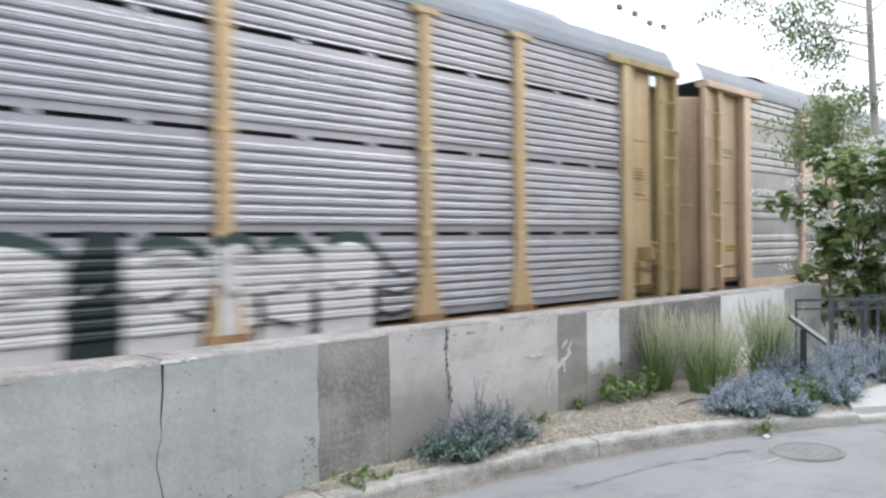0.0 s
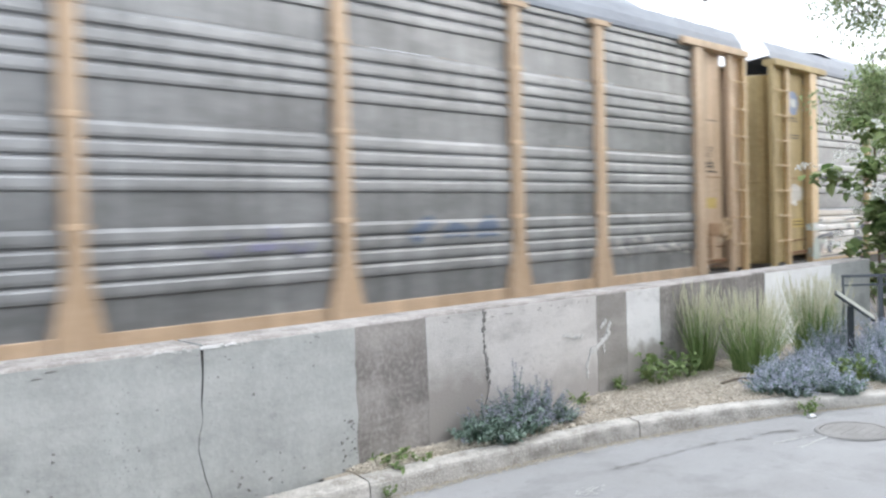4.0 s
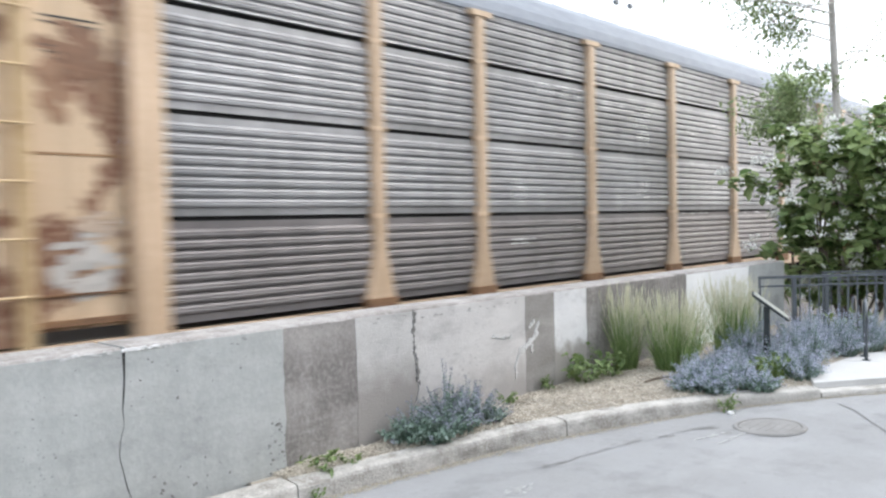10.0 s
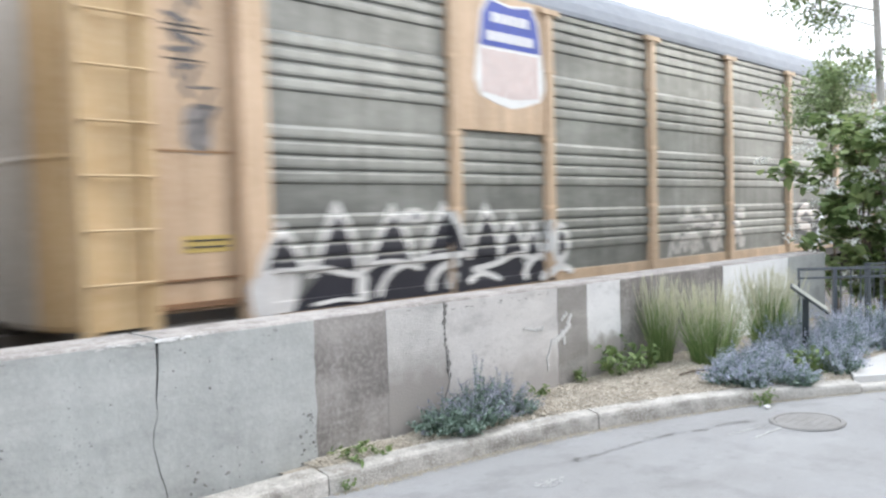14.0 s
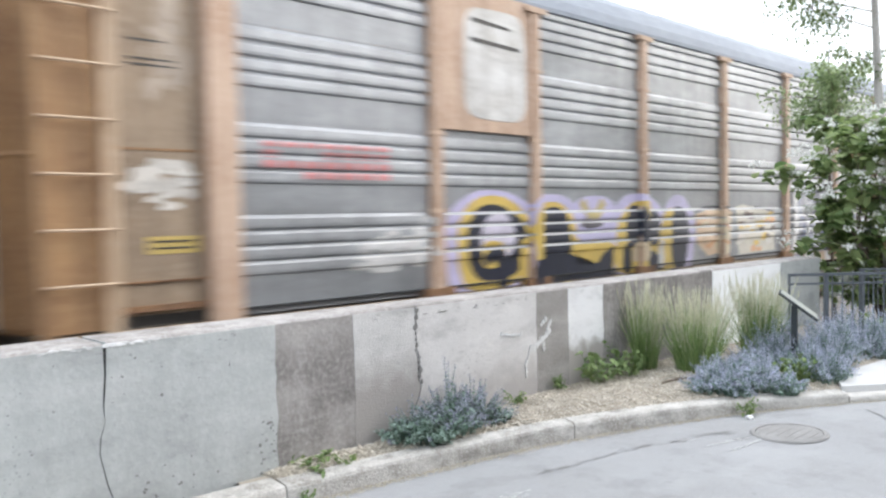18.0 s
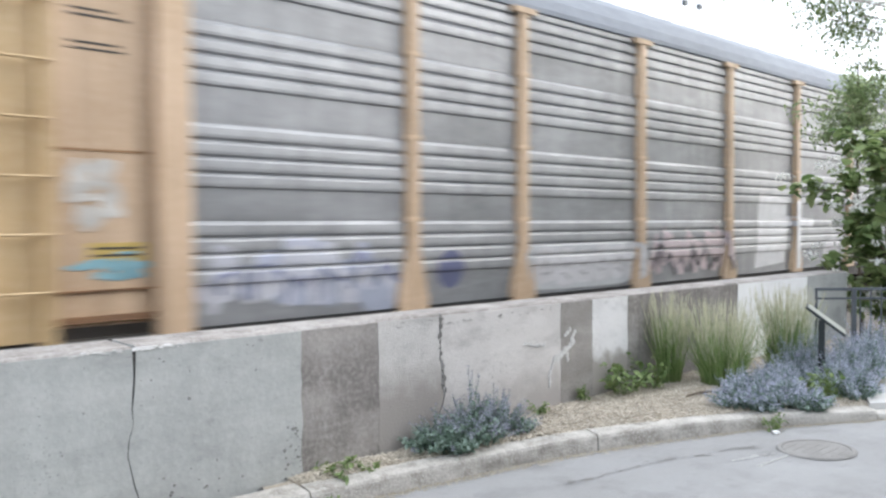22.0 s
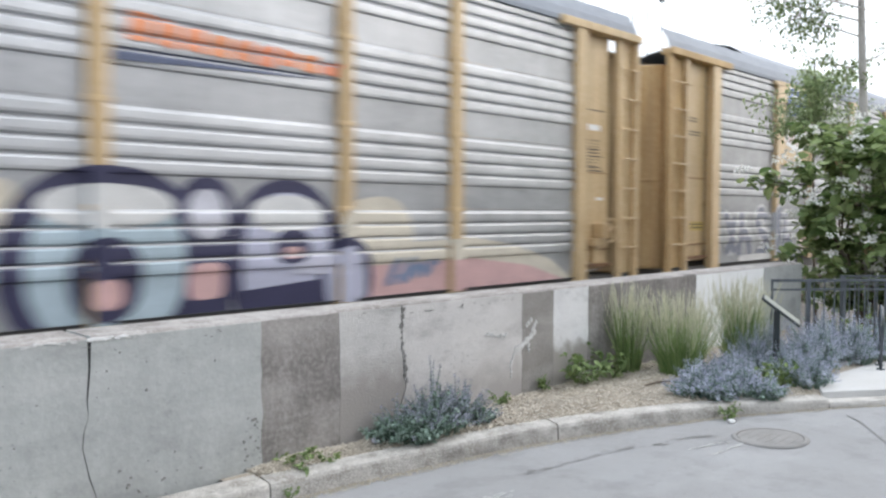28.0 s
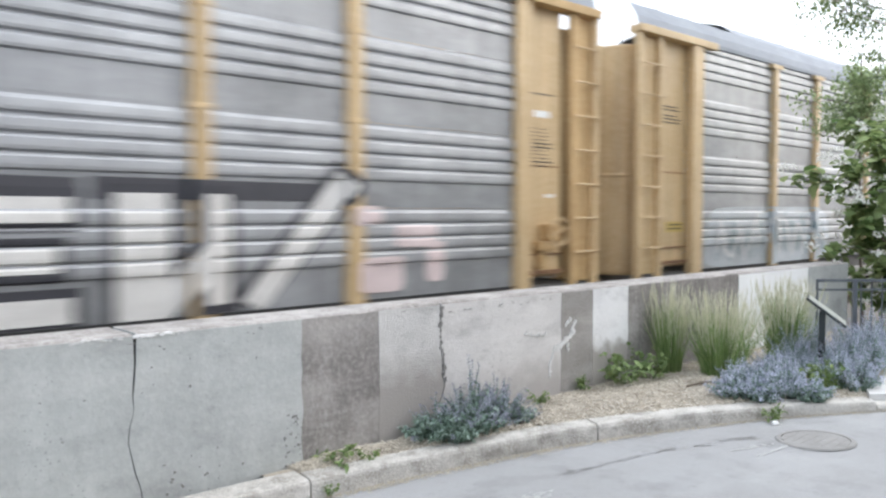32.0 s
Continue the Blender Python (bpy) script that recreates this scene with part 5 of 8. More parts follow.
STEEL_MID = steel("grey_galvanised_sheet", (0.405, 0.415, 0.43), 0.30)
DOOR = surface("grey_white_door_paint", (0.64, 0.60, 0.54), (0.44, 0.40, 0.34), (0.72, 0.70, 0.66), scale=0.9, fine=14, rough=0.6, bump=0.15, streak=0.3)
SALMON = surface("salmon_faded_paint", (0.58, 0.42, 0.31), (0.44, 0.29, 0.20), (0.66, 0.51, 0.41), scale=1.3, fine=16, rough=0.65, bump=0.15, streak=0.3)
SILL_DARK = simple("dark_sill_paint", (0.09, 0.085, 0.08), 0.8)
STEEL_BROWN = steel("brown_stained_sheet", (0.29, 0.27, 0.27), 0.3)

CAR_LABELS = {
    0: "pale lilac-grey slatted automobile-carrier car with black-and-white graffiti",
    1: "grimy grey corrugated automobile-carrier car with a blue-and-white shield",
    2: "grey corrugated automobile-carrier car with black-and-white lettered graffiti",
    3: "dark grey slatted automobile-carrier car with rust-blotched yellow ends",
    4: "grey corrugated automobile-carrier car with black spiky graffiti and shield",
    5: "grey corrugated automobile-carrier car with purple, yellow and black graffiti",
    6: "grey corrugated automobile-carrier car with faint whitish graffiti",
    7: "bright silver automobile-carrier car with large blue and lilac graffiti",
    8: "grey corrugated automobile-carrier car with white block-letter graffiti",
    9: "grey corrugated automobile-carrier car with a low pale blue tag",
}
W, BK = (0.74, 0.73, 0.71), (0.035, 0.035, 0.045)
CARS = []


def car_0():
    root, s = make_car(0, "B", STEEL_LILAC, TAN, TAN_OLIVE, True, False, foot=BROWN)
    CHROME, PINE, SOOT = (0.70, 0.69, 0.69), (0.04, 0.075, 0.07), (0.06, 0.06, 0.07)
    hump = lambda a, b, top: [(a + (b - a) * q, 1.18 + (top - 1.18) * math.sin(math.pi * min(1.0, 0.12 + 0.8 * q)) ** 0.45) for q in [i / 10 for i in range(11)]]
    humps = [(6.0, 7.3), (7.45, 8.8), (8.95, 10.2), (10.4, 11.7), (11.9, 13.1), (13.3, 14.62), (15.12, 15.95), (15.97, 16.55), (16.56, 17.25), (17.34, 18.15)]
    for i, (a, b) in enumerate(humps):
        top = 1.60 if i % 2 else 1.55
        s.put(skyline(hump(a, b, top), 0.48), CHROME, 1 + 0.5 * (i % 2), "graffiti_letter")
        s.put(flat_stroke([(u, z + 0.05) for u, z in hump(a + 0.05, b + 0.02, top)[1:]], 0.13), PINE, 3 + 0.4 * (i % 3), "graffiti_stroke")
        s.put(flat_stroke([(b - 0.02, 0.50), (b + 0.03, 0.75), (b - 0.02, 1.02)], 0.09), SOOT, 4.5, "graffiti_stroke")
        s.put(flat_stroke([(a + 0.1, 1.04 + 0.1 * (i % 2)), (a + 0.35 * (b - a), 1.0), (a + 0.7 * (b - a), 1.08)], 0.05), (0.30, 0.30, 0.31), 5.2, "graffiti_stroke")
    s.put(flat_poly([(14.66, 0.48), (15.10, 0.48), (15.08, 1.2), (15.12, 1.68), (14.80, 1.72), (14.62, 1.3)]), (0.025, 0.04, 0.042), 6, "graffiti_letter")
    rc = random.Random(77)
    for i in range(26):
        u, z = rc.uniform(6.2, 18.0), rc.uniform(0.62, 1.4)
        s.put(flat_stroke(smooth([(u, z), (u + 0.15, z + rc.uniform(-0.08, 0.08)), (u + rc.uniform(0.2, 0.45), z + rc.uniform(-0.15, 0.15))]), rc.uniform(0.03, 0.08)), [SOOT, (0.22, 0.22, 0.23), (0.40, 0.40, 0.41)][i % 3], 7 + 0.15 * i, "graffiti_stroke")
    for i, line in enumerate(([(18.2, 1.45), (18.5, 1.15), (18.8, 1.2)], [(18.15, 1.0), (18.5, 0.9), (18.85, 1.02)], [(18.1, 0.75), (18.4, 0.62), (18.7, 0.7)])):
        s.put(flat_stroke(smooth(line), 0.05), SOOT, 6 + 0.4 * i, "graffiti_stroke")
    for i, (u, z, c, q) in enumerate(((14.9, 3.62, 7, 5), (15.2, 3.4, 4, 3), (18.2, 3.25, 3, 6), (17.2, 3.5, 6, 3), (21.0, 3.66, 5, 2), (21.3, 1.98, 6, 3), (14.5, 1.9, 2, 4), (18.6, 2.5, 6, 1), (14.1, 1.1, 5, 2))):
        s.flecks(u, z, c, q, i)
    return root


def car_1():
    root, s = make_car(1, "A", STEEL_GREY, TAN_PALE, TAN_PALE, True, True, emblem="shield", rail=TAN)
    s.scribble(3.15, 4.8, 0.85, 1.45, (0.55, 0.55, 0.54), 5, 0.07, 2)
    s.scribble(17.0, 18.6, 1.35, 1.60, (0.14, 0.18, 0.26), 3, 0.16, 6)
    s.scribble(14.5, 15.8, 1.35, 1.55, (0.25, 0.25, 0.36), 3, 0.06, 7)
    s.scribble(21.1, 23.3, 0.9, 1.3, (0.55, 0.53, 0.51), 6, 0.06, 9)
    return root


def car_2():
    root, s = make_car(2, "A", STEEL_GREY, TAN, TAN_OLIVE, False, True, rail=TAN, ends=TAN_OLIVE)
    CREAM2, PALE_W, INK_B = (0.60, 0.55, 0.49), (0.66, 0.65, 0.63), (0.06, 0.075, 0.11)
    r = random.Random(14)
    # first piece: cream and white blocks under a black bar, with dark hooked strokes
    s.put(flat_poly([(-0.3, 0.5), (5.2, 0.5), (5.15, 1.55), (2.8, 1.60), (0.1, 1.60), (-0.25, 1.1)]), CREAM2, 0, "graffiti_letter")
    for i in range(30):
        u, z = r.uniform(-0.2, 5.0), r.uniform(0.6, 1.5)
        s.put(flat_poly(ring_points(u, z, r.uniform(0.12, 0.34), r.uniform(0.05, 0.16), 14, 4, 0.05, i)), [PALE_W, (0.64, 0.52, 0.46), (0.52, 0.57, 0.53), (0.68, 0.67, 0.66)][i % 4], 0.6 + 0.1 * i, "paint_patch")
    s.put(flat_stroke([(0.05, 1.62), (1.4, 1.62), (2.72, 1.60), (4.0, 1.62)], 0.07), INK_B, 4.2, "graffiti_stroke")
    # the last, level line is no graffiti: it colours in the dark sill gap
    for i, (line, w) in enumerate((([(-0.1, 0.98), (0.3, 1.02), (0.66, 1.04)], 0.07), ([(0.62, 1.02), (0.9, 1.06), (1.24, 1.09)], 0.13), ([(0.20, 0.62), (0.22, 0.74), (0.26, 0.86)], 0.16), ([(0.72, 0.60), (0.71, 0.72), (0.76, 0.85)], 0.15), ([(2.0, 0.86), (2.3, 0.88), (2.54, 0.84), (2.56, 0.62)], 0.10), ([(2.36, 1.19), (2.6, 1.15), (2.84, 1.16)], 0.12), ([(1.66, 1.24), (1.74, 1.14)], 0.12), ([(1.68, 0.84), (1.74, 0.74)], 0.12), ([(2.14, 1.06), (2.3, 1.03)], 0.11), ([(1.5, 1.36), (1.8, 1.38), (2.1, 1.40)], 0.04), ([(0.1, 1.36), (0.25, 1.38)], 0.08), ([(3.7, 1.20), (3.95, 1.24), (4.25, 1.22)], 0.08), ([(3.36, 0.74), (3.40, 0.56)], 0.10), ([(3.7, 0.86), (4.1, 0.88), (4.7, 0.92)], 0.04), ([(4.0, 0.70), (4.4, 0.72), (4.7, 0.74)], 0.04), ([(4.1, 1.02), (4.5, 1.00)], 0.06), ([(4.6, 1.20), (4.75, 1.22)], 0.05), ([(0.1, 0.545), (2.7, 0.545), (5.2, 0.545)], 0.025))):
        s.put(flat_stroke(smooth(line), w), INK_B, 5 + 0.3 * i, "graffiti_stroke")
    for i, (u, z, ru, rz, rgb) in enumerate(((4.3, 0.98, 0.50, 0.34, (0.46, 0.52, 0.48)), (3.62, 1.28, 0.22, 0.26, PALE_W), (4.22, 1.52, 0.20, 0.12, (0.60, 0.64, 0.58)), (4.72, 1.46, 0.13, 0.20, PALE_W), (4.98, 1.02, 0.12, 0.24, PALE_W), (3.0, 1.60, 0.42, 0.08, (0.58, 0.63, 0.56)), (0.12, 1.24, 0.34, 0.07, (0.70, 0.70, 0.71)), (1.0, 1.20, 0.5, 0.05, (0.70, 0.69, 0.68)), (1.9, 1.46, 0.6, 0.06, (0.70, 0.68, 0.66)), (1.3, 0.95, 0.5, 0.06, PALE_W), (2.2, 0.72, 0.22, 0.08, PALE_W), (3.1, 0.9, 0.22, 0.3, (0.62, 0.58, 0.54)))):
        s.put(flat_poly(ring_points(u, z, ru, rz, 20, 2.8, 0.07, 70 + i)), rgb, 4.0 + 0.06 * i, "paint_patch")
    s.put(flat_poly(ring_points(-0.12, 0.72, 0.22, 0.28, 18, 3, 0.05)), (0.44, 0.50, 0.46), 3, "paint_patch")
    s.bars(5.4, 7.1, 1.62, 1.82, (0.68, 0.66, 0.64), 1, 1, 1)
    s.scribble(5.3, 7.2, 0.75, 1.45, (0.55, 0.51, 0.48), 7, 0.11, 15, 2)
    s.put(flat_poly(ring_points(6.7, 1.22, 0.16, 0.05, 14, 4)), (0.24, 0.33, 0.50), 6, "paint_spot")
    # second piece: round white-edged letters on a blue cloud
    s.put(flat_poly(ring_points(10.9, 1.10, 2.3, 0.62, 34, 4, 0.03, 3)), (0.44, 0.48, 0.57), 0, "graffiti_letter")
    SH, WH = (0.13, 0.12, 0.13), (0.68, 0.67, 0.69)
    s.tube_letter([[(8.42, 1.45), (8.15, 1.66), (7.75, 1.66), (7.50, 1.42), (7.62, 1.16), (8.0, 1.08), (8.38, 1.0), (8.46, 0.78), (8.22, 0.60), (7.80, 0.60), (7.48, 0.72)]], SH, WH, 0.17, 0.09, 1)
    s.put(flat_poly(ring_points(7.92, 1.42, 0.20, 0.16, 18, 2.5)), (0.20, 0.18, 0.19), 6, "graffiti_letter")
    s.tube_letter([[(8.80, 1.68), (8.79, 1.1), (8.80, 0.6)], [(9.50, 1.68), (9.2, 1.35), (8.96, 1.10), (9.25, 0.78), (9.52, 0.54)]], WH, SH, 0.16, 0.06, 2.2)
    s.put(flat_poly(ring_points(9.97, 1.12, 0.42, 0.60, 30, 2.2)), SH, 2.0, "graffiti_letter")
    s.put(flat_poly(ring_points(9.97, 1.14, 0.37, 0.55, 30, 2.2)), WH, 2.7, "graffiti_letter")
    s.put(flat_poly(ring_points(9.99, 1.30, 0.15, 0.24, 20, 2.2)), (0.24, 0.25, 0.32), 3.4, "graffiti_letter")
    s.put(flat_poly(ring_points(10.02, 0.72, 0.20, 0.10, 20, 2.2)), (0.34, 0.42, 0.60), 3.4, "graffiti_letter")
    s.tube_letter([[(10.60, 0.56), (10.58, 1.1), (10.62, 1.66)], [(10.62, 1.55), (10.98, 1.70), (11.26, 1.42), (11.30, 0.58)]], WH, SH, 0.15, 0.06, 2.4)
    s.tube_letter([[(12.22, 0.66), (11.85, 0.58), (11.62, 0.95), (11.68, 1.45), (11.92, 1.68), (12.18, 1.45), (12.10, 1.15), (11.72, 1.04)]], WH, SH, 0.14, 0.06, 2.2)
    s.tube_letter([[(13.0, 1.68), (12.66, 1.62), (12.52, 1.36), (12.86, 1.12), (12.92, 0.82), (12.50, 0.62)]], (0.44, 0.48, 0.58), SH, 0.12, 0.05, 2.4)
    # tall chalky letters, and a line of smeared ones that runs down along the car
    s.letters("PIK", 10.95, 13.2, 2.95, 4.05, W, None, bold=0.03, lean=0.1)
    for i in range(20):
        u = 13.6 + i * 0.265
        top = 3.16 - 0.135 * max(0.0, u - 14.6) + r.uniform(-0.08, 0.05)
        low = 2.05 - 0.05 * max(0.0, u - 16.2) + r.uniform(-0.03, 0.10)
        if abs(u - 13.33) < 0.2 or i in (6, 11, 15):
            continue
        s.put(flat_poly([(u, low), (u + r.uniform(0.10, 0.2), low), (u + r.uniform(0.10, 0.2), top), (u + 0.02, top + 0.03)]), [(0.60, 0.53, 0.50), (0.54, 0.50, 0.48), (0.58, 0.56, 0.52)][i % 3], 1 + 0.4 * (i % 2), "lettering_bar")
        if i % 3 == 0:
            s.put(flat_poly([(u, top - 0.12), (u + 0.34, top - 0.16), (u + 0.34, top - 0.03), (u, top)]), (0.60, 0.54, 0.51), 2.2, "lettering_bar")
    # third piece: white body under a wavering dark line
    s.put(flat_poly([(14.15, 0.5), (17.85, 0.5), (17.75, 1.45), (17.3, 1.64), (16.5, 1.70), (16.0, 1.80), (14.85, 1.80), (14.5, 1.60), (14.2, 1.5)]), (0.67, 0.66, 0.66), 0, "graffiti_letter")
    s.put(flat_stroke(smooth([(14.15, 1.45), (14.5, 1.66), (14.8, 1.85), (15.5, 1.86), (16.1, 1.84), (16.6, 1.73), (17.2, 1.70), (17.7, 1.52)]), 0.07), (0.16, 0.17, 0.18), 1, "graffiti_stroke")
    for i, (u, z, a, b) in enumerate(((14.83, 1.35, 0.17, 0.12), (15.41, 1.32, 0.16, 0.12), (16.30, 1.19, 0.26, 0.06), (16.94, 1.11, 0.13, 0.15), (17.46, 1.08, 0.10, 0.13), (16.0, 1.46, 0.2, 0.05))):
        s.put(flat_poly(ring_points(u, z, a, b, 16, 5, 0.03, i)), (0.10, 0.10, 0.11), 1.6 + 0.3 * i, "graffiti_letter")
    s.put(flat_stroke(smooth([(14.55, 1.02), (14.8, 1.12), (15.05, 1.16)]), 0.05), (0.25, 0.25, 0.26), 2, "graffiti_stroke")
    for i in range(10):
        u = 14.3 + i * 0.36
        s.put(flat_stroke([(u, 0.52), (u + 0.02, 0.8), (u + r.uniform(-0.05, 0.08), r.uniform(0.9, 1.5))], 0.03), (0.46, 0.45, 0.45), 3.6 + 0.1 * i, "graffiti_stroke")
    s.put(flat_poly(ring_points(19.95, 1.05, 1.95, 0.55, 30, 7, 0.01, 3)), (0.13, 0.36, 0.52), 2)
    s.put(flat_poly(ring_points(22.1, 1.02, 0.62, 0.50, 30, 4, 0.03, 5)), (0.24, 0.40, 0.53), 1.4)
    s.put(flat_poly(ring_points(21.55, 1.02, 0.42, 0.45, 30, 4, 0.03, 3)), (0.46, 0.44, 0.58), 3)
    s.scribble(18.5, 22.1, 0.7, 1.4, (0.25, 0.60, 0.75), 6, 0.05, 12, 5)
    for z in (1.45, 0.86):
        s.put(flat_poly(ring_points(13.52, z, 0.09, 0.09, 14)), (0.20, 0.32, 0.58), 5, "paint_spot")
    s.panel(flat_poly(ring_points(-0.80, 3.96, 0.24, 0.26, 26, 2.2)), (0.13, 0.19, 0.32), 1, "round_emblem")
    s.panel(flat_poly(ring_points(-0.80, 3.96, 0.13, 0.10, 20, 3)), (0.42, 0.45, 0.46), 2, "emblem_mark")
    s.panel(flat_poly(ring_points(-0.76, 1.98, 0.34, 0.15, 24, 5, 0.03)), (0.62, 0.60, 0.55), 0, "worn_patch")
    s.smudge(-0.74, 1.96, 0.36, 0.22, (0.64, 0.62, 0.58), 9, 21)
    return root


def car_3():
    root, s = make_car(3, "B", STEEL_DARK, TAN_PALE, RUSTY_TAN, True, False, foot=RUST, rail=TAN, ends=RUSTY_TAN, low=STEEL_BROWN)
    s.bubbles(16.0, 19.9, 0.58, 1.72, 5, [(0.48, 0.52, 0.57), (0.54, 0.57, 0.61)], (0.40, 0.44, 0.49), (0.08, 0.10, 0.14), seed=8, rim=0.04, power=3.5)
    for i, (u, z, c, q) in enumerate(((6.1, 3.62, 12, 4), (8.0, 3.58, 17, 3), (9.1, 3.05, 5, 9), (5.5, 1.85, 3, 6), (9.2, 1.95, 4, 6), (5.5, 1.2, 5, 2), (11.2, 3.32, 5, 2), (16.0, 3.75, 6, 5), (18.8, 3.55, 8, 5), (19.6, 2.3, 5, 4), (22.2, 3.75, 3, 8), (22.3, 2.45, 5, 3), (12.3, 3.4, 6, 4), (12.0, 2.2, 4, 3), (14.2, 3.55, 7, 3), (11.0, 1.62, 10, 1), (14.0, 1.62, 8, 1))):
        s.flecks(u, z, c, q, 20 + i)
    for i, (u, z, ru, rz, c) in enumerate(((-0.74, 3.30, 0.36, 0.26, (0.24, 0.125, 0.07)), (-0.95, 2.95, 0.16, 0.34, (0.34, 0.20, 0.12)), (-0.52, 3.0, 0.10, 0.42, (0.30, 0.17, 0.10)), (-0.74, 4.2, 0.34, 0.20, (0.42, 0.38, 0.36)), (-0.74, 1.22, 0.33, 0.28, (0.58, 0.55, 0.51)), (-0.60, 1.62, 0.22, 0.14, (0.56, 0.44, 0.34)))):
        s.smudge(u, z, ru * 0.95, rz * 1.15, c, 16, 30 + i)
    r = random.Random(3)
    for i in range(8):
        s.panel(flat_poly(ring_points(23.92 + 0.06 * i, r.uniform(0.8, 4.3), r.uniform(0.02, 0.05), r.uniform(0.15, 0.5), 20, 2, 0.08, i)), (0.40, 0.24, 0.15), 0.3 * i, "rust_streak")
    return root


def car_4():
    root, s = make_car(4, "A", STEEL_OLIVE, TAN_PALE, TAN, False, True, emblem="shield", rail=TAN)
    for i, (u, half, z0, z1, lean) in enumerate(((0.14, 0.24, 0.95, 1.38, 0.0), (0.88, 0.27, 0.86, 1.62, 0.03), (1.68, 0.30, 0.86, 1.58, 0.06), (2.58, 0.33, 0.84, 1.60, 0.03), (3.36, 0.27, 0.78, 1.58, 0.05), (3.92, 0.26, 0.72, 1.42, 0.0), (4.34, 0.14, 0.78, 1.30, 0.05))):
        s.arch(u, half, z0, z1, BK, W, 0.4 * i, 0.105, lean)
    s.put(flat_poly([(0.2, 0.5), (4.75, 0.5), (4.6, 0.84), (3.9, 0.74), (3.2, 0.92), (2.3, 0.90), (1.3, 0.92), (0.6, 0.86)]), BK, 4.2)
    s.put(flat_poly(ring_points(0.02, 0.72, 0.34, 0.30, 24, 2.6, 0.05, 2)), (0.68, 0.67, 0.66), 5)
    s.put(flat_poly(ring_points(4.98, 1.06, 0.28, 0.34, 22, 2.3)), W, 4.4)
    s.put(flat_poly(ring_points(5.0, 1.06, 0.14, 0.20, 18, 2.3)), BK, 5.2)
    s.put(flat_poly(ring_points(2.09, 1.56, 0.18, 0.12, 18, 2.2)), W, 4.4)
    s.put(flat_poly(ring_points(2.09, 1.56, 0.08, 0.05, 14, 2.2)), (0.3, 0.3, 0.31), 5.0)
    for i, (line, w) in enumerate((([(0.1, 0.95), (0.6, 0.98), (1.15, 0.86), (1.4, 0.96), (1.75, 0.98), (2.2, 0.86)], 0.08), ([(1.22, 0.52), (1.25, 0.85)], 0.16), ([(1.45, 0.55), (1.7, 0.86), (2.2, 0.98), (2.9, 1.02)], 0.09), ([(2.3, 0.55), (2.45, 0.80), (2.75, 0.92)], 0.12), ([(2.62, 0.55), (2.7, 0.78)], 0.10), ([(3.0, 0.60), (3.3, 0.72), (3.65, 0.60)], 0.09), ([(3.1, 0.78), (3.6, 0.84), (4.0, 0.95), (4.4, 0.86)], 0.09), ([(4.15, 0.55), (4.3, 0.8), (4.6, 0.95)], 0.11), ([(4.5, 0.52), (4.9, 0.72), (5.3, 0.60)], 0.13), ([(0.5, 0.55), (0.9, 0.58), (1.15, 0.55)], 0.05), ([(4.62, 0.8), (4.66, 1.3), (4.72, 1.45)], 0.08))):
        s.put(flat_stroke(smooth(line), w), W, 6 + 0.4 * i, "graffiti_stroke")
    r = random.Random(31)
    for i in range(30):
        u, z = r.uniform(8.3, 11.1), r.uniform(0.75, 1.55)
        z -= 0.10 * (u - 8.3) / 2.8
        if i % 2:
            s.put(flat_poly(ring_points(u, z, r.uniform(0.10, 0.20), r.uniform(0.06, 0.13), 14, 3, 0.06, i)), [(0.64, 0.62, 0.60), (0.56, 0.54, 0.52)][i // 2 % 2], 1 + 0.1 * i, "paint_patch")
        else:
            s.put(flat_stroke(smooth([(u - 0.1, z - 0.2), (u, z + 0.1), (u + 0.12, z - 0.15)]), 0.09), (0.62, 0.60, 0.58), 1 + 0.1 * i, "graffiti_stroke")
    for i, (a, b) in enumerate(((8.7, 9.0), (9.6, 9.9), (10.4, 10.6))):
        s.put(flat_stroke([(a, 1.25), (b, 1.2)], 0.06), (0.26, 0.25, 0.25), 4.5 + 0.4 * i, "graffiti_stroke")
    # small piece: pale hooked letters in a black outline
    LETTER = ([(14.7, 1.30), (14.35, 1.50), (13.95, 1.36), (13.95, 1.10), (14.5, 1.0), (14.62, 0.62)], [(15.1, 0.6), (15.15, 1.05), (15.5, 1.48), (15.95, 1.30), (15.9, 0.6)], [(16.45, 0.6), (16.4, 1.5), (16.9, 1.05), (17.0, 0.62)], [(17.4, 0.6), (17.5, 1.1), (17.45, 1.5), (18.0, 1.45), (17.95, 1.0), (17.5, 0.95)], [(18.5, 1.5), (18.55, 1.0), (18.9, 0.62)])
    for i, line in enumerate(LETTER):
        s.tube_letter([line], [(0.66, 0.60, 0.56), (0.62, 0.66, 0.70), (0.50, 0.60, 0.72), (0.56, 0.64, 0.70), (0.40, 0.42, 0.46)][i], (0.04, 0.04, 0.05), 0.22, 0.11, 1 + 0.3 * (i % 2))
    s.scribble(13.9, 18.9, 0.5, 0.62, (0.45, 0.55, 0.62), 9, 0.07, 5, 6)
    r = random.Random(8)
    for i in range(11):
        u, z = r.uniform(-1.05, -0.75), 4.5 - i * 0.19
        s.panel(flat_stroke([(u, z), (u + 0.25, z + r.uniform(-0.15, 0.15)), (u + 0.1, z - 0.2), (u + 0.35 * r.random(), z - 0.3)], r.uniform(0.04, 0.08)), (0.13, 0.12, 0.12), 0.4 * (i % 4), "graffiti_stroke")
    s.panel(flat_poly(ring_points(-0.72, 2.55, 0.16, 0.26, 18, 3, 0.05)), (0.28, 0.26, 0.25), 0, "worn_patch")
    return root


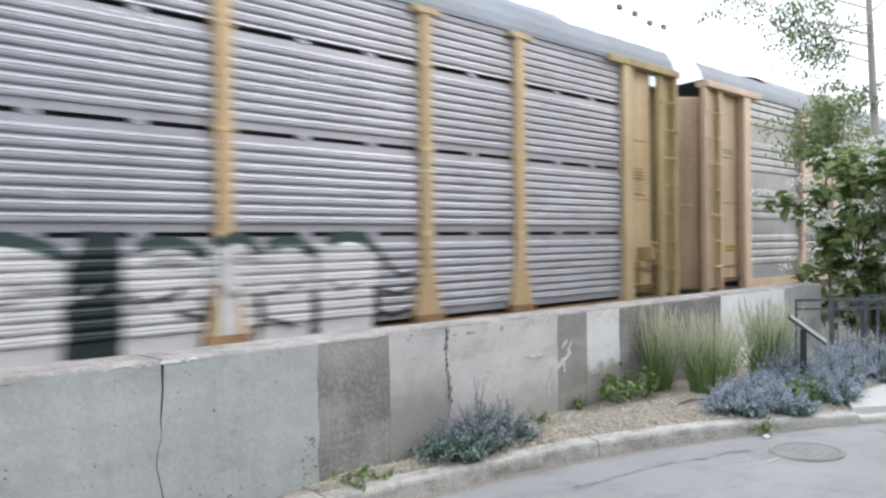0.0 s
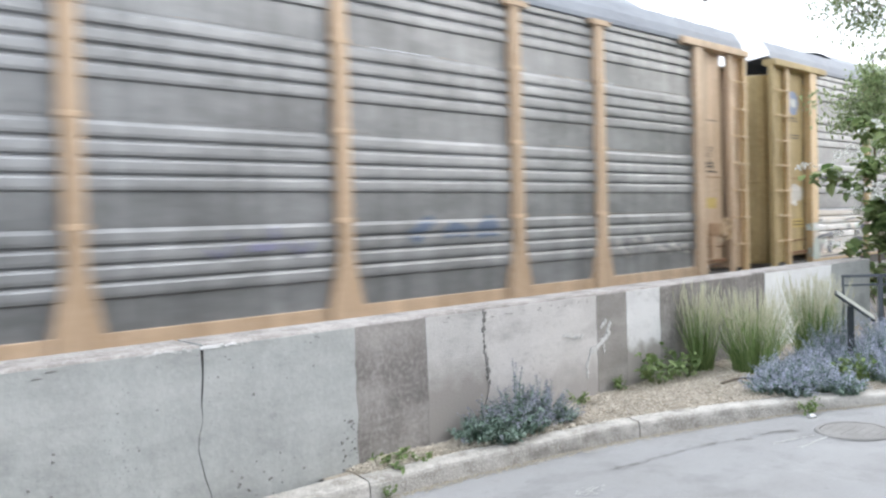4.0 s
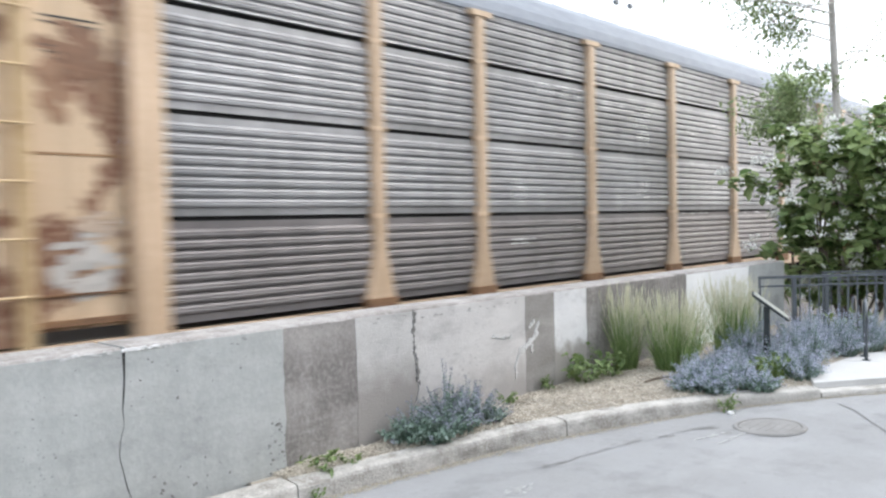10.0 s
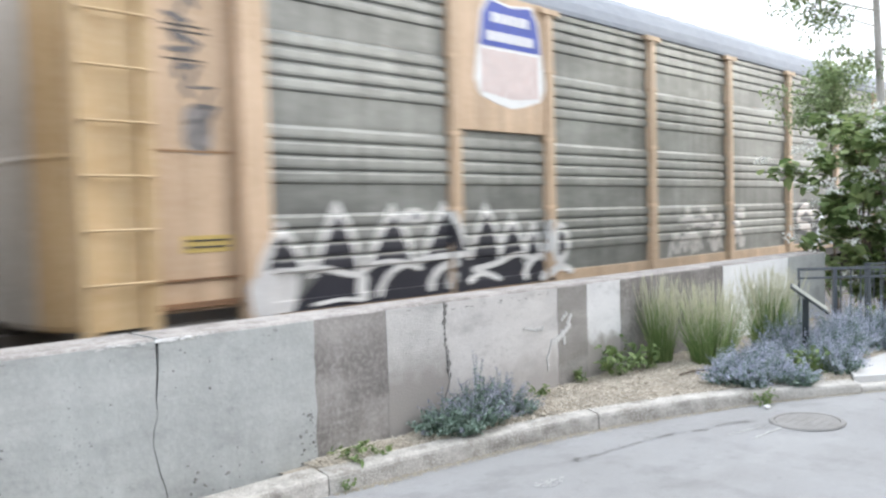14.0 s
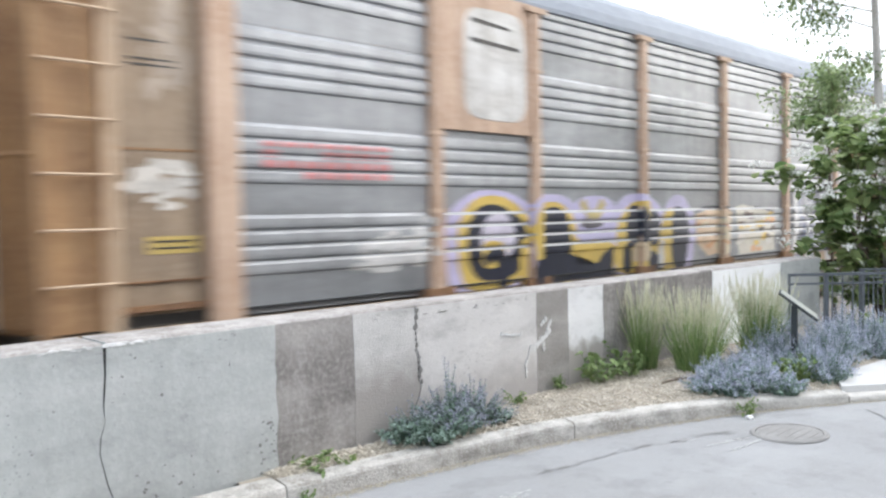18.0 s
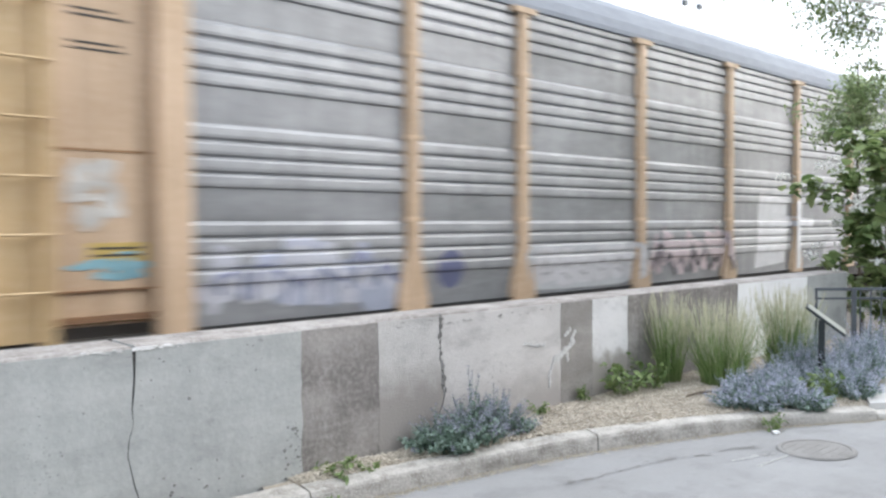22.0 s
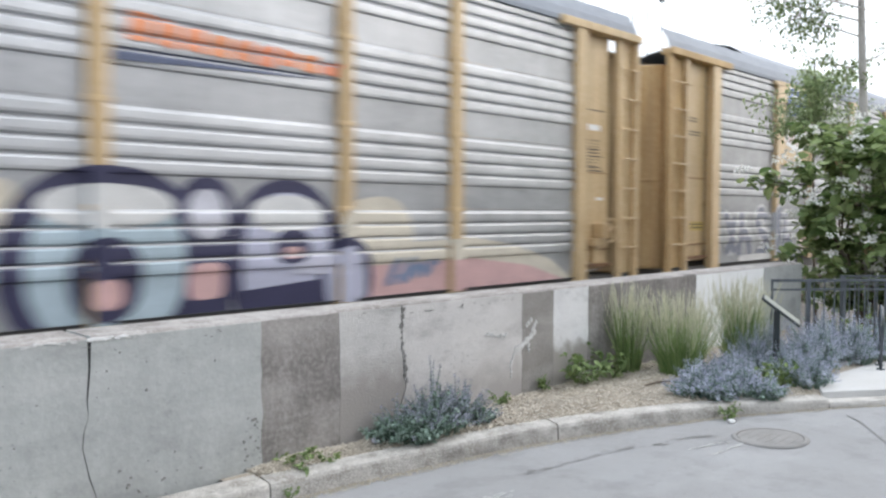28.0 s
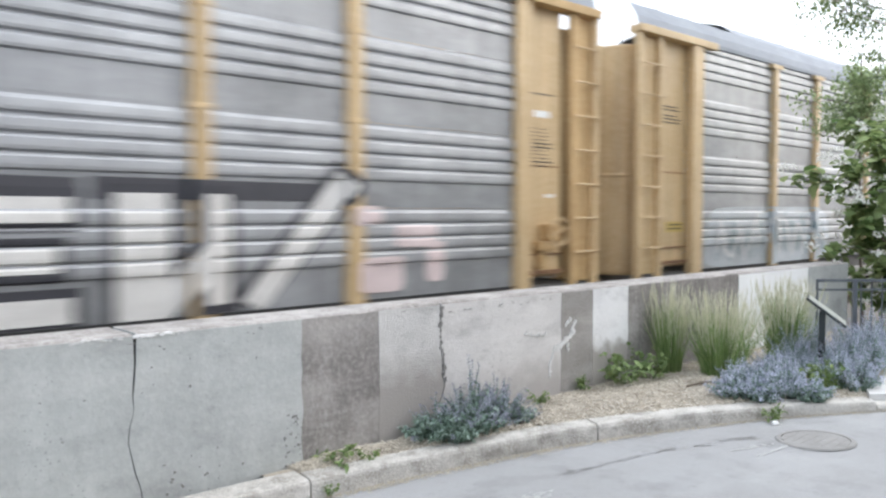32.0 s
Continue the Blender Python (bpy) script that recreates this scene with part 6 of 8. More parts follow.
def car_5():
    root, s = make_car(5, "A", STEEL_MID, SALMON, BROWN, False, False, foot=RUST, emblem="blank", rail=TAN_PALE, ends=GRIMY_TAN)
    s.bars(0.3, 2.1, 2.02, 2.50, (0.56, 0.24, 0.24), 4, 7, 2, 4, 0.75)
    r = random.Random(58)
    for i in range(26):
        u = r.uniform(1.5, 2.9)
        z = r.uniform(0.85, 1.35) + 0.25 * (u - 1.5) * r.random()
        s.put(flat_poly(ring_points(u, z, r.uniform(0.08, 0.28), r.uniform(0.03, 0.10), 14, 2.6, 0.10, i)), [(0.62, 0.60, 0.58), (0.54, 0.53, 0.52), (0.66, 0.65, 0.63)][i % 3], 0.5 + 0.1 * i, "paint_patch")
    s.bare = 0.45
    LIL, YEL, OLIVE = (0.56, 0.51, 0.70), (0.66, 0.47, 0.13), (0.52, 0.42, 0.20)
    INKY = (0.030, 0.032, 0.050)
    blob = lambda u, z, ru, rz, rgb, layer, power=2.4, wob=0.03: s.put(flat_poly(ring_points(u, z, ru, rz, 28, power, wob, int(u * 7 + z * 31))), rgb, layer, "graffiti_letter")
    line = lambda pts, w, rgb, layer: s.put(flat_stroke(smooth(list(pts)), w), rgb, layer, "graffiti_stroke")
    # lilac haze, yellow bodies, black faces: Q, a smiling letter, R and O
    for i, (u, z, ru, rz) in enumerate(((3.9, 1.15, 1.0, 0.78), (5.2, 1.1, 0.75, 0.78), (6.25, 1.25, 0.75, 0.62), (7.5, 1.1, 0.86, 0.80), (8.8, 1.08, 0.62, 0.76))):
        blob(u, z, ru, rz, LIL, 0.35 * i)
    for i, (u, z, ru, rz) in enumerate(((3.9, 1.15, 0.75, 0.70), (5.2, 1.08, 0.56, 0.68), (7.5, 1.05, 0.66, 0.72), (8.62, 1.02, 0.46, 0.64), (6.2, 0.78, 0.66, 0.34))):
        blob(u, z, ru, rz, YEL, 1.8 + 0.3 * (i % 2))
    for i, (u, z, ru, rz) in enumerate(((3.95, 1.16, 0.60, 0.56), (5.22, 1.10, 0.38, 0.58), (7.42, 1.30, 0.30, 0.40), (7.95, 1.28, 0.20, 0.32), (8.84, 1.06, 0.30, 0.62), (7.16, 0.76, 0.12, 0.28), (7.9, 0.66, 0.26, 0.20))):
        blob(u, z, ru, rz, INKY, 3 + 0.2 * i)
    s.put(flat_poly([(4.6, 0.5), (6.72, 0.5), (6.76, 1.0), (6.55, 0.95), (6.3, 0.72), (5.9, 0.70), (5.62, 0.92), (5.2, 0.95), (4.7, 0.86)]), INKY, 4.6, "graffiti_letter")
    line(((5.66, 1.14), (5.95, 0.92), (6.3, 0.90), (6.66, 1.06)), 0.16, YEL, 5)
    blob(6.05, 1.24, 0.34, 0.13, LIL, 5.2)
    line(((5.84, 1.40), (6.1, 1.36), (6.42, 1.40)), 0.09, (0.10, 0.09, 0.10), 5.6)
    line(((5.92, 1.78), (6.02, 1.62), (6.16, 1.48)), 0.16, OLIVE, 5.4)
    line(((6.50, 1.78), (6.36, 1.62), (6.20, 1.48)), 0.16, OLIVE, 5.8)
    blob(7.5, 0.86, 0.20, 0.18, (0.62, 0.50, 0.34), 6, 3)
    blob(8.22, 0.78, 0.09, 0.26, (0.60, 0.58, 0.56), 6, 3)
    for i, u in enumerate((4.52, 6.92, 8.32)):
        blob(u, 0.86, 0.10, 0.34, YEL, 5.4, 3)
    blob(3.95, 1.24, 0.35, 0.36, (0.62, 0.57, 0.66), 6, 2.2)
    blob(3.86, 1.00, 0.24, 0.20, YEL, 6.4, 2.6)
    line(((3.70, 0.9), (3.95, 1.02), (4.10, 0.72), (4.05, 0.50)), 0.20, INKY, 6.8)
    for i, (u0, u1, rgb) in enumerate(((3.2, 3.7, YEL), (3.7, 4.4, INKY), (4.4, 5.5, INKY), (5.5, 5.75, YEL), (5.75, 6.7, INKY), (6.9, 7.15, OLIVE), (7.2, 8.0, INKY), (8.1, 8.5, OLIVE), (8.55, 8.95, INKY), (9.4, 10.4, (0.50, 0.42, 0.34)))):
        s.on_sill(u0, u1, rgb, 0.2 * i)
    # a peach piece and a white-and-yellow one
    PEACH, CREAM, ORNG, GOLD = (0.72, 0.54, 0.38), (0.72, 0.62, 0.46), (0.70, 0.40, 0.22), (0.72, 0.50, 0.10)
    s.put(flat_poly([(9.4, 1.50), (9.9, 1.60), (10.6, 1.60), (10.84, 1.54), (10.74, 0.74), (9.9, 0.66), (9.45, 0.98)]), PEACH, 0.4, "graffiti_letter")
    line(((9.38, 1.54), (9.8, 1.64), (10.4, 1.64), (10.86, 1.58)), 0.045, INKY, 2)
    blob(10.45, 1.05, 0.22, 0.38, CREAM, 1.4, 3)
    r = random.Random(41)
    for i in range(16):
        u, z = r.uniform(9.5, 10.7), r.uniform(0.72, 1.5)
        line(((u - 0.14, z), (u, z + r.uniform(-0.08, 0.08)), (u + 0.15, z + r.uniform(-0.06, 0.06))), r.uniform(0.05, 0.12), (ORNG, CREAM, (0.50, 0.30, 0.20), PEACH)[i % 4], 2 + 0.15 * i)
    s.put(flat_poly([(11.0, 1.62), (11.35, 1.70), (11.6, 1.66), (12.0, 1.62), (12.75, 1.52), (12.85, 0.66), (11.2, 0.62)]), (0.62, 0.58, 0.50), 0.4, "graffiti_letter")
    for i in range(30):
        u, z = 11.1 + 1.6 * (i + r.random()) / 30, r.uniform(0.66, 1.56)
        rgb = (GOLD, (0.70, 0.67, 0.62), GOLD, ORNG, (0.16, 0.12, 0.10))[i % 5] if u > 11.7 else ((0.70, 0.67, 0.62), (0.64, 0.60, 0.55), (0.20, 0.14, 0.12), GOLD)[i % 4]
        line(((u - 0.10, z), (u, z + r.uniform(-0.05, 0.05)), (u + 0.12, z + r.uniform(-0.06, 0.06))), r.uniform(0.06, 0.15), rgb, 1.2 + 0.15 * i)
    line(((11.85, 1.64), (12.2, 1.60), (12.7, 1.52)), 0.04, INKY, 7)
    # the long blue-grey piece: a dark ground, smoky upright bands, a pale upper edge
    s.put(flat_poly([(13.6, 0.5), (23.45, 0.5), (23.45, 1.78), (22.4, 1.74), (21.0, 1.80), (19.4, 1.90), (18.0, 1.80), (17.4, 1.84), (16.6, 1.98), (15.9, 1.96), (14.8, 1.90), (13.62, 1.98)]), (0.10, 0.105, 0.125), 0)
    s.put(flat_poly([(18.2, 1.1), (23.4, 1.1), (23.42, 1.76), (22.4, 1.72), (21.0, 1.78), (19.4, 1.86), (18.4, 1.5)]), (0.045, 0.045, 0.055), 0.6)
    SMOKE = ((0.19, 0.20, 0.27), (0.10, 0.105, 0.14), (0.30, 0.31, 0.36), (0.15, 0.17, 0.26), (0.24, 0.24, 0.27), (0.07, 0.075, 0.10), (0.40, 0.40, 0.42))
    for i in range(46):
        u = 14.05 + 4.1 * (i + r.random()) / 46
        top = lerp_table(u, ((14.0, 1.94), (14.6, 2.0), (15.3, 1.98), (16.2, 1.92), (17.4, 1.80), (18.2, 1.74)))
        z0, z1 = (0.52, r.uniform(0.9, 1.5)) if i % 2 else (r.uniform(0.9, 1.4), top)
        line(((u, z0), (u + r.uniform(-0.12, 0.12), (z0 + z1) / 2), (u + r.uniform(-0.1, 0.1), z1)), r.uniform(0.14, 0.34), SMOKE[i % 7], 1 + 0.12 * i)
    s.put(flat_poly([(13.72, 0.5), (13.98, 0.5), (14.05, 1.96), (13.82, 1.98)]), (0.62, 0.60, 0.60), 7)
    line(((14.07, 1.99), (14.4, 2.04), (14.7, 1.92)), 0.05, INKY, 7.2)
    line(((14.75, 1.88), (15.24, 2.02), (15.76, 1.95)), 0.05, INKY, 7.4)
    line(((14.8, 2.06), (15.5, 2.08), (16.3, 2.00), (17.0, 1.92)), 0.06, (0.62, 0.60, 0.62), 7.6)
    for u, z, ru, rz in ((14.75, 1.62, 0.12, 0.16), (15.46, 1.46, 0.13, 0.20), (16.2, 1.66, 0.34, 0.16), (16.3, 1.4, 0.12, 0.16), (17.25, 1.6, 0.20, 0.22), (17.2, 1.38, 0.16, 0.12), (14.55, 1.1, 0.10, 0.5)):
        blob(u, z, ru, rz, (0.44, 0.44, 0.47), 7.4, 2.4, 0.06)
    # black-and-white scrawl over blue towards the car's end
    BLUE, WB = (0.15, 0.24, 0.42), (0.70, 0.70, 0.70)
    for i in range(24):
        u = 17.9 + 5.4 * (i + r.random()) / 24
        blob(u, r.uniform(0.58, 1.0), r.uniform(0.18, 0.42), r.uniform(0.10, 0.22), BLUE if i % 3 else (0.24, 0.32, 0.46), 6 + 0.1 * i, 2.4, 0.07)
    for i in range(64):
        u, z = 18.0 + 5.4 * (i + r.random()) / 64, r.uniform(0.62, 1.74)
        rgb = (INKY, (0.42, 0.41, 0.42), INKY, (0.16, 0.13, 0.13), (0.05, 0.05, 0.06))[i % 5]
        line(((u - 0.20, z + r.uniform(-0.1, 0.1)), (u - 0.06, z + r.uniform(-0.16, 0.2)), (u + 0.12, z + r.uniform(-0.12, 0.12)), (u + 0.2, z + r.uniform(-0.2, 0.1))), r.uniform(0.06, 0.13), rgb, 8 + 0.06 * i)
    for i, (lines, w) in enumerate((([[(18.10, 0.56), (18.28, 0.74), (18.62, 0.66), (18.92, 1.0), (19.0, 1.36)]], 0.17), ([[(18.75, 0.56), (18.95, 0.86), (19.25, 1.0)]], 0.13), ([[(20.62, 0.98), (20.75, 1.28), (21.05, 1.34), (21.2, 1.12), (21.0, 0.98)]], 0.32), ([[(21.86, 1.24), (21.55, 1.26), (21.55, 1.08), (21.84, 1.0), (21.80, 0.84), (21.46, 0.84)]], 0.19), ([[(22.24, 1.5), (22.28, 1.2), (22.22, 0.96)]], 0.26), ([[(22.66, 0.98), (22.64, 1.26), (22.95, 1.32), (23.24, 1.2), (23.26, 0.98)]], 0.34))):
        s.tube_letter(lines, WB, (0.06, 0.065, 0.08), w, 0.05, 13)
    for i in range(7):
        u = 20.6 + 0.38 * i
        line(((u, 1.50), (u + 0.12, 1.70), (u + 0.24, 1.56), (u + 0.30, 1.72)), 0.065, (0.52, 0.51, 0.52), 12 + 0.2 * i)
    for i, (u0, u1, rgb) in enumerate(((13.75, 14.0, (0.56, 0.54, 0.54)), (14.0, 14.35, (0.2, 0.2, 0.27)), (14.7, 15.0, (0.2, 0.2, 0.24)), (15.7, 16.0, (0.5, 0.49, 0.48)), (17.0, 17.7, (0.40, 0.16, 0.08)), (18.1, 19.3, (0.10, 0.11, 0.14)), (19.5, 20.3, BLUE), (20.6, 22.9, (0.20, 0.24, 0.32)))):
        s.on_sill(u0, u1, rgb, 0.2 * i)
    s.smudge(-0.75, 1.96, 0.34, 0.26, (0.66, 0.62, 0.56), 14, 51)
    s.smudge(-0.72, 3.4, 0.26, 0.6, (0.46, 0.37, 0.29), 10, 52)
    r = random.Random(6)
    for i in range(6):
        s.panel(flat_poly(ring_points(r.uniform(23.9, 24.4), r.uniform(0.75, 1.7), r.uniform(0.06, 0.16), r.uniform(0.06, 0.2), 16, 2, 0.08, i)), (0.27, 0.15, 0.09), 0.3 * i, "rust_blotch")
    return root


def car_6():
    root, s = make_car(6, "A", STEEL_MID, TAN_PALE, TAN, True, False, rail=TAN, ends=TAN_PALE)
    r = random.Random(17)
    for i in range(22):
        u, z = r.uniform(0.25, 2.5), r.uniform(0.64, 1.28)
        s.put(flat_poly(ring_points(u, z, r.uniform(0.10, 0.34), r.uniform(0.08, 0.24), 18, 2.6, 0.09, i)), [(0.50, 0.52, 0.61), (0.44, 0.47, 0.58), (0.56, 0.57, 0.63), (0.40, 0.43, 0.52)][i % 4], 0.2 + 0.1 * i, "paint_patch")
    s.scribble(0.2, 2.6, 0.62, 1.4, (0.60, 0.61, 0.66), 6, 0.13, 4, 3)
    s.scribble(0.2, 2.6, 0.65, 1.3, (0.28, 0.30, 0.42), 6, 0.07, 2)
    s.put(flat_poly(ring_points(3.45, 0.98, 0.22, 0.26, 18)), (0.13, 0.14, 0.24), 1)
    s.bubbles(5.1, 7.7, 0.62, 1.18, 6, [(0.60, 0.59, 0.60)], (0.52, 0.51, 0.52), (0.40, 0.39, 0.40), seed=2, rim=0.03, power=3)
    s.put(flat_poly(ring_points(6.2, 0.92, 1.35, 0.36, 30, 5, 0.03, 8)), (0.50, 0.51, 0.52), 0.2, "paint_patch")
    s.scribble(7.95, 10.6, 0.62, 1.50, (0.64, 0.54, 0.56), 8, 0.19, 3)
    s.scribble(7.95, 10.6, 0.62, 1.2, (0.08, 0.07, 0.08), 7, 0.08, 5, 8)
    s.put(flat_poly([(11.6, 0.62), (12.9, 0.70), (13.0, 2.05), (11.75, 2.20)]), (0.66, 0.67, 0.69), 1)
    s.put(flat_poly([(12.9, 1.50), (14.2, 1.46), (14.25, 1.64), (12.9, 1.72)]), (0.68, 0.68, 0.71), 2)
    s.put(flat_poly([(13.24, 0.55), (13.42, 0.55), (13.42, 2.05), (13.24, 2.05)]), (0.76, 0.76, 0.77), 3)
    s.bubbles(14.8, 18.6, 0.60, 1.20, 4, [(0.52, 0.51, 0.53), (0.56, 0.55, 0.57)], None, (0.46, 0.45, 0.47), seed=31, power=3)
    r = random.Random(66)
    for i in range(26):
        u = 18.3 + 4.8 * i / 26
        s.put(flat_stroke(smooth([(u, r.uniform(0.58, 0.8)), (u + r.uniform(-0.1, 0.15), 1.05), (u + r.uniform(-0.12, 0.2), r.uniform(1.25, 1.66))]), r.uniform(0.07, 0.16)), [(0.50, 0.55, 0.57), (0.42, 0.50, 0.53), (0.56, 0.58, 0.60)][i % 3], 1 + 0.15 * i, "graffiti_stroke")
    for i in range(7):
        u = 18.6 + 0.62 * i
        s.put(flat_stroke(smooth([(u, 1.2), (u + 0.2, 1.3), (u + 0.4, 1.15)]), 0.08), (0.26, 0.30, 0.33), 6 + 0.2 * i, "graffiti_stroke")
    s.smudge(-0.84, 1.92, 0.26, 0.40, (0.62, 0.60, 0.56), 14, 61)
    s.smudge(-0.70, 1.18, 0.30, 0.18, (0.26, 0.46, 0.52), 12, 62, "paint_patch")
    return root


def car_7():
    root, s = make_car(7, "A", STEEL_BRIGHT, TAN, TAN, False, False, rail=TAN)
    CREAM, PINK, TEAL, LIL, NAVY = (0.66, 0.61, 0.51), (0.64, 0.42, 0.41), (0.22, 0.46, 0.56), (0.50, 0.51, 0.63), (0.05, 0.05, 0.10)
    GLASS = (0.46, 0.57, 0.63)
    s.put(flat_poly([(-0.3, 0.5), (3.0, 0.5), (2.9, 1.1), (1.5, 1.20), (0.8, 1.28), (0.3, 1.10), (-0.05, 0.75)]), CREAM, 0)
    s.put(flat_poly([(0.7, 0.5), (2.9, 0.5), (2.95, 0.8), (1.9, 0.76), (0.95, 0.80)]), PINK, 1)
    s.scribble(1.3, 2.3, 0.6, 1.5, (0.14, 0.15, 0.28), 3, 0.10, 3)
    tops = ((2.66, 1.02), (2.72, 1.20), (3.1, 1.40), (3.49, 1.63), (3.7, 1.82), (3.95, 1.96), (4.2, 1.84), (4.35, 1.63), (4.6, 1.86), (4.95, 2.06), (5.4, 1.84), (5.83, 1.70), (6.1, 1.50), (6.38, 1.81), (6.6, 1.55), (6.9, 1.45), (7.2, 1.66), (7.55, 1.82), (7.62, 1.5), (8.05, 1.33), (7.98, 1.0))
    s.put(skyline([(u, z + 0.07) for u, z in tops]), (0.10, 0.12, 0.17), 1, "graffiti_letter")
    s.put(skyline(tops), TEAL, 2, "graffiti_letter")
    for i, pts in enumerate((((3.05, 1.32), (3.45, 1.50), (3.9, 1.80)), ((3.5, 1.40), (4.1, 1.50), (4.4, 1.46)), ((4.5, 1.62), (4.9, 1.88), (5.5, 1.66)), ((6.15, 1.36), (6.35, 1.60)), ((7.05, 1.40), (7.48, 1.66)))):
        s.put(flat_stroke(smooth(list(pts)), 0.20), (0.54, 0.60, 0.69), 3 + 0.4 * i, "graffiti_stroke")
    for i, pts in enumerate((((4.35, 1.66), (4.30, 1.45), (4.45, 1.25)), ((6.0, 1.62), (5.95, 1.2), (6.15, 1.0), (6.45, 1.02)), ((6.55, 1.5), (6.5, 1.15), (6.75, 1.05)), ((7.1, 1.40), (7.0, 1.1), (7.2, 0.8)), ((3.56, 1.10), (3.8, 1.16), (4.05, 1.10)), ((4.5, 1.12), (4.7, 1.16), (4.72, 1.0)), ((7.6, 1.5), (7.7, 1.1), (7.9, 0.7)))):
        s.put(flat_stroke(smooth(list(pts)), 0.08), NAVY, 5 + 0.4 * i, "graffiti_stroke")
    s.put(flat_poly(ring_points(3.72, 0.92, 0.10, 0.14, 14, 3)), PINK, 8, "graffiti_letter")
    s.put(flat_poly(ring_points(2.62, 0.75, 0.36, 0.22, 20, 2.2)), (0.42, 0.50, 0.57), 8, "graffiti_letter")
    s.put(flat_poly(ring_points(2.36, 1.42, 0.48, 0.30, 26, 2.6, 0.03)), (0.68, 0.65, 0.60), 3, "graffiti_letter")
    s.put(flat_poly(ring_points(2.42, 0.90, 0.42, 0.26, 20, 3, 0.05)), PINK, 4, "graffiti_letter")
    s.put(flat_poly(ring_points(8.4, 1.05, 0.5, 0.45, 20, 3, 0.06)), (0.60, 0.50, 0.50), 0.3, "graffiti_letter")
    s.put(flat_stroke([(8.1, 1.5), (8.5, 1.62), (8.4, 1.2), (8.8, 1.0)], 0.10), (0.14, 0.13, 0.17), 2.4, "graffiti_stroke")
    s.put(flat_poly([(8.8, 0.5), (10.6, 0.5), (10.6, 1.25), (9.4, 1.4)]), CREAM, 0.6)
    s.put(flat_poly(ring_points(9.4, 0.75, 0.5, 0.2, 18, 2, 0.05)), PINK, 2)

    def ring_letter(u, ru, top, fill, pupil, pz, wide=0.30, tall=0.30, band=0.20):
        # a round letter that runs on below the sheet's foot
        z = (top + 0.10) / 2
        rz = top - z
        s.put(flat_poly(ring_points(u, z, ru, rz, 40, 2.3)), NAVY, 2, "graffiti_letter")
        s.put(flat_poly(ring_points(u, z - 0.03, ru - band, rz - band * 0.8, 40, 2.3)), fill, 3, "graffiti_letter")
        s.put(flat_poly(ring_points(u, top - 0.40, ru - band - 0.10, 0.22, 30, 2.2)), (0.68, 0.68, 0.67), 4, "graffiti_letter")
        s.put(flat_poly(ring_points(u + pupil, pz, wide, tall, 26, 2.4)), NAVY, 5, "graffiti_letter")
        s.put(flat_poly(ring_points(u + pupil, pz - tall * 0.35, wide * 0.5, tall * 0.36, 16, 3)), PINK, 6, "graffiti_letter")

    s.put(flat_poly([(9.9, 1.2), (11.2, 2.0), (13.2, 1.5), (13.2, 0.6), (10.0, 0.6)]), CREAM, 0)
    ring_letter(12.05, 1.12, 2.10, GLASS, 0.27, 0.93, 0.39, 0.43, 0.24)
    # two teal letters with a pale pink gap
    s.put(flat_poly([(12.95, 0.5), (14.2, 0.5), (14.2, 1.62), (13.75, 1.55), (13.3, 1.5), (12.9, 1.65)]), (0.30, 0.47, 0.54), 3, "graffiti_letter")
    s.put(flat_poly([(13.2, 0.5), (13.7, 0.5), (13.66, 1.95), (13.4, 2.0)]), TEAL, 4, "graffiti_letter")
    s.put(flat_poly(ring_points(13.53, 2.02, 0.14, 0.08, 16)), NAVY, 5)
    s.put(flat_stroke([(12.7, 1.75), (13.15, 1.56), (13.35, 1.54)], 0.10), NAVY, 6, "graffiti_stroke")
    s.put(flat_stroke([(13.68, 1.54), (14.0, 1.60), (14.25, 1.68)], 0.10), NAVY, 6, "graffiti_stroke")
    s.put(flat_stroke([(13.3, 1.24), (13.9, 1.18), (14.2, 1.2)], 0.06), NAVY, 6, "graffiti_stroke")
    s.put(flat_poly(ring_points(13.95, 1.02, 0.26, 0.34, 16, 3)), (0.58, 0.46, 0.45), 5)
    s.put(flat_stroke([(13.7, 0.85), (13.95, 0.8), (14.2, 0.88)], 0.10), (0.20, 0.30, 0.36), 6, "graffiti_stroke")
    s.put(flat_poly([(14.22, 0.5), (14.32, 0.5), (14.32, 1.82), (14.22, 1.78)]), NAVY, 5)
    s.put(flat_poly([(14.32, 0.5), (15.22, 0.5), (15.26, 1.2), (15.16, 1.72), (14.95, 1.86), (14.32, 1.86)]), TEAL, 4, "graffiti_letter")
    s.put(flat_poly(ring_points(14.88, 1.38, 0.10, 0.16, 16, 3)), NAVY, 5, "graffiti_letter")
    s.put(flat_poly(ring_points(14.84, 1.18, 0.07, 0.05, 16, 3)), PINK, 5, "graffiti_letter")
    s.put(flat_poly(ring_points(15.25, 1.66, 0.26, 0.24, 20, 2, 0.05)), CREAM, 0.6)
    ring_letter(16.26, 0.98, 2.06, (0.43, 0.53, 0.59), -0.04, 0.94, 0.34, 0.42, 0.24)
    s.put(flat_poly(ring_points(17.24, 1.62, 0.32, 0.36, 24, 2.3)), NAVY, 4)
    s.put(flat_poly(ring_points(17.24, 1.58, 0.21, 0.27, 24, 2.3)), (0.60, 0.60, 0.66), 5)
    s.put(flat_poly([(17.0, 0.5), (17.5, 0.5), (17.5, 1.34), (17.0, 1.30)]), NAVY, 4.5)
    s.put(flat_poly(ring_points(17.22, 0.86, 0.20, 0.20, 16, 4)), PINK, 6)
    ring_letter(18.2, 0.72, 1.98, LIL, 0.05, 1.20, 0.23, 0.20, 0.15)
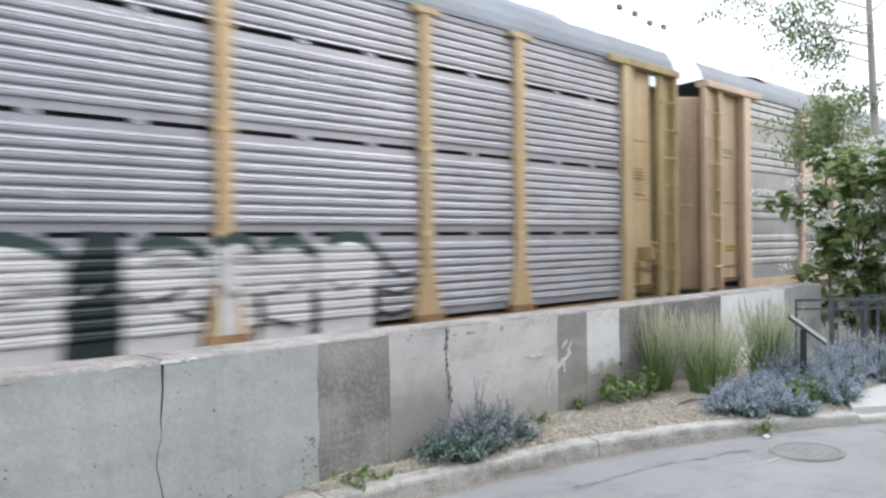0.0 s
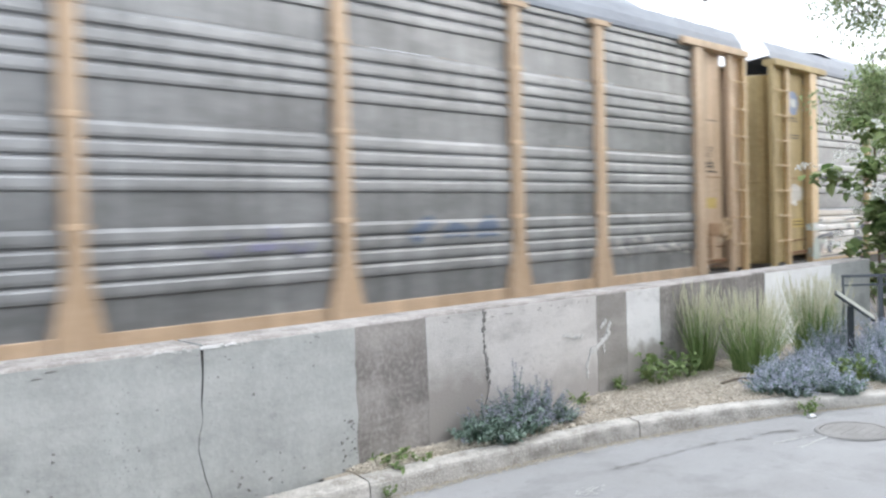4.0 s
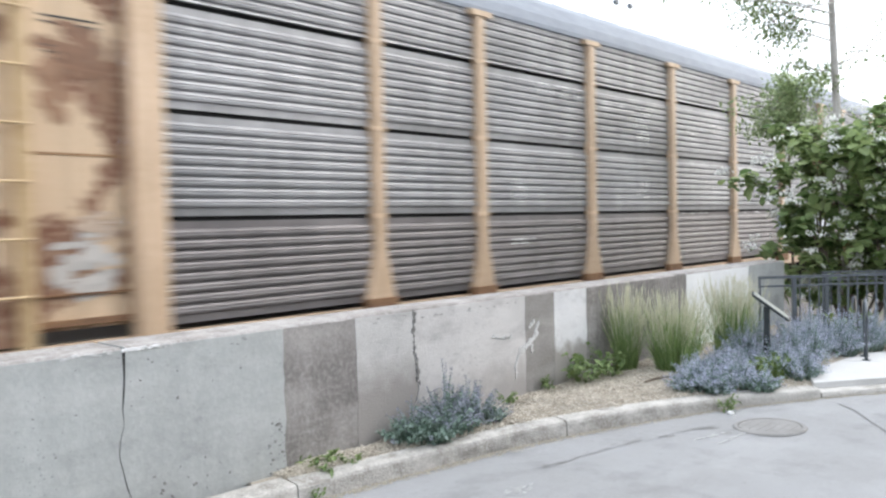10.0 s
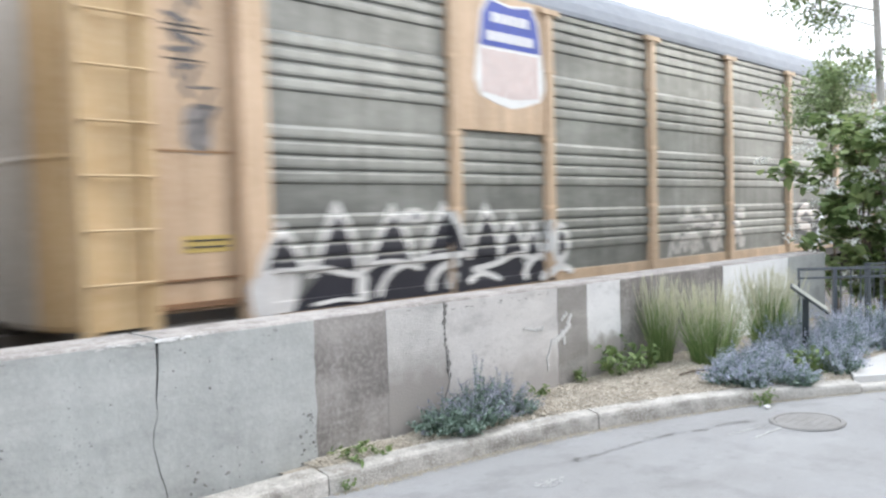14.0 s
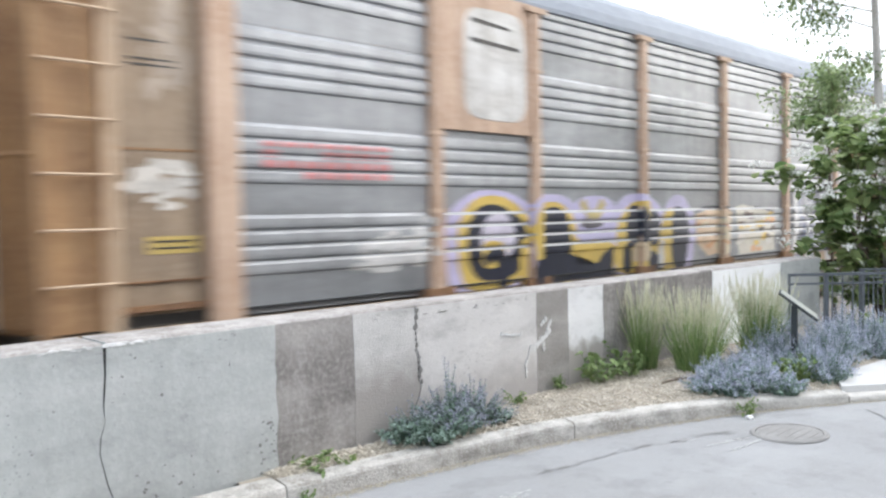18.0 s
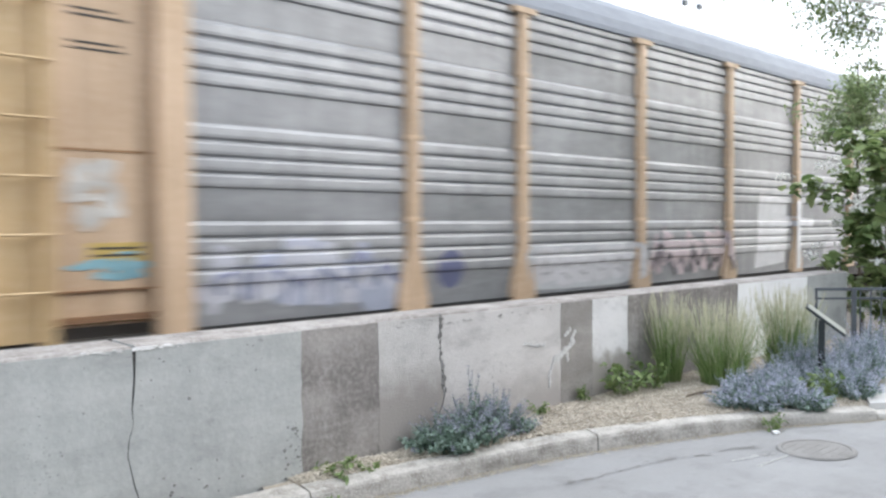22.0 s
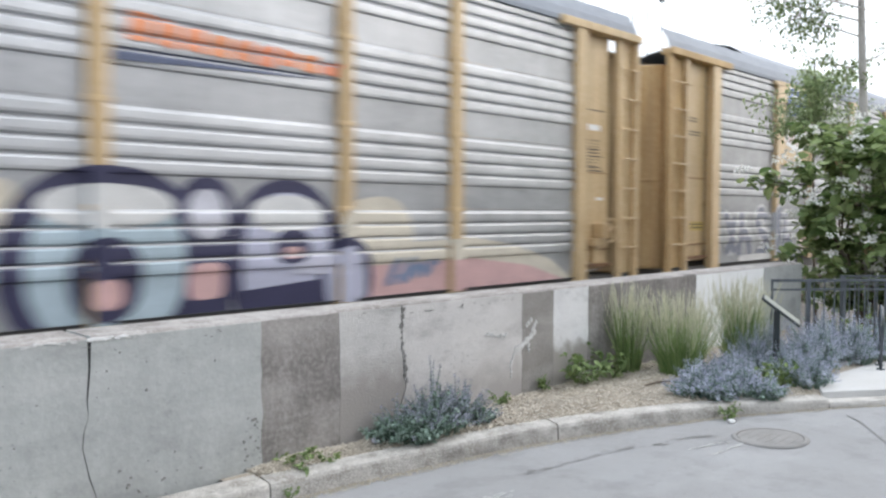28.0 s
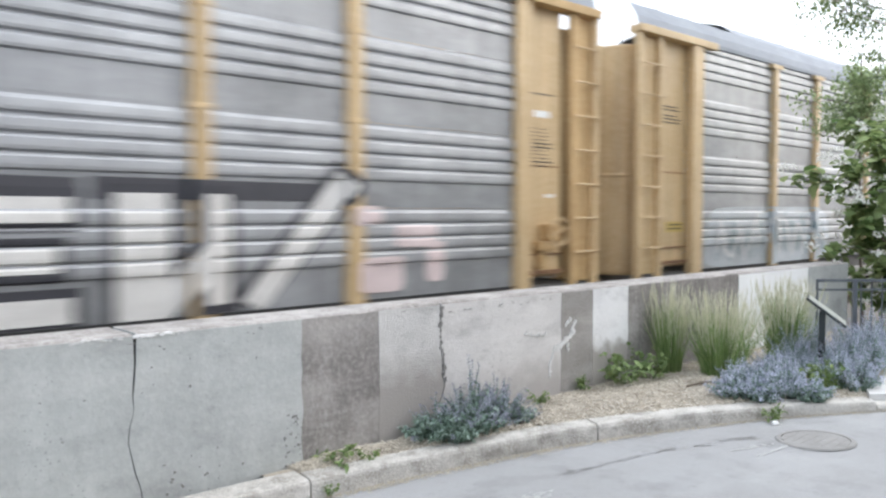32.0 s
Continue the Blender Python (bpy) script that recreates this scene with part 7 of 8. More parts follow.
    # the arm that curls under the last round letter
    s.put(flat_poly([(17.6, 0.72), (18.9, 0.82), (18.95, 0.5), (17.55, 0.5)]), NAVY, 6.5)
    s.put(flat_poly(ring_points(19.0, 0.78, 0.40, 0.52, 26, 2.2)), NAVY, 7)
    s.put(flat_poly(ring_points(19.0, 0.73, 0.30, 0.46, 26, 2.2)), LIL, 8)
    s.put(flat_poly([(18.25, 0.98), (18.75, 1.16), (19.0, 1.10), (18.95, 0.84), (18.3, 0.88)]), (0.58, 0.58, 0.68), 9)
    # faded cream and pink tail
    s.put(flat_poly(ring_points(19.45, 1.02, 0.66, 0.78, 30, 2.4, 0.02)), CREAM, 0)
    s.put(flat_poly([(19.3, 0.5), (23.5, 0.5), (22.9, 0.86), (22.0, 1.12), (21.2, 1.24), (19.8, 1.2)]), CREAM, 1.2)
    s.put(flat_poly([(19.3, 0.5), (23.3, 0.5), (22.4, 0.78), (21.2, 0.94), (19.4, 0.92)]), PINK, 2.6)
    s.scribble(19.6, 20.5, 0.68, 0.95, (0.20, 0.26, 0.38), 4, 0.10, 4)
    # company stripe: unreadable orange lettering over a navy bar
    r = random.Random(5)
    for i in range(9):
        a, b = 16.44 + i * 0.275, 16.44 + (i + 0.80) * 0.275
        lo, hi = 3.29 - 0.006 * i, 3.57 - 0.020 * i
        s.put(flat_poly([(a, lo + r.uniform(-0.02, 0.03)), (b, lo + r.uniform(-0.02, 0.03)), (b + 0.03, hi + r.uniform(-0.03, 0.03)), (a + 0.03, hi + r.uniform(-0.03, 0.03))]), (0.74, 0.25 + 0.05 * r.random(), 0.14), 4 + 0.4 * (i % 2), "lettering_bar")
    s.put(flat_poly([(16.28, 3.09), (18.65, 3.19), (18.65, 3.22), (16.32, 3.23)]), (0.07, 0.09, 0.16), 4, "stripe")
    return root


def car_8():
    root, s = make_car(8, "A", STEEL_MID, TAN, ORANGE, False, False, emblem="shield", rail=TAN)
    NV, SV = (0.13, 0.145, 0.20), (0.62, 0.61, 0.63)
    for i, (lines, w) in enumerate((([[(0.36, 1.62), (0.62, 1.20), (0.86, 0.72)], [(0.80, 1.5), (0.72, 1.2), (0.5, 0.7)]], 0.20), ([[(1.12, 1.62), (1.12, 1.1), (1.05, 0.66)], [(1.2, 1.2), (1.5, 0.95), (1.60, 0.64)]], 0.22), ([[(2.40, 1.45), (2.15, 1.64), (1.92, 1.42), (2.10, 1.16), (2.42, 0.98), (2.36, 0.70), (1.92, 0.66)]], 0.20), ([[(2.88, 0.60), (2.86, 1.1), (2.86, 1.60), (3.22, 1.62)], [(2.9, 1.12), (3.16, 1.12)]], 0.22), ([[(3.62, 1.52), (3.42, 1.5), (3.36, 1.0), (3.5, 0.66), (3.74, 0.86), (3.52, 1.04)]], 0.18))):
        s.tube_letter(lines, NV, SV, w * 1.2, 0.05, 1 + 0.3 * (i % 2))
    s.put(flat_poly(ring_points(1.9, 0.58, 0.9, 0.09, 24, 2.4)), (0.64, 0.63, 0.62), 6, "paint_patch")
    for i, (u, z, a, b) in enumerate(((4.75, 0.86, 0.42, 0.26), (5.3, 0.9, 0.34, 0.36), (5.7, 1.12, 0.20, 0.40))):
        s.put(flat_poly(ring_points(u, z, a, b, 18, 4, 0.04)), (0.62, 0.50, 0.51), 0.2 + 0.4 * i, "paint_spot")
    FILL, EDGE = (0.68, 0.665, 0.64), (0.055, 0.055, 0.065)
    M = ((0.1, 0, 0.1, 1), (0.1, 1, 0.5, 0.3), (0.5, 0.3, 0.9, 1), (0.9, 1, 0.9, 0))
    EE = ((0.12, 0, 0.12, 1), (0.12, 0.94, 1, 0.94), (0.12, 0.5, 0.9, 0.5), (0.12, 0.05, 1, 0.05))
    K = ((0.1, 0, 0.1, 1), (0.28, 0.12, 0.92, 1), (0.45, 0.40, 0.66, 0))
    C = ((0.15, 0, 0.15, 1), (0.15, 0.92, 0.95, 0.92), (0.90, 0.92, 0.90, 0.70), (0.15, 0.05, 0.95, 0.05))
    R = ((0.1, 0, 0.1, 1), (0.1, 0.94, 0.9, 0.94), (0.9, 0.94, 0.85, 0.5), (0.85, 0.5, 0.2, 0.45), (0.4, 0.45, 0.95, 0))
    WW = ((0.10, 1, 0.10, 0), (0.18, 1, 0.18, 0), (0.22, 0.02, 0.40, 0.5), (0.42, 1, 0.42, 0.1), (0.60, 0, 1.0, 1.22))
    for lines, a, b, w in ((M, 6.05, 7.75, 0.26), (EE, 8.0, 9.8, 0.27), (K, 10.15, 12.0, 0.36), (C, 13.3, 14.55, 0.30), (R, 14.9, 16.15, 0.26), (EE, 16.5, 17.7, 0.24), (WW, 18.05, 20.65, 0.30)):
        s.block(lines, a, b, 0.62, 1.68, w, FILL, EDGE, 0.09, 1)
        s.put(flat_poly([(a - 0.10, 1.72), (b + 0.16, 1.72), (b + 0.16, 1.92), (a - 0.08, 1.94)]), (0.07, 0.07, 0.08), 0.5, "graffiti_stroke")
    for i, (u, z, a, b) in enumerate(((12.45, 1.15, 0.45, 0.34), (12.9, 0.86, 0.36, 0.24), (12.3, 0.78, 0.28, 0.2), (16.3, 0.8, 0.3, 0.16), (9.0, 0.95, 0.5, 0.2))):
        s.put(flat_poly(ring_points(u, z, a, b, 18, 5, 0.03)), (0.64, 0.52 - 0.02 * (i % 2), 0.52), 0.3 * i, "paint_spot")
    for i, (u, z, a, b) in enumerate(((21.75, 1.30, 0.34, 0.15), (21.2, 0.82, 0.36, 0.22), (22.05, 0.95, 0.15, 0.26), (21.0, 1.55, 0.22, 0.12))):
        s.put(flat_poly(ring_points(u, z, a, b, 18, 6, 0.02)), (0.68, 0.57, 0.56), 2 + 0.4 * i, "paint_spot")
    s.bars(5.4, 9.2, 3.93, 4.10, (0.16, 0.16, 0.17), 1, 18, 5, 4, 0.7)
    return root


def car_9():
    root, s = make_car(9, "A", STEEL_MID, TAN, TAN, False, False, rail=TAN)
    s.put(flat_poly(ring_points(2.9, 1.1, 2.6, 0.62, 34, 6, 0.015, 3)), (0.46, 0.50, 0.54), 0)
    s.scribble(0.6, 5.4, 0.62, 1.6, (0.28, 0.36, 0.40), 10, 0.08, 7)
    s.scribble(0.6, 5.4, 0.62, 1.6, (0.66, 0.67, 0.68), 8, 0.10, 8, 8)
    return root


for make in (car_0, car_1, car_2, car_3, car_4, car_5, car_6, car_7, car_8, car_9):
    CARS.append(make())


# ---- plants ----
def leaf(vs, fs, p, d, up, length, width, fold=0.25, round_=False):
    """One leaf: a folded blade of four (or six) faces from p along d."""
    d = d.normalized()
    s = d.cross(up)
    s = s.normalized() if s.length > 1e-4 else Vector((1, 0, 0))
    n = s.cross(d)
    i = len(vs)
    a = 0.35 if not round_ else 0.30
    b = 0.7 if not round_ else 0.72
    wa, wb = (width * 0.5, width * 0.36) if not round_ else (width * 0.46, width * 0.48)
    droop = Vector((0, 0, -0.12 * length))
    vs += [tuple(p), tuple(p + d * length * a + s * wa + n * width * fold), tuple(p + d * length * a), tuple(p + d * length * a - s * wa + n * width * fold),
           tuple(p + d * length * b + s * wb + n * width * fold * 0.7 + droop * 0.5), tuple(p + d * length * b + droop * 0.5), tuple(p + d * length * b - s * wb + n * width * fold * 0.7 + droop * 0.5), tuple(p + d * length + droop)]
    fs += [(i, i + 2, i + 1), (i, i + 3, i + 2), (i + 1, i + 2, i + 5, i + 4), (i + 2, i + 3, i + 6, i + 5), (i + 4, i + 5, i + 7), (i + 5, i + 6, i + 7)]


def rand_dir(r, up=0.0):
    while True:
        v = Vector((r.uniform(-1, 1), r.uniform(-1, 1), r.uniform(-1, 1)))
        if 0.05 < v.length < 1:
            v.normalize()
            v.z += up
            return v.normalized()


def catmint(at, lobes, seed, label="bushy catmint with grey-green leaves and blue-violet spikes", petal=BLOOM):
    """A sprawling plant of several lobes (dx, dy, radius, height, share in bloom, stems): arched stems with leaf pairs and flower whorls."""
    r = random.Random(seed)
    root = thing("catmint_bush", label, "flowering plant", at=at, group="catmint bushes")
    lv, lf, bv, bf = [], [], [], []
    stems = bmesh.new()
    for dx, dy, radius, height, bloom, n in lobes:
        for _ in range(n):
            a, q = r.uniform(0, 6.283), math.sqrt(r.random())
            base = Vector((dx + math.cos(a) * q * radius * 0.5, dy + math.sin(a) * q * radius * 0.5, 0.0))
            out = q * radius * r.uniform(0.3, 0.9)
            tip = base + Vector((math.cos(a) * out, math.sin(a) * out, height * (1.0 - 0.55 * q * q) * r.uniform(0.5, 1.05)))
            mid = base.lerp(tip, 0.5) + Vector((0, 0, 0.10 * height))
            tip.x += r.uniform(-0.03, 0.03)
            tube(stems, [base, mid, tip], [0.004, 0.003, 0.0015], 3, cap=False)
            flowers = r.random() < bloom
            for j in range(8 if flowers else 14):
                s = r.uniform(0.08, 0.7 if flowers else 1.0)
                p = base.lerp(mid, s / 0.5) if s < 0.5 else mid.lerp(tip, (s - 0.5) / 0.5)
                leaf(lv, lf, p, rand_dir(r, 0.25), Vector((0, 0, 1)), r.uniform(0.022, 0.045), r.uniform(0.014, 0.026))
            if flowers:
                d = (tip - mid).normalized()
                le = min(0.30, 0.6 * height) * r.uniform(0.6, 1.0)
                whorls = max(4, int(le / 0.028))
                for w in range(whorls):
                    c = tip - d * le * (w / whorls)
                    rad = 0.006 + 0.012 * (w / whorls)
                    for j in range(5):
                        v = rand_dir(r, 0.2)
                        leaf(bv, bf, c + v * rad, v + d * 0.4, d, r.uniform(0.010, 0.018), r.uniform(0.008, 0.013))
    part("stalk_mass", stems, LEAF_GREY, root)
    soup("foliage", lv, lf, LEAF_GREY, root)
    soup("bloom", bv, bf, petal, root)
    return root


def reed_grass(at, radius, height, seed, blades=700, plumes=230):
    r = random.Random(seed)
    root = thing("reed_grass", "tall green reed grass clump with feathery straw plumes", "ornamental grass", at=at, group="reed grasses")
    bv, bf, pv, pf = [], [], [], []

    def ribbon(vs, fs, base, out, h, w, bend, steps=(0, 0.4, 0.75, 1.0)):
        side = Vector((r.uniform(-1, 1), r.uniform(-1, 1), 0)).normalized() * w
        i = len(vs)
        for s in steps:
            p = base + out * s**bend + Vector((0, 0, h * (s - 0.08 * s**3)))
            wd = side * (1 - s * 0.85)
            vs += [tuple(p + wd), tuple(p - wd)]
        for q in range(len(steps) - 1):
            fs.append((i + 2 * q, i + 2 * q + 1, i + 2 * q + 3, i + 2 * q + 2))

    for _ in range(blades):
        a, q = r.uniform(0, 6.283), math.sqrt(r.random())
        base = Vector((math.cos(a) * q * radius * 0.5, math.sin(a) * q * radius * 0.5, 0))
        out = Vector((math.cos(a + r.gauss(0, 0.5)), math.sin(a + r.gauss(0, 0.5)), 0)) * radius * q * r.uniform(0.2, 1.05)
        ribbon(bv, bf, base, out, height * r.uniform(0.3, 0.92), r.uniform(0.003, 0.007), 1.7)
    for _ in range(plumes):
        a, q = r.uniform(0, 6.283), math.sqrt(r.random())
        base = Vector((math.cos(a) * q * radius * 0.48, math.sin(a) * q * radius * 0.48, 0))
        out = Vector((math.cos(a + r.gauss(0, 0.5)), math.sin(a + r.gauss(0, 0.5)), 0)) * radius * q * r.uniform(0.3, 0.9)
        h = height * r.uniform(0.62, 1.10)
        ribbon(bv, bf, base, out, h, 0.0018, 1.4)
        tip = base + out + Vector((0, 0, h * 0.92))
        d = (out * 1.2 + Vector((0, 0, h))).normalized()
        # a slim plume of fine upright bristles
        for j in range(14):
            p = tip - d * r.uniform(-0.02, 0.30)
            ribbon(pv, pf, p, (d + 0.5 * rand_dir(r)) * 0.035, r.uniform(0.03, 0.08), r.uniform(0.0014, 0.0034), 1.0, (0, 0.6, 1.0))
    soup("blades", bv, bf, BLADE, root)
    soup("plumes", pv, pf, PLUME, root)
    return root


def weed(at, radius, height, seed, n=60, size=0.05, label="low green weed with rounded leaves"):
    r = random.Random(seed)
    root = thing("weed", label, "weed", at=at, group="weeds")
    lv, lf = [], []
    for _ in range(max(4, n // 5)):
        a, q = r.uniform(0, 6.283), math.sqrt(r.random())
        tip = Vector((math.cos(a) * q * radius, math.sin(a) * q * radius, height * r.uniform(0.4, 1.0)))
        b = Vector((tip.x * 0.3, tip.y * 0.3, 0))
        stem = bmesh.new()
        tube(stem, [b, b.lerp(tip, 0.6) + Vector((0, 0, 0.02)), tip], [0.003, 0.002, 0.0015], 3, cap=False)
        part("stalk", stem, LEAF_WEED, root)
        for j in range(5):
            p = b.lerp(tip, r.uniform(0.3, 1.0))
            leaf(lv, lf, p, rand_dir(r, 0.1), Vector((0, 0, 1)), size * r.uniform(0.7, 1.4), size * r.uniform(0.5, 0.9))
    soup("leaves", lv, lf, LEAF_WEED, root)
    return root


def limb(bm, a, b, r0, r1, r, bend=0.12, n=6, sides=7):
    pts, rad = [], []
    off = rand_dir(r) * (b - a).length * bend
    for i in range(n + 1):
        s = i / n
        pts.append(a.lerp(b, s) + off * math.sin(math.pi * s))
        rad.append(r0 + (r1 - r0) * s)
    tube(bm, pts, rad, sides)
    return pts


def build_shrub(at, seed, spread, z0, z1, leaves, blossoms, label, name="viburnum_shrub", leaf_len=(0.11, 0.23), lean=(0, 0)):
    """A big-leaved shrub: stems from the ground, leaf sprays on each, flat white flower heads on the outside."""
    r = random.Random(seed)
    root = thing(name, label, "shrub", at=at)
    wood = bmesh.new()
    tips = []
    for i in range(16):
        a = r.uniform(0, 6.283)
        q = r.uniform(0.25, 1.0)
        tip = Vector((math.cos(a) * spread * q + lean[0], math.sin(a) * spread * q + lean[1], z0 + (z1 - z0) * (1 - 0.55 * q * q) * r.uniform(0.75, 1.0)))
        base = Vector((math.cos(a) * 0.15, math.sin(a) * 0.15, 0))
        pts = limb(wood, base, tip, 0.028, 0.008, r, 0.15)
        for j in range(9):
            p = pts[r.randint(2, 6)]
            t2 = p + Vector((math.cos(a + r.uniform(-1.6, 1.6)), math.sin(a + r.uniform(-1.6, 1.6)), r.uniform(-0.35, 0.6))) * spread * r.uniform(0.25, 0.55)
            t2.z = max(t2.z, z0)
            limb(wood, p, t2, 0.010, 0.004, r, 0.1, 3, 4)
            tips.append((p, t2))
    part("framework", wood, TWIG, root)
    lv, lf = [], []
    for _ in range(leaves):
        p, t2 = tips[r.randrange(len(tips))]
        c = p.lerp(t2, r.uniform(0.25, 1.1)) + rand_dir(r) * 0.10
        d = rand_dir(r, -0.15)
        d.z *= 0.5
        le = r.uniform(*leaf_len)
        leaf(lv, lf, c, d, Vector((r.uniform(-0.4, 0.4), r.uniform(-0.4, 0.4), 1)), le, le * r.uniform(0.62, 0.85), 0.12, True)
    soup("leaves", lv, lf, LEAF_SHRUB, root)
    fv, ff = [], []
    for _ in range(blossoms):
        p, t2 = tips[r.randrange(len(tips))]
        out = Vector((t2.x - lean[0], t2.y - lean[1], 0.25)).normalized()
        c = t2 + rand_dir(r, 0.4) * 0.12 + out * r.uniform(0.10, 0.24) + Vector((0, 0, 0.07))
        rad = r.uniform(0.06, 0.12)
        for j in range(16):
            a, q = r.uniform(0, 6.283), math.sqrt(r.random()) * rad
            leaf(fv, ff, c + Vector((math.cos(a) * q, math.sin(a) * q, r.uniform(-0.03, 0.03))), rand_dir(r, 0.3), rand_dir(r, 0.3), 0.045, 0.038)
    if blossoms:
        soup("blossom", fv, ff, BLOSSOM, root)
        dv, df = [], []
        for _ in range(blossoms // 12 + 1):
            c = tips[r.randrange(len(tips))][1]
            for j in range(18):
                leaf(dv, df, c + rand_dir(r) * 0.06, rand_dir(r), Vector((0, 0, 1)), 0.03, 0.016)
        soup("dry_blossom", dv, df, DRYBLOOM, root)
    return root


def build_tree():
    r = random.Random(21)
    root = thing("young_tree", "slender young tree with pale bark and sparse leaves", "tree", at=(11.33, -0.17, -0.42))
    wood = bmesh.new()
    top = Vector((-0.75, 0.15, 9.0))
    trunk = limb(wood, Vector((0, 0, 0)), top, 0.088, 0.022, r, 0.01, 12, 10)
    right, away = Vector((0.68, -0.73, 0)), Vector((0.73, 0.68, 0))
    tips = []
    spec = [(4.4, 0.7, 0.55), (4.3, -0.5, 0.15), (5.2, -2.0, 0.1), (5.0, -1.7, 0.3), (5.4, -1.3, -0.15), (5.6, 0.9, 0.6), (5.6, -2.2, 0.3), (6.0, -1.6, 0.4), (6.2, 1.8, 0.7), (6.8, -1.4, 0.9), (6.9, 1.2, 0.9), (7.5, -0.8, 0.9), (7.7, 0.9, 0.9), (4.75, -1.2, 0.25)]
    for h, side, rise in spec:
        p = trunk[0].lerp(top, h / 9.0)
        t = p + right * side + away * r.uniform(-0.8, 0.8) + Vector((0, 0, rise))
        pts = limb(wood, p, t, 0.016, 0.005, r, 0.08, 6, 6)
        for j in range(11):
            q = pts[r.randint(2, 6)]
            t2 = q + right * side * r.uniform(0.0, 0.3) + rand_dir(r) * 0.5
            limb(wood, q, t2, 0.007, 0.003, r, 0.1, 3, 4)
            tips.append((q, t2, 1.0 if side < 0 else 0.35))
    part("trunk", wood, BARK, root)
    lv, lf = [], []
    for p, t2, dens in tips:
        for _ in range(int(46 * dens)):
            c = p.lerp(t2, r.uniform(0.2, 1.15)) + rand_dir(r) * 0.10
            d = rand_dir(r, -0.4)
            le = r.uniform(0.04, 0.075)
            leaf(lv, lf, c, d, Vector((r.uniform(-0.5, 0.5), r.uniform(-0.5, 0.5), 1)), le, le * 0.6, 0.15)
    soup("crown", lv, lf, LEAF_TREE, root)


def build_sapling():
    """Soft pale foliage above the shrub, beside the passing train."""
    r = random.Random(33)
    root = thing("sapling", "thin sapling with soft pale green leaves", "tree", at=(12.46, 1.15, -0.6))
    wood = bmesh.new()
    lv, lf = [], []
    trunk = limb(wood, Vector((0, 0, 0)), Vector((-0.2, 0.05, 4.9)), 0.03, 0.012, r, 0.03, 8, 6)
    part("trunk", wood, TWIG, root)
    for i in range(70):
        p = trunk[0].lerp(trunk[-1], r.uniform(0.72, 0.95))
        t = p + rand_dir(r, 0.1) * r.uniform(0.4, 1.2)
        t.z = p.z + (t.z - p.z) * 0.55
        if t.y > 1.4:
            t.y = 1.4
        twig = bmesh.new()
        limb(twig, p, t, 0.008, 0.003, r, 0.1, 3, 4)
        part("branch", twig, TWIG, root)
        for _ in range(66):
            c = p.lerp(t, r.uniform(0.25, 1.1)) + rand_dir(r) * 0.11
            le = r.uniform(0.045, 0.095)
            leaf(lv, lf, c, rand_dir(r, -0.2), Vector((0, 0, 1)), le, le * 0.6, 0.15)
    soup("crown", lv, lf, LEAF_SOFT, root)


def build_fir():
    r = random.Random(40)
    root = thing("fir_tree", "small dark fir tree far behind the shrub", "tree", at=(37.5, 8.0 + 1.4, -0.7))
    wood = bmesh.new()
    tube(wood, [(0, 0, 0), (0, 0, 6.2)], [0.12, 0.02], 6)
    part("trunk", wood, TWIG, root)
    lv, lf = [], []
    for i in range(1500):
        s = r.random()
        z = 0.8 + 5.6 * s
        a, q = r.uniform(0, 6.283), (1 - s) * 1.3 * math.sqrt(r.random()) + 0.05
        leaf(lv, lf, Vector((math.cos(a) * q, math.sin(a) * q, z)), Vector((math.cos(a), math.sin(a), -0.2)), Vector((0, 0, 1)), 0.3, 0.12)
    soup("needles", lv, lf, LEAF_SHRUB, root)


# ---- fence, sign, hoop, lamps ----
def build_fence(start, end, top, name, label, rails=(0.0, -0.105), low=-0.86, gap=0.115, post_every=1.55, first=0.42, thick=0.016):
    a, b = Vector((*start, 0)), Vector((*end, 0))
    d = (b - a).normalized()
    ln = (b - a).length
    root = thing(name, label, "railing", at=(a.x, a.y, top + low - 0.1))
    root.rotation_euler = (0, 0, math.atan2(d.y, d.x))
    h = -low + 0.1
    for q in rails:
        bm = bmesh.new()
        t = thick if q == 0 else thick * 0.7
        box(bm, 0, ln, -t, t, h + q - 2 * t, h + q, 0.003)
        part("rail", bm, GREYSTEEL, root)
    bm = bmesh.new()
    box(bm, first, ln, -0.012, 0.012, 0.14, 0.165)
    part("rail", bm, GREYSTEEL, root)

    def upright(w, z0, z1, bevel=0.0):
        bm = bmesh.new()
        box(bm, -w, w, -w, w, z0, z1, bevel)
        me = finish(bm, "upright")
        me.materials.append(GREYSTEEL)
        return me
    rod, post = upright(0.006, 0.16, h - 0.03), upright(0.022, 0, h - 0.002, 0.003)
    end_rod = upright(0.010, 0, h - 0.002)
    part("end_post", end_rod, GREYSTEEL, root).location = (0.012, 0, 0)
    for i in range(int((ln - first) / gap)):
        part("baluster", rod, GREYSTEEL, root).location = (first + (i + 0.6) * gap, 0, 0)
    for i in range(int((ln - first) / post_every) + 1):
        part("post", post, GREYSTEEL, root).location = (first + i * post_every, 0, 0)


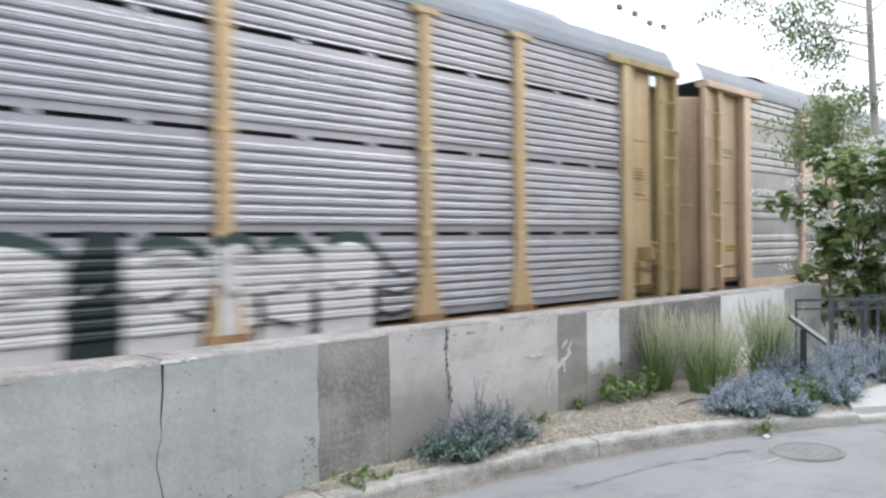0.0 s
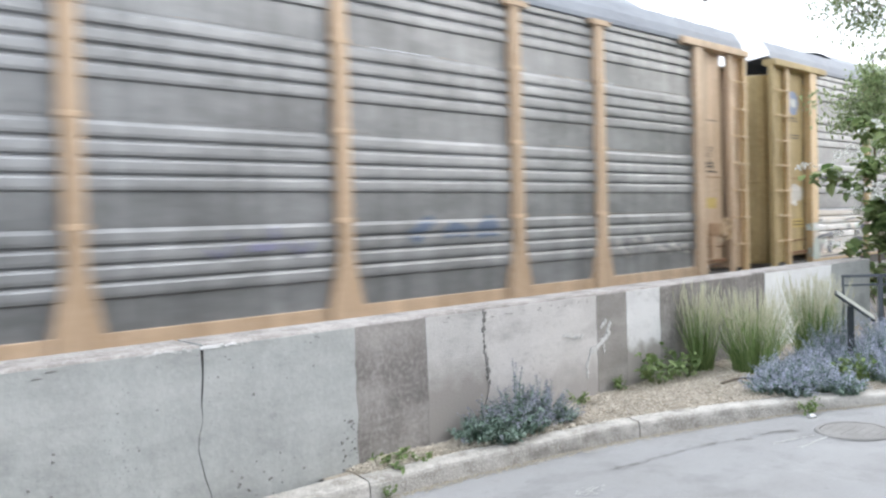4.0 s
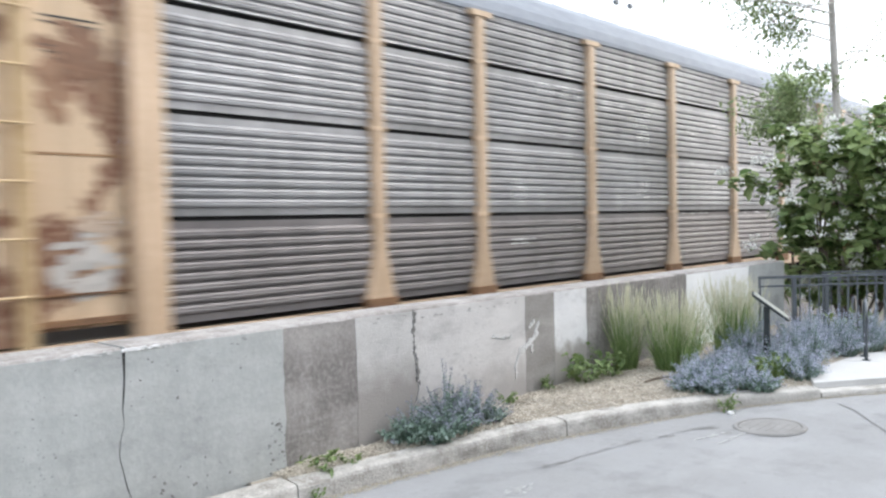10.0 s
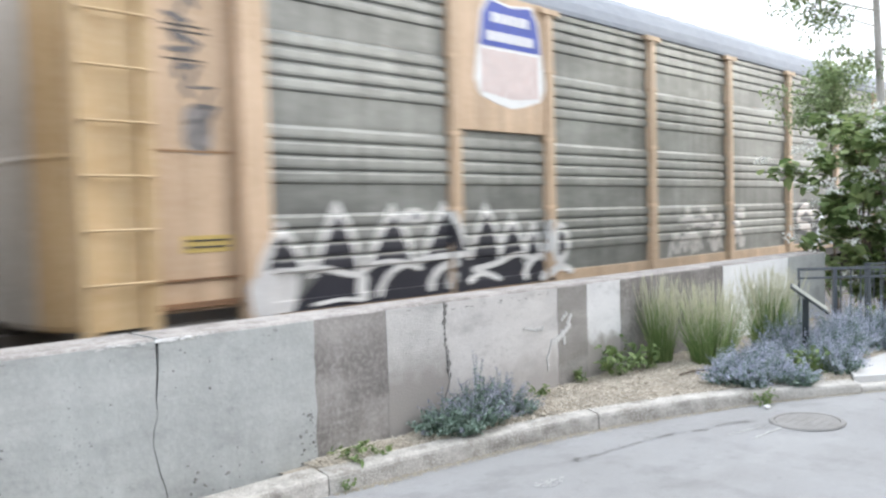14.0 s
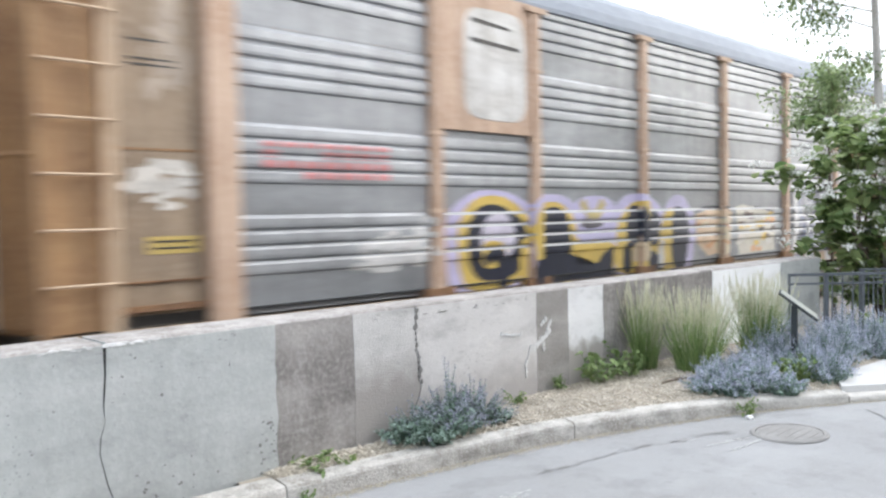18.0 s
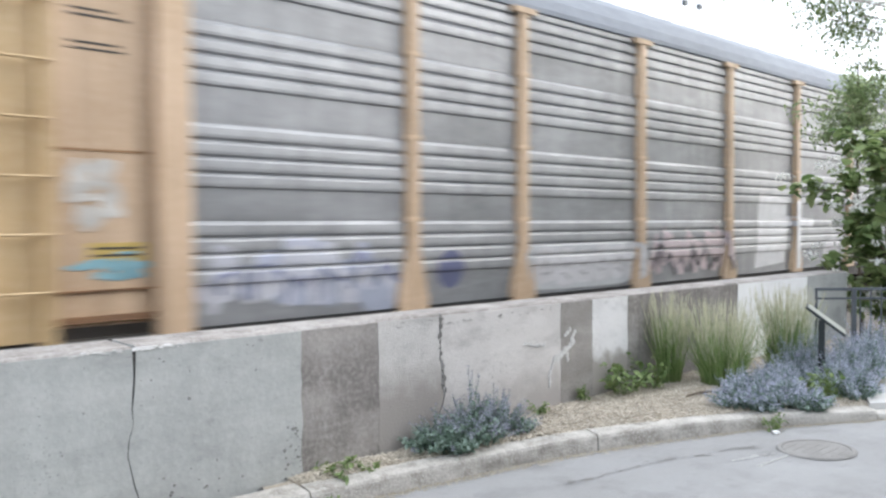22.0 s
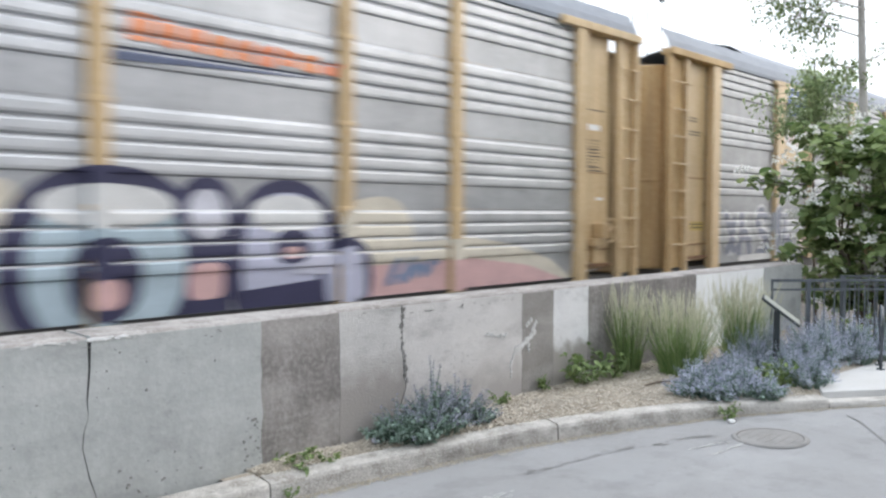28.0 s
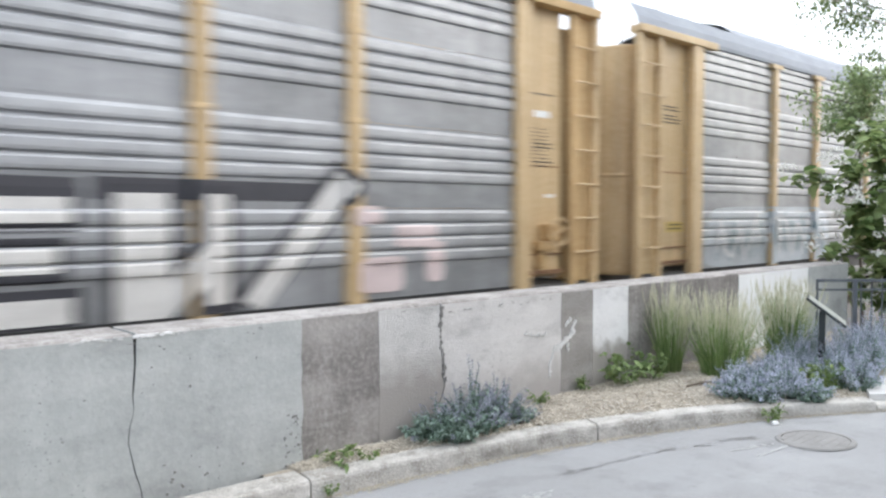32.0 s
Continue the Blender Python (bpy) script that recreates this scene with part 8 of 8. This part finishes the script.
def build_sign():
    root = thing("information_sign", "low dark steel information sign with a slanted panel", "sign", at=(5.18, -1.22, 0.0))
    root.rotation_euler = (0, 0, math.atan2(-0.92, 0.386))
    bm = bmesh.new()
    box(bm, -0.030, 0.030, -0.05, 0.05, 0.0, 0.63, 0.004)
    part("post", bm, BLACKSTEEL, root)
    bm = bmesh.new()
    box(bm, -0.215, 0.215, -0.20, 0.20, -0.012, 0.010, 0.003)
    p = part("panel", bm, BLACKSTEEL, root)
    p.location, p.rotation_euler = (0.035, 0, 0.635), (0, radians(37), 0)
    bm = bmesh.new()
    box(bm, -0.20, 0.205, -0.18, 0.18, 0.012, 0.016)
    part("panel_face", bm, SIGNFACE, p, "pale printed panel face")
    bm = bmesh.new()
    box(bm, -0.08, 0.08, -0.08, 0.08, -0.02, 0.012, 0.003)
    part("base_plate", bm, BLACKSTEEL, root)


def build_hoop():
    root = thing("bicycle_hoop", "dark steel bicycle parking hoop bolted to the pavement", "bike rack", at=(6.02, -1.92, 0.045))
    root.rotation_euler = (0, 0, radians(20))
    bm = bmesh.new()
    pts = [(-0.13, 0, 0.0), (-0.15, 0, 0.2), (-0.22, 0, 0.42)] + [(-0.22 * math.cos(a), 0, 0.42 + 0.2 * math.sin(a)) for a in (0.5, 1.0, 1.57, 2.14, 2.64)] + [(0.22, 0, 0.42), (0.15, 0, 0.2), (0.13, 0, 0.0)]
    tube(bm, pts, 0.015, 10)
    part("hoop", bm, GREYSTEEL, root, smooth=True)
    for x in (-0.13, 0.13):
        bm = bmesh.new()
        tube(bm, [(x, 0, 0), (x, 0, 0.010)], 0.04, 16)
        part("flange", bm, GREYSTEEL, root)


def build_lamps():
    """A row of lamp posts far behind the train."""
    first = None
    for i, rise in ((1, 0.37), (3, -0.1), (4, -0.2), (5, -0.55), (6, -0.5)):
        m = pose(43.2 + 2.1 * i, 30.0, -0.78 + rise)
        if first is None:
            first = thing("lamp_post", "thin grey lamp post far behind the train", "lamp post", at=m.translation, group="row of lamp posts")
            bm = bmesh.new()
            tube(bm, [(0, 0, 0), (0, 0, 19.6)], [0.05, 0.03], 6)
            part("pole", bm, GREYSTEEL, first)
            bm = bmesh.new()
            box(bm, -0.22, 0.22, -0.15, 0.15, 19.6, 19.95, 0.03)
            part("lamp_head", bm, GREYSTEEL, first)
        else:
            copy_thing(first, m)


def build_litter():
    root = thing("litter", "crumpled white paper scrap lying by the kerb", "litter", at=(3.32, -1.66, -0.09))
    bm = bmesh.new()
    r = random.Random(2)
    bmesh.ops.create_icosphere(bm, subdivisions=2, radius=0.035)
    for v in bm.verts:
        v.co *= r.uniform(0.6, 1.15)
        v.co.z = v.co.z * 0.6 + 0.02
    part("paper", bm, WHITEP, root)
    root = thing("fallen_twig", "short dry brown twig lying on the mulch", "twig", at=(3.75, -0.78, 0.045))
    bm = bmesh.new()
    tube(bm, [(-0.2, 0.05, 0), (-0.05, 0, 0.02), (0.08, -0.04, 0.015), (0.22, -0.05, 0.0)], [0.008, 0.012, 0.010, 0.005], 6)
    tube(bm, [(0.02, -0.02, 0.016), (0.1, 0.05, 0.03)], [0.006, 0.003], 5)
    part("stick", bm, TWIG, root)


def build_road_marks():
    """Damp dirt along an old seam and faint chalky scuffs on the asphalt."""
    TAR = simple("tar", (0.22, 0.216, 0.21), 0.9)
    CHALK = simple("chalk", (0.50, 0.50, 0.49), 0.9)
    def lay(path, w, n, m, name, label, seed, long=0.05):
        r = random.Random(seed)
        vs, fs = [], []
        for _ in range(n):
            k1 = r.random() * (len(path) - 1)
            i, f = int(k1), k1 - int(k1)
            (xa, ya), (xb, yb) = path[i], path[i + 1]
            d = Vector((xb - xa, yb - ya)).normalized()
            off = r.gauss(0, w)
            x, y = xa + (xb - xa) * f - d.y * off, ya + (yb - ya) * f + d.x * off
            z = road_at(x, y) + 0.003 + r.uniform(0, 0.0015)
            le, wi, j = r.uniform(0.3, 1.0) * long, r.uniform(0.002, 0.007), len(vs)
            for q in range(6):
                c, e = math.cos(q * 1.047) * le * r.uniform(0.6, 1.2), math.sin(q * 1.047) * wi * r.uniform(0.6, 1.4)
                vs.append((x + d.x * c - d.y * e, y + d.y * c + d.x * e, z))
            fs.append(tuple(range(j, j + 6)))
        tagged(soup(name, vs, fs, m), label, "road marking", kind="stuff")
    lay([(1.25, -1.20), (1.45, -1.29), (1.83, -1.33), (2.02, -1.36), (2.28, -1.50)], 0.020, 55, TAR, "dirt_streak", "dark broken dirt seam on the asphalt", 3, 0.06)
    lay([(2.36, -1.56), (2.62, -1.60), (2.85, -1.74)], 0.022, 34, TAR, "dirt_streak", "dark broken dirt seam on the asphalt", 4, 0.06)
    lay([(4.05, -2.29), (3.81, -2.48), (3.57, -2.65), (3.36, -2.81), (3.01, -3.07)], 0.002, 150, TAR, "road_joint", "thin dark joint across the road", 5, 0.05)
    lay([(2.92, -2.05), (2.65, -2.02), (2.38, -2.0)], 0.008, 46, CHALK, "chalk_scuff", "pale chalky scuffs on the asphalt", 6)
    lay([(2.37, -1.81), (2.55, -1.87), (2.72, -1.94)], 0.010, 34, CHALK, "chalk_scuff", "pale chalky scuffs on the asphalt", 7)
    lay([(0.70, -1.40), (0.80, -1.42), (0.92, -1.42)], 0.03, 40, CHALK, "chalk_scuff", "pale chalky scuffs on the asphalt", 8, 0.03)
    lay([(0.2, -0.42), (1.0, -0.60), (2.0, -0.86), (3.2, -1.38), (4.2, -1.98)], 0.030, 420, STRAW, "sand_drift", "thin sandy grit drifted along the road edge", 9, 0.03)


catmint((1.36, -0.31, -0.06), ((-0.42, 0.10, 0.17, 0.20, 0.05, 70), (-0.26, -0.05, 0.20, 0.24, 0.15, 90), (-0.02, 0.02, 0.28, 0.38, 0.75, 130), (0.24, 0.02, 0.26, 0.40, 0.95, 120), (0.02, 0.10, 0.12, 0.72, 0.9, 9), (0.40, -0.05, 0.14, 0.20, 0.4, 40), (-0.30, 0.12, 0.16, 0.40, 1.0, 16)), 1, "sprawling catmint with grey-green leaves and dusty violet spikes", DUSTY)
for i, (x, y, r, h, b) in enumerate(((3.68, -1.16, 0.24, 0.25, 1.0), (3.72, -1.38, 0.20, 0.24, 0.9), (4.02, -1.08, 0.26, 0.30, 1.0), (4.02, -1.42, 0.24, 0.28, 1.0), (4.42, -1.12, 0.26, 0.32, 1.0), (4.02, -1.66, 0.16, 0.18, 0.5), (4.95, -1.46, 0.30, 0.36, 1.0), (5.0, -1.05, 0.28, 0.34, 1.0), (4.72, -1.74, 0.24, 0.30, 1.0), (5.40, -1.50, 0.34, 0.50, 1.0), (5.50, -0.95, 0.34, 0.52, 1.0), (5.90, -1.30, 0.36, 0.54, 1.0), (6.25, -1.62, 0.32, 0.50, 1.0), (6.50, -1.25, 0.36, 0.54, 1.0), (6.75, -1.75, 0.34, 0.52, 1.0), (7.1, -2.1, 0.34, 0.5, 1.0))):
    catmint((x, y, 0.0), ((-0.3 * r, 0.0, r, h, b, 62), (0.4 * r, 0.1 * r, 0.8 * r, 1.1 * h, b, 44), (0.0, 0.0, 0.9 * r, 1.5 * h, b, 7)), 10 + i)
reed_grass((4.12, -0.20, 0.0), 0.20, 0.84, 1, 420, 130)
reed_grass((4.36, -0.62, 0.0), 0.36, 0.80, 2, 620, 250)
reed_grass((5.56, -0.68, 0.0), 0.33, 0.86, 3, 540, 210)
weed((4.52, -1.52, 0.0), 0.22, 0.24, 30, 160, 0.06, "leafy green plant between the catmint bushes")
weed((3.35, -0.18, 0.0), 0.28, 0.30, 1, 120, 0.07, "leafy green weed growing at the wall foot")
weed((3.75, -0.2, 0.0), 0.20, 0.34, 2, 110, 0.06, "leafy green weed growing at the wall foot")
weed((2.95, -0.1, 0.0), 0.15, 0.12, 3, 40, 0.05)
weed((0.18, -0.17, -0.09), 0.16, 0.09, 4, 60, 0.05)
weed((0.40, -0.20, -0.09), 0.10, 0.06, 5, 40, 0.04)
weed((2.25, -0.10, -0.02), 0.12, 0.14, 6, 40, 0.04)
weed((-0.02, -0.37, -0.2), 0.07, 0.08, 7, 30, 0.03)
weed((3.45, -1.58, -0.08), 0.09, 0.12, 8, 50, 0.04)
build_shrub((10.78, -0.36, -0.45), 5, 1.32, 0.75, 4.3, 5600, 300, "large leafy viburnum shrub with flat white flower heads")
build_shrub((11.2, -1.5, -0.45), 6, 1.4, 0.7, 4.2, 3900, 210, "leafy viburnum shrub with white flower heads by the railing")
weed((7.6, -1.2, -0.35), 0.5, 0.75, 20, 260, 0.10, "broad-leaved green undergrowth behind the railing")
weed((8.3, -2.2, -0.35), 0.5, 0.75, 21, 260, 0.10, "broad-leaved green undergrowth behind the railing")
build_tree()
build_sapling()
build_fir()
build_fence((6.0, -0.80), (9.3, -3.75), 0.875, "railing", "dark grey steel railing with thin balusters by the flower bed")
build_fence((8.2, -0.75), (10.6, -3.6), 0.80, "rear_railing", "second grey steel railing behind the first", first=0.05, thick=0.012)
build_sign()
build_hoop()
build_lamps()
build_litter()
build_road_marks()


# ---- motion ----
DRIFT = ((0, -0.51), (1, -0.38), (2, -0.53), (5, -0.25), (6, -0.42), (7, -0.45), (8, -0.52), (9, -0.76), (10, -0.65), (11, -0.51), (12, -0.65), (13, -0.53), (14, -0.27), (15, -0.48), (18, -0.34), (19, -0.54), (20, -0.59), (21, -0.52), (22, -0.59), (23, -0.52), (24, -0.63), (25, -0.82), (28, -0.89), (29, -0.63), (30, -0.57), (31, -0.53), (32, -0.6))


def train_x(t):
    """Where the first whole car's leading panel edge stands: the train rolls past, gathering a little speed."""
    s = t / 10
    return 13.51 - 68.63 * s + 0.212 * s * s - 0.359 * s**3 + lerp_table(t, DRIFT)


def motions():
    for n, car in enumerate(CARS):
        rows = []
        for t in range(0, 33):
            x, y = on_track(train_x(t) + CAR_LENGTH * (n - 1) + MID)
            rows.append((t, pose(x, y, RAIL_Z, 0, 0, math.degrees(SKEW))))
        walk(car, rows)


motions()
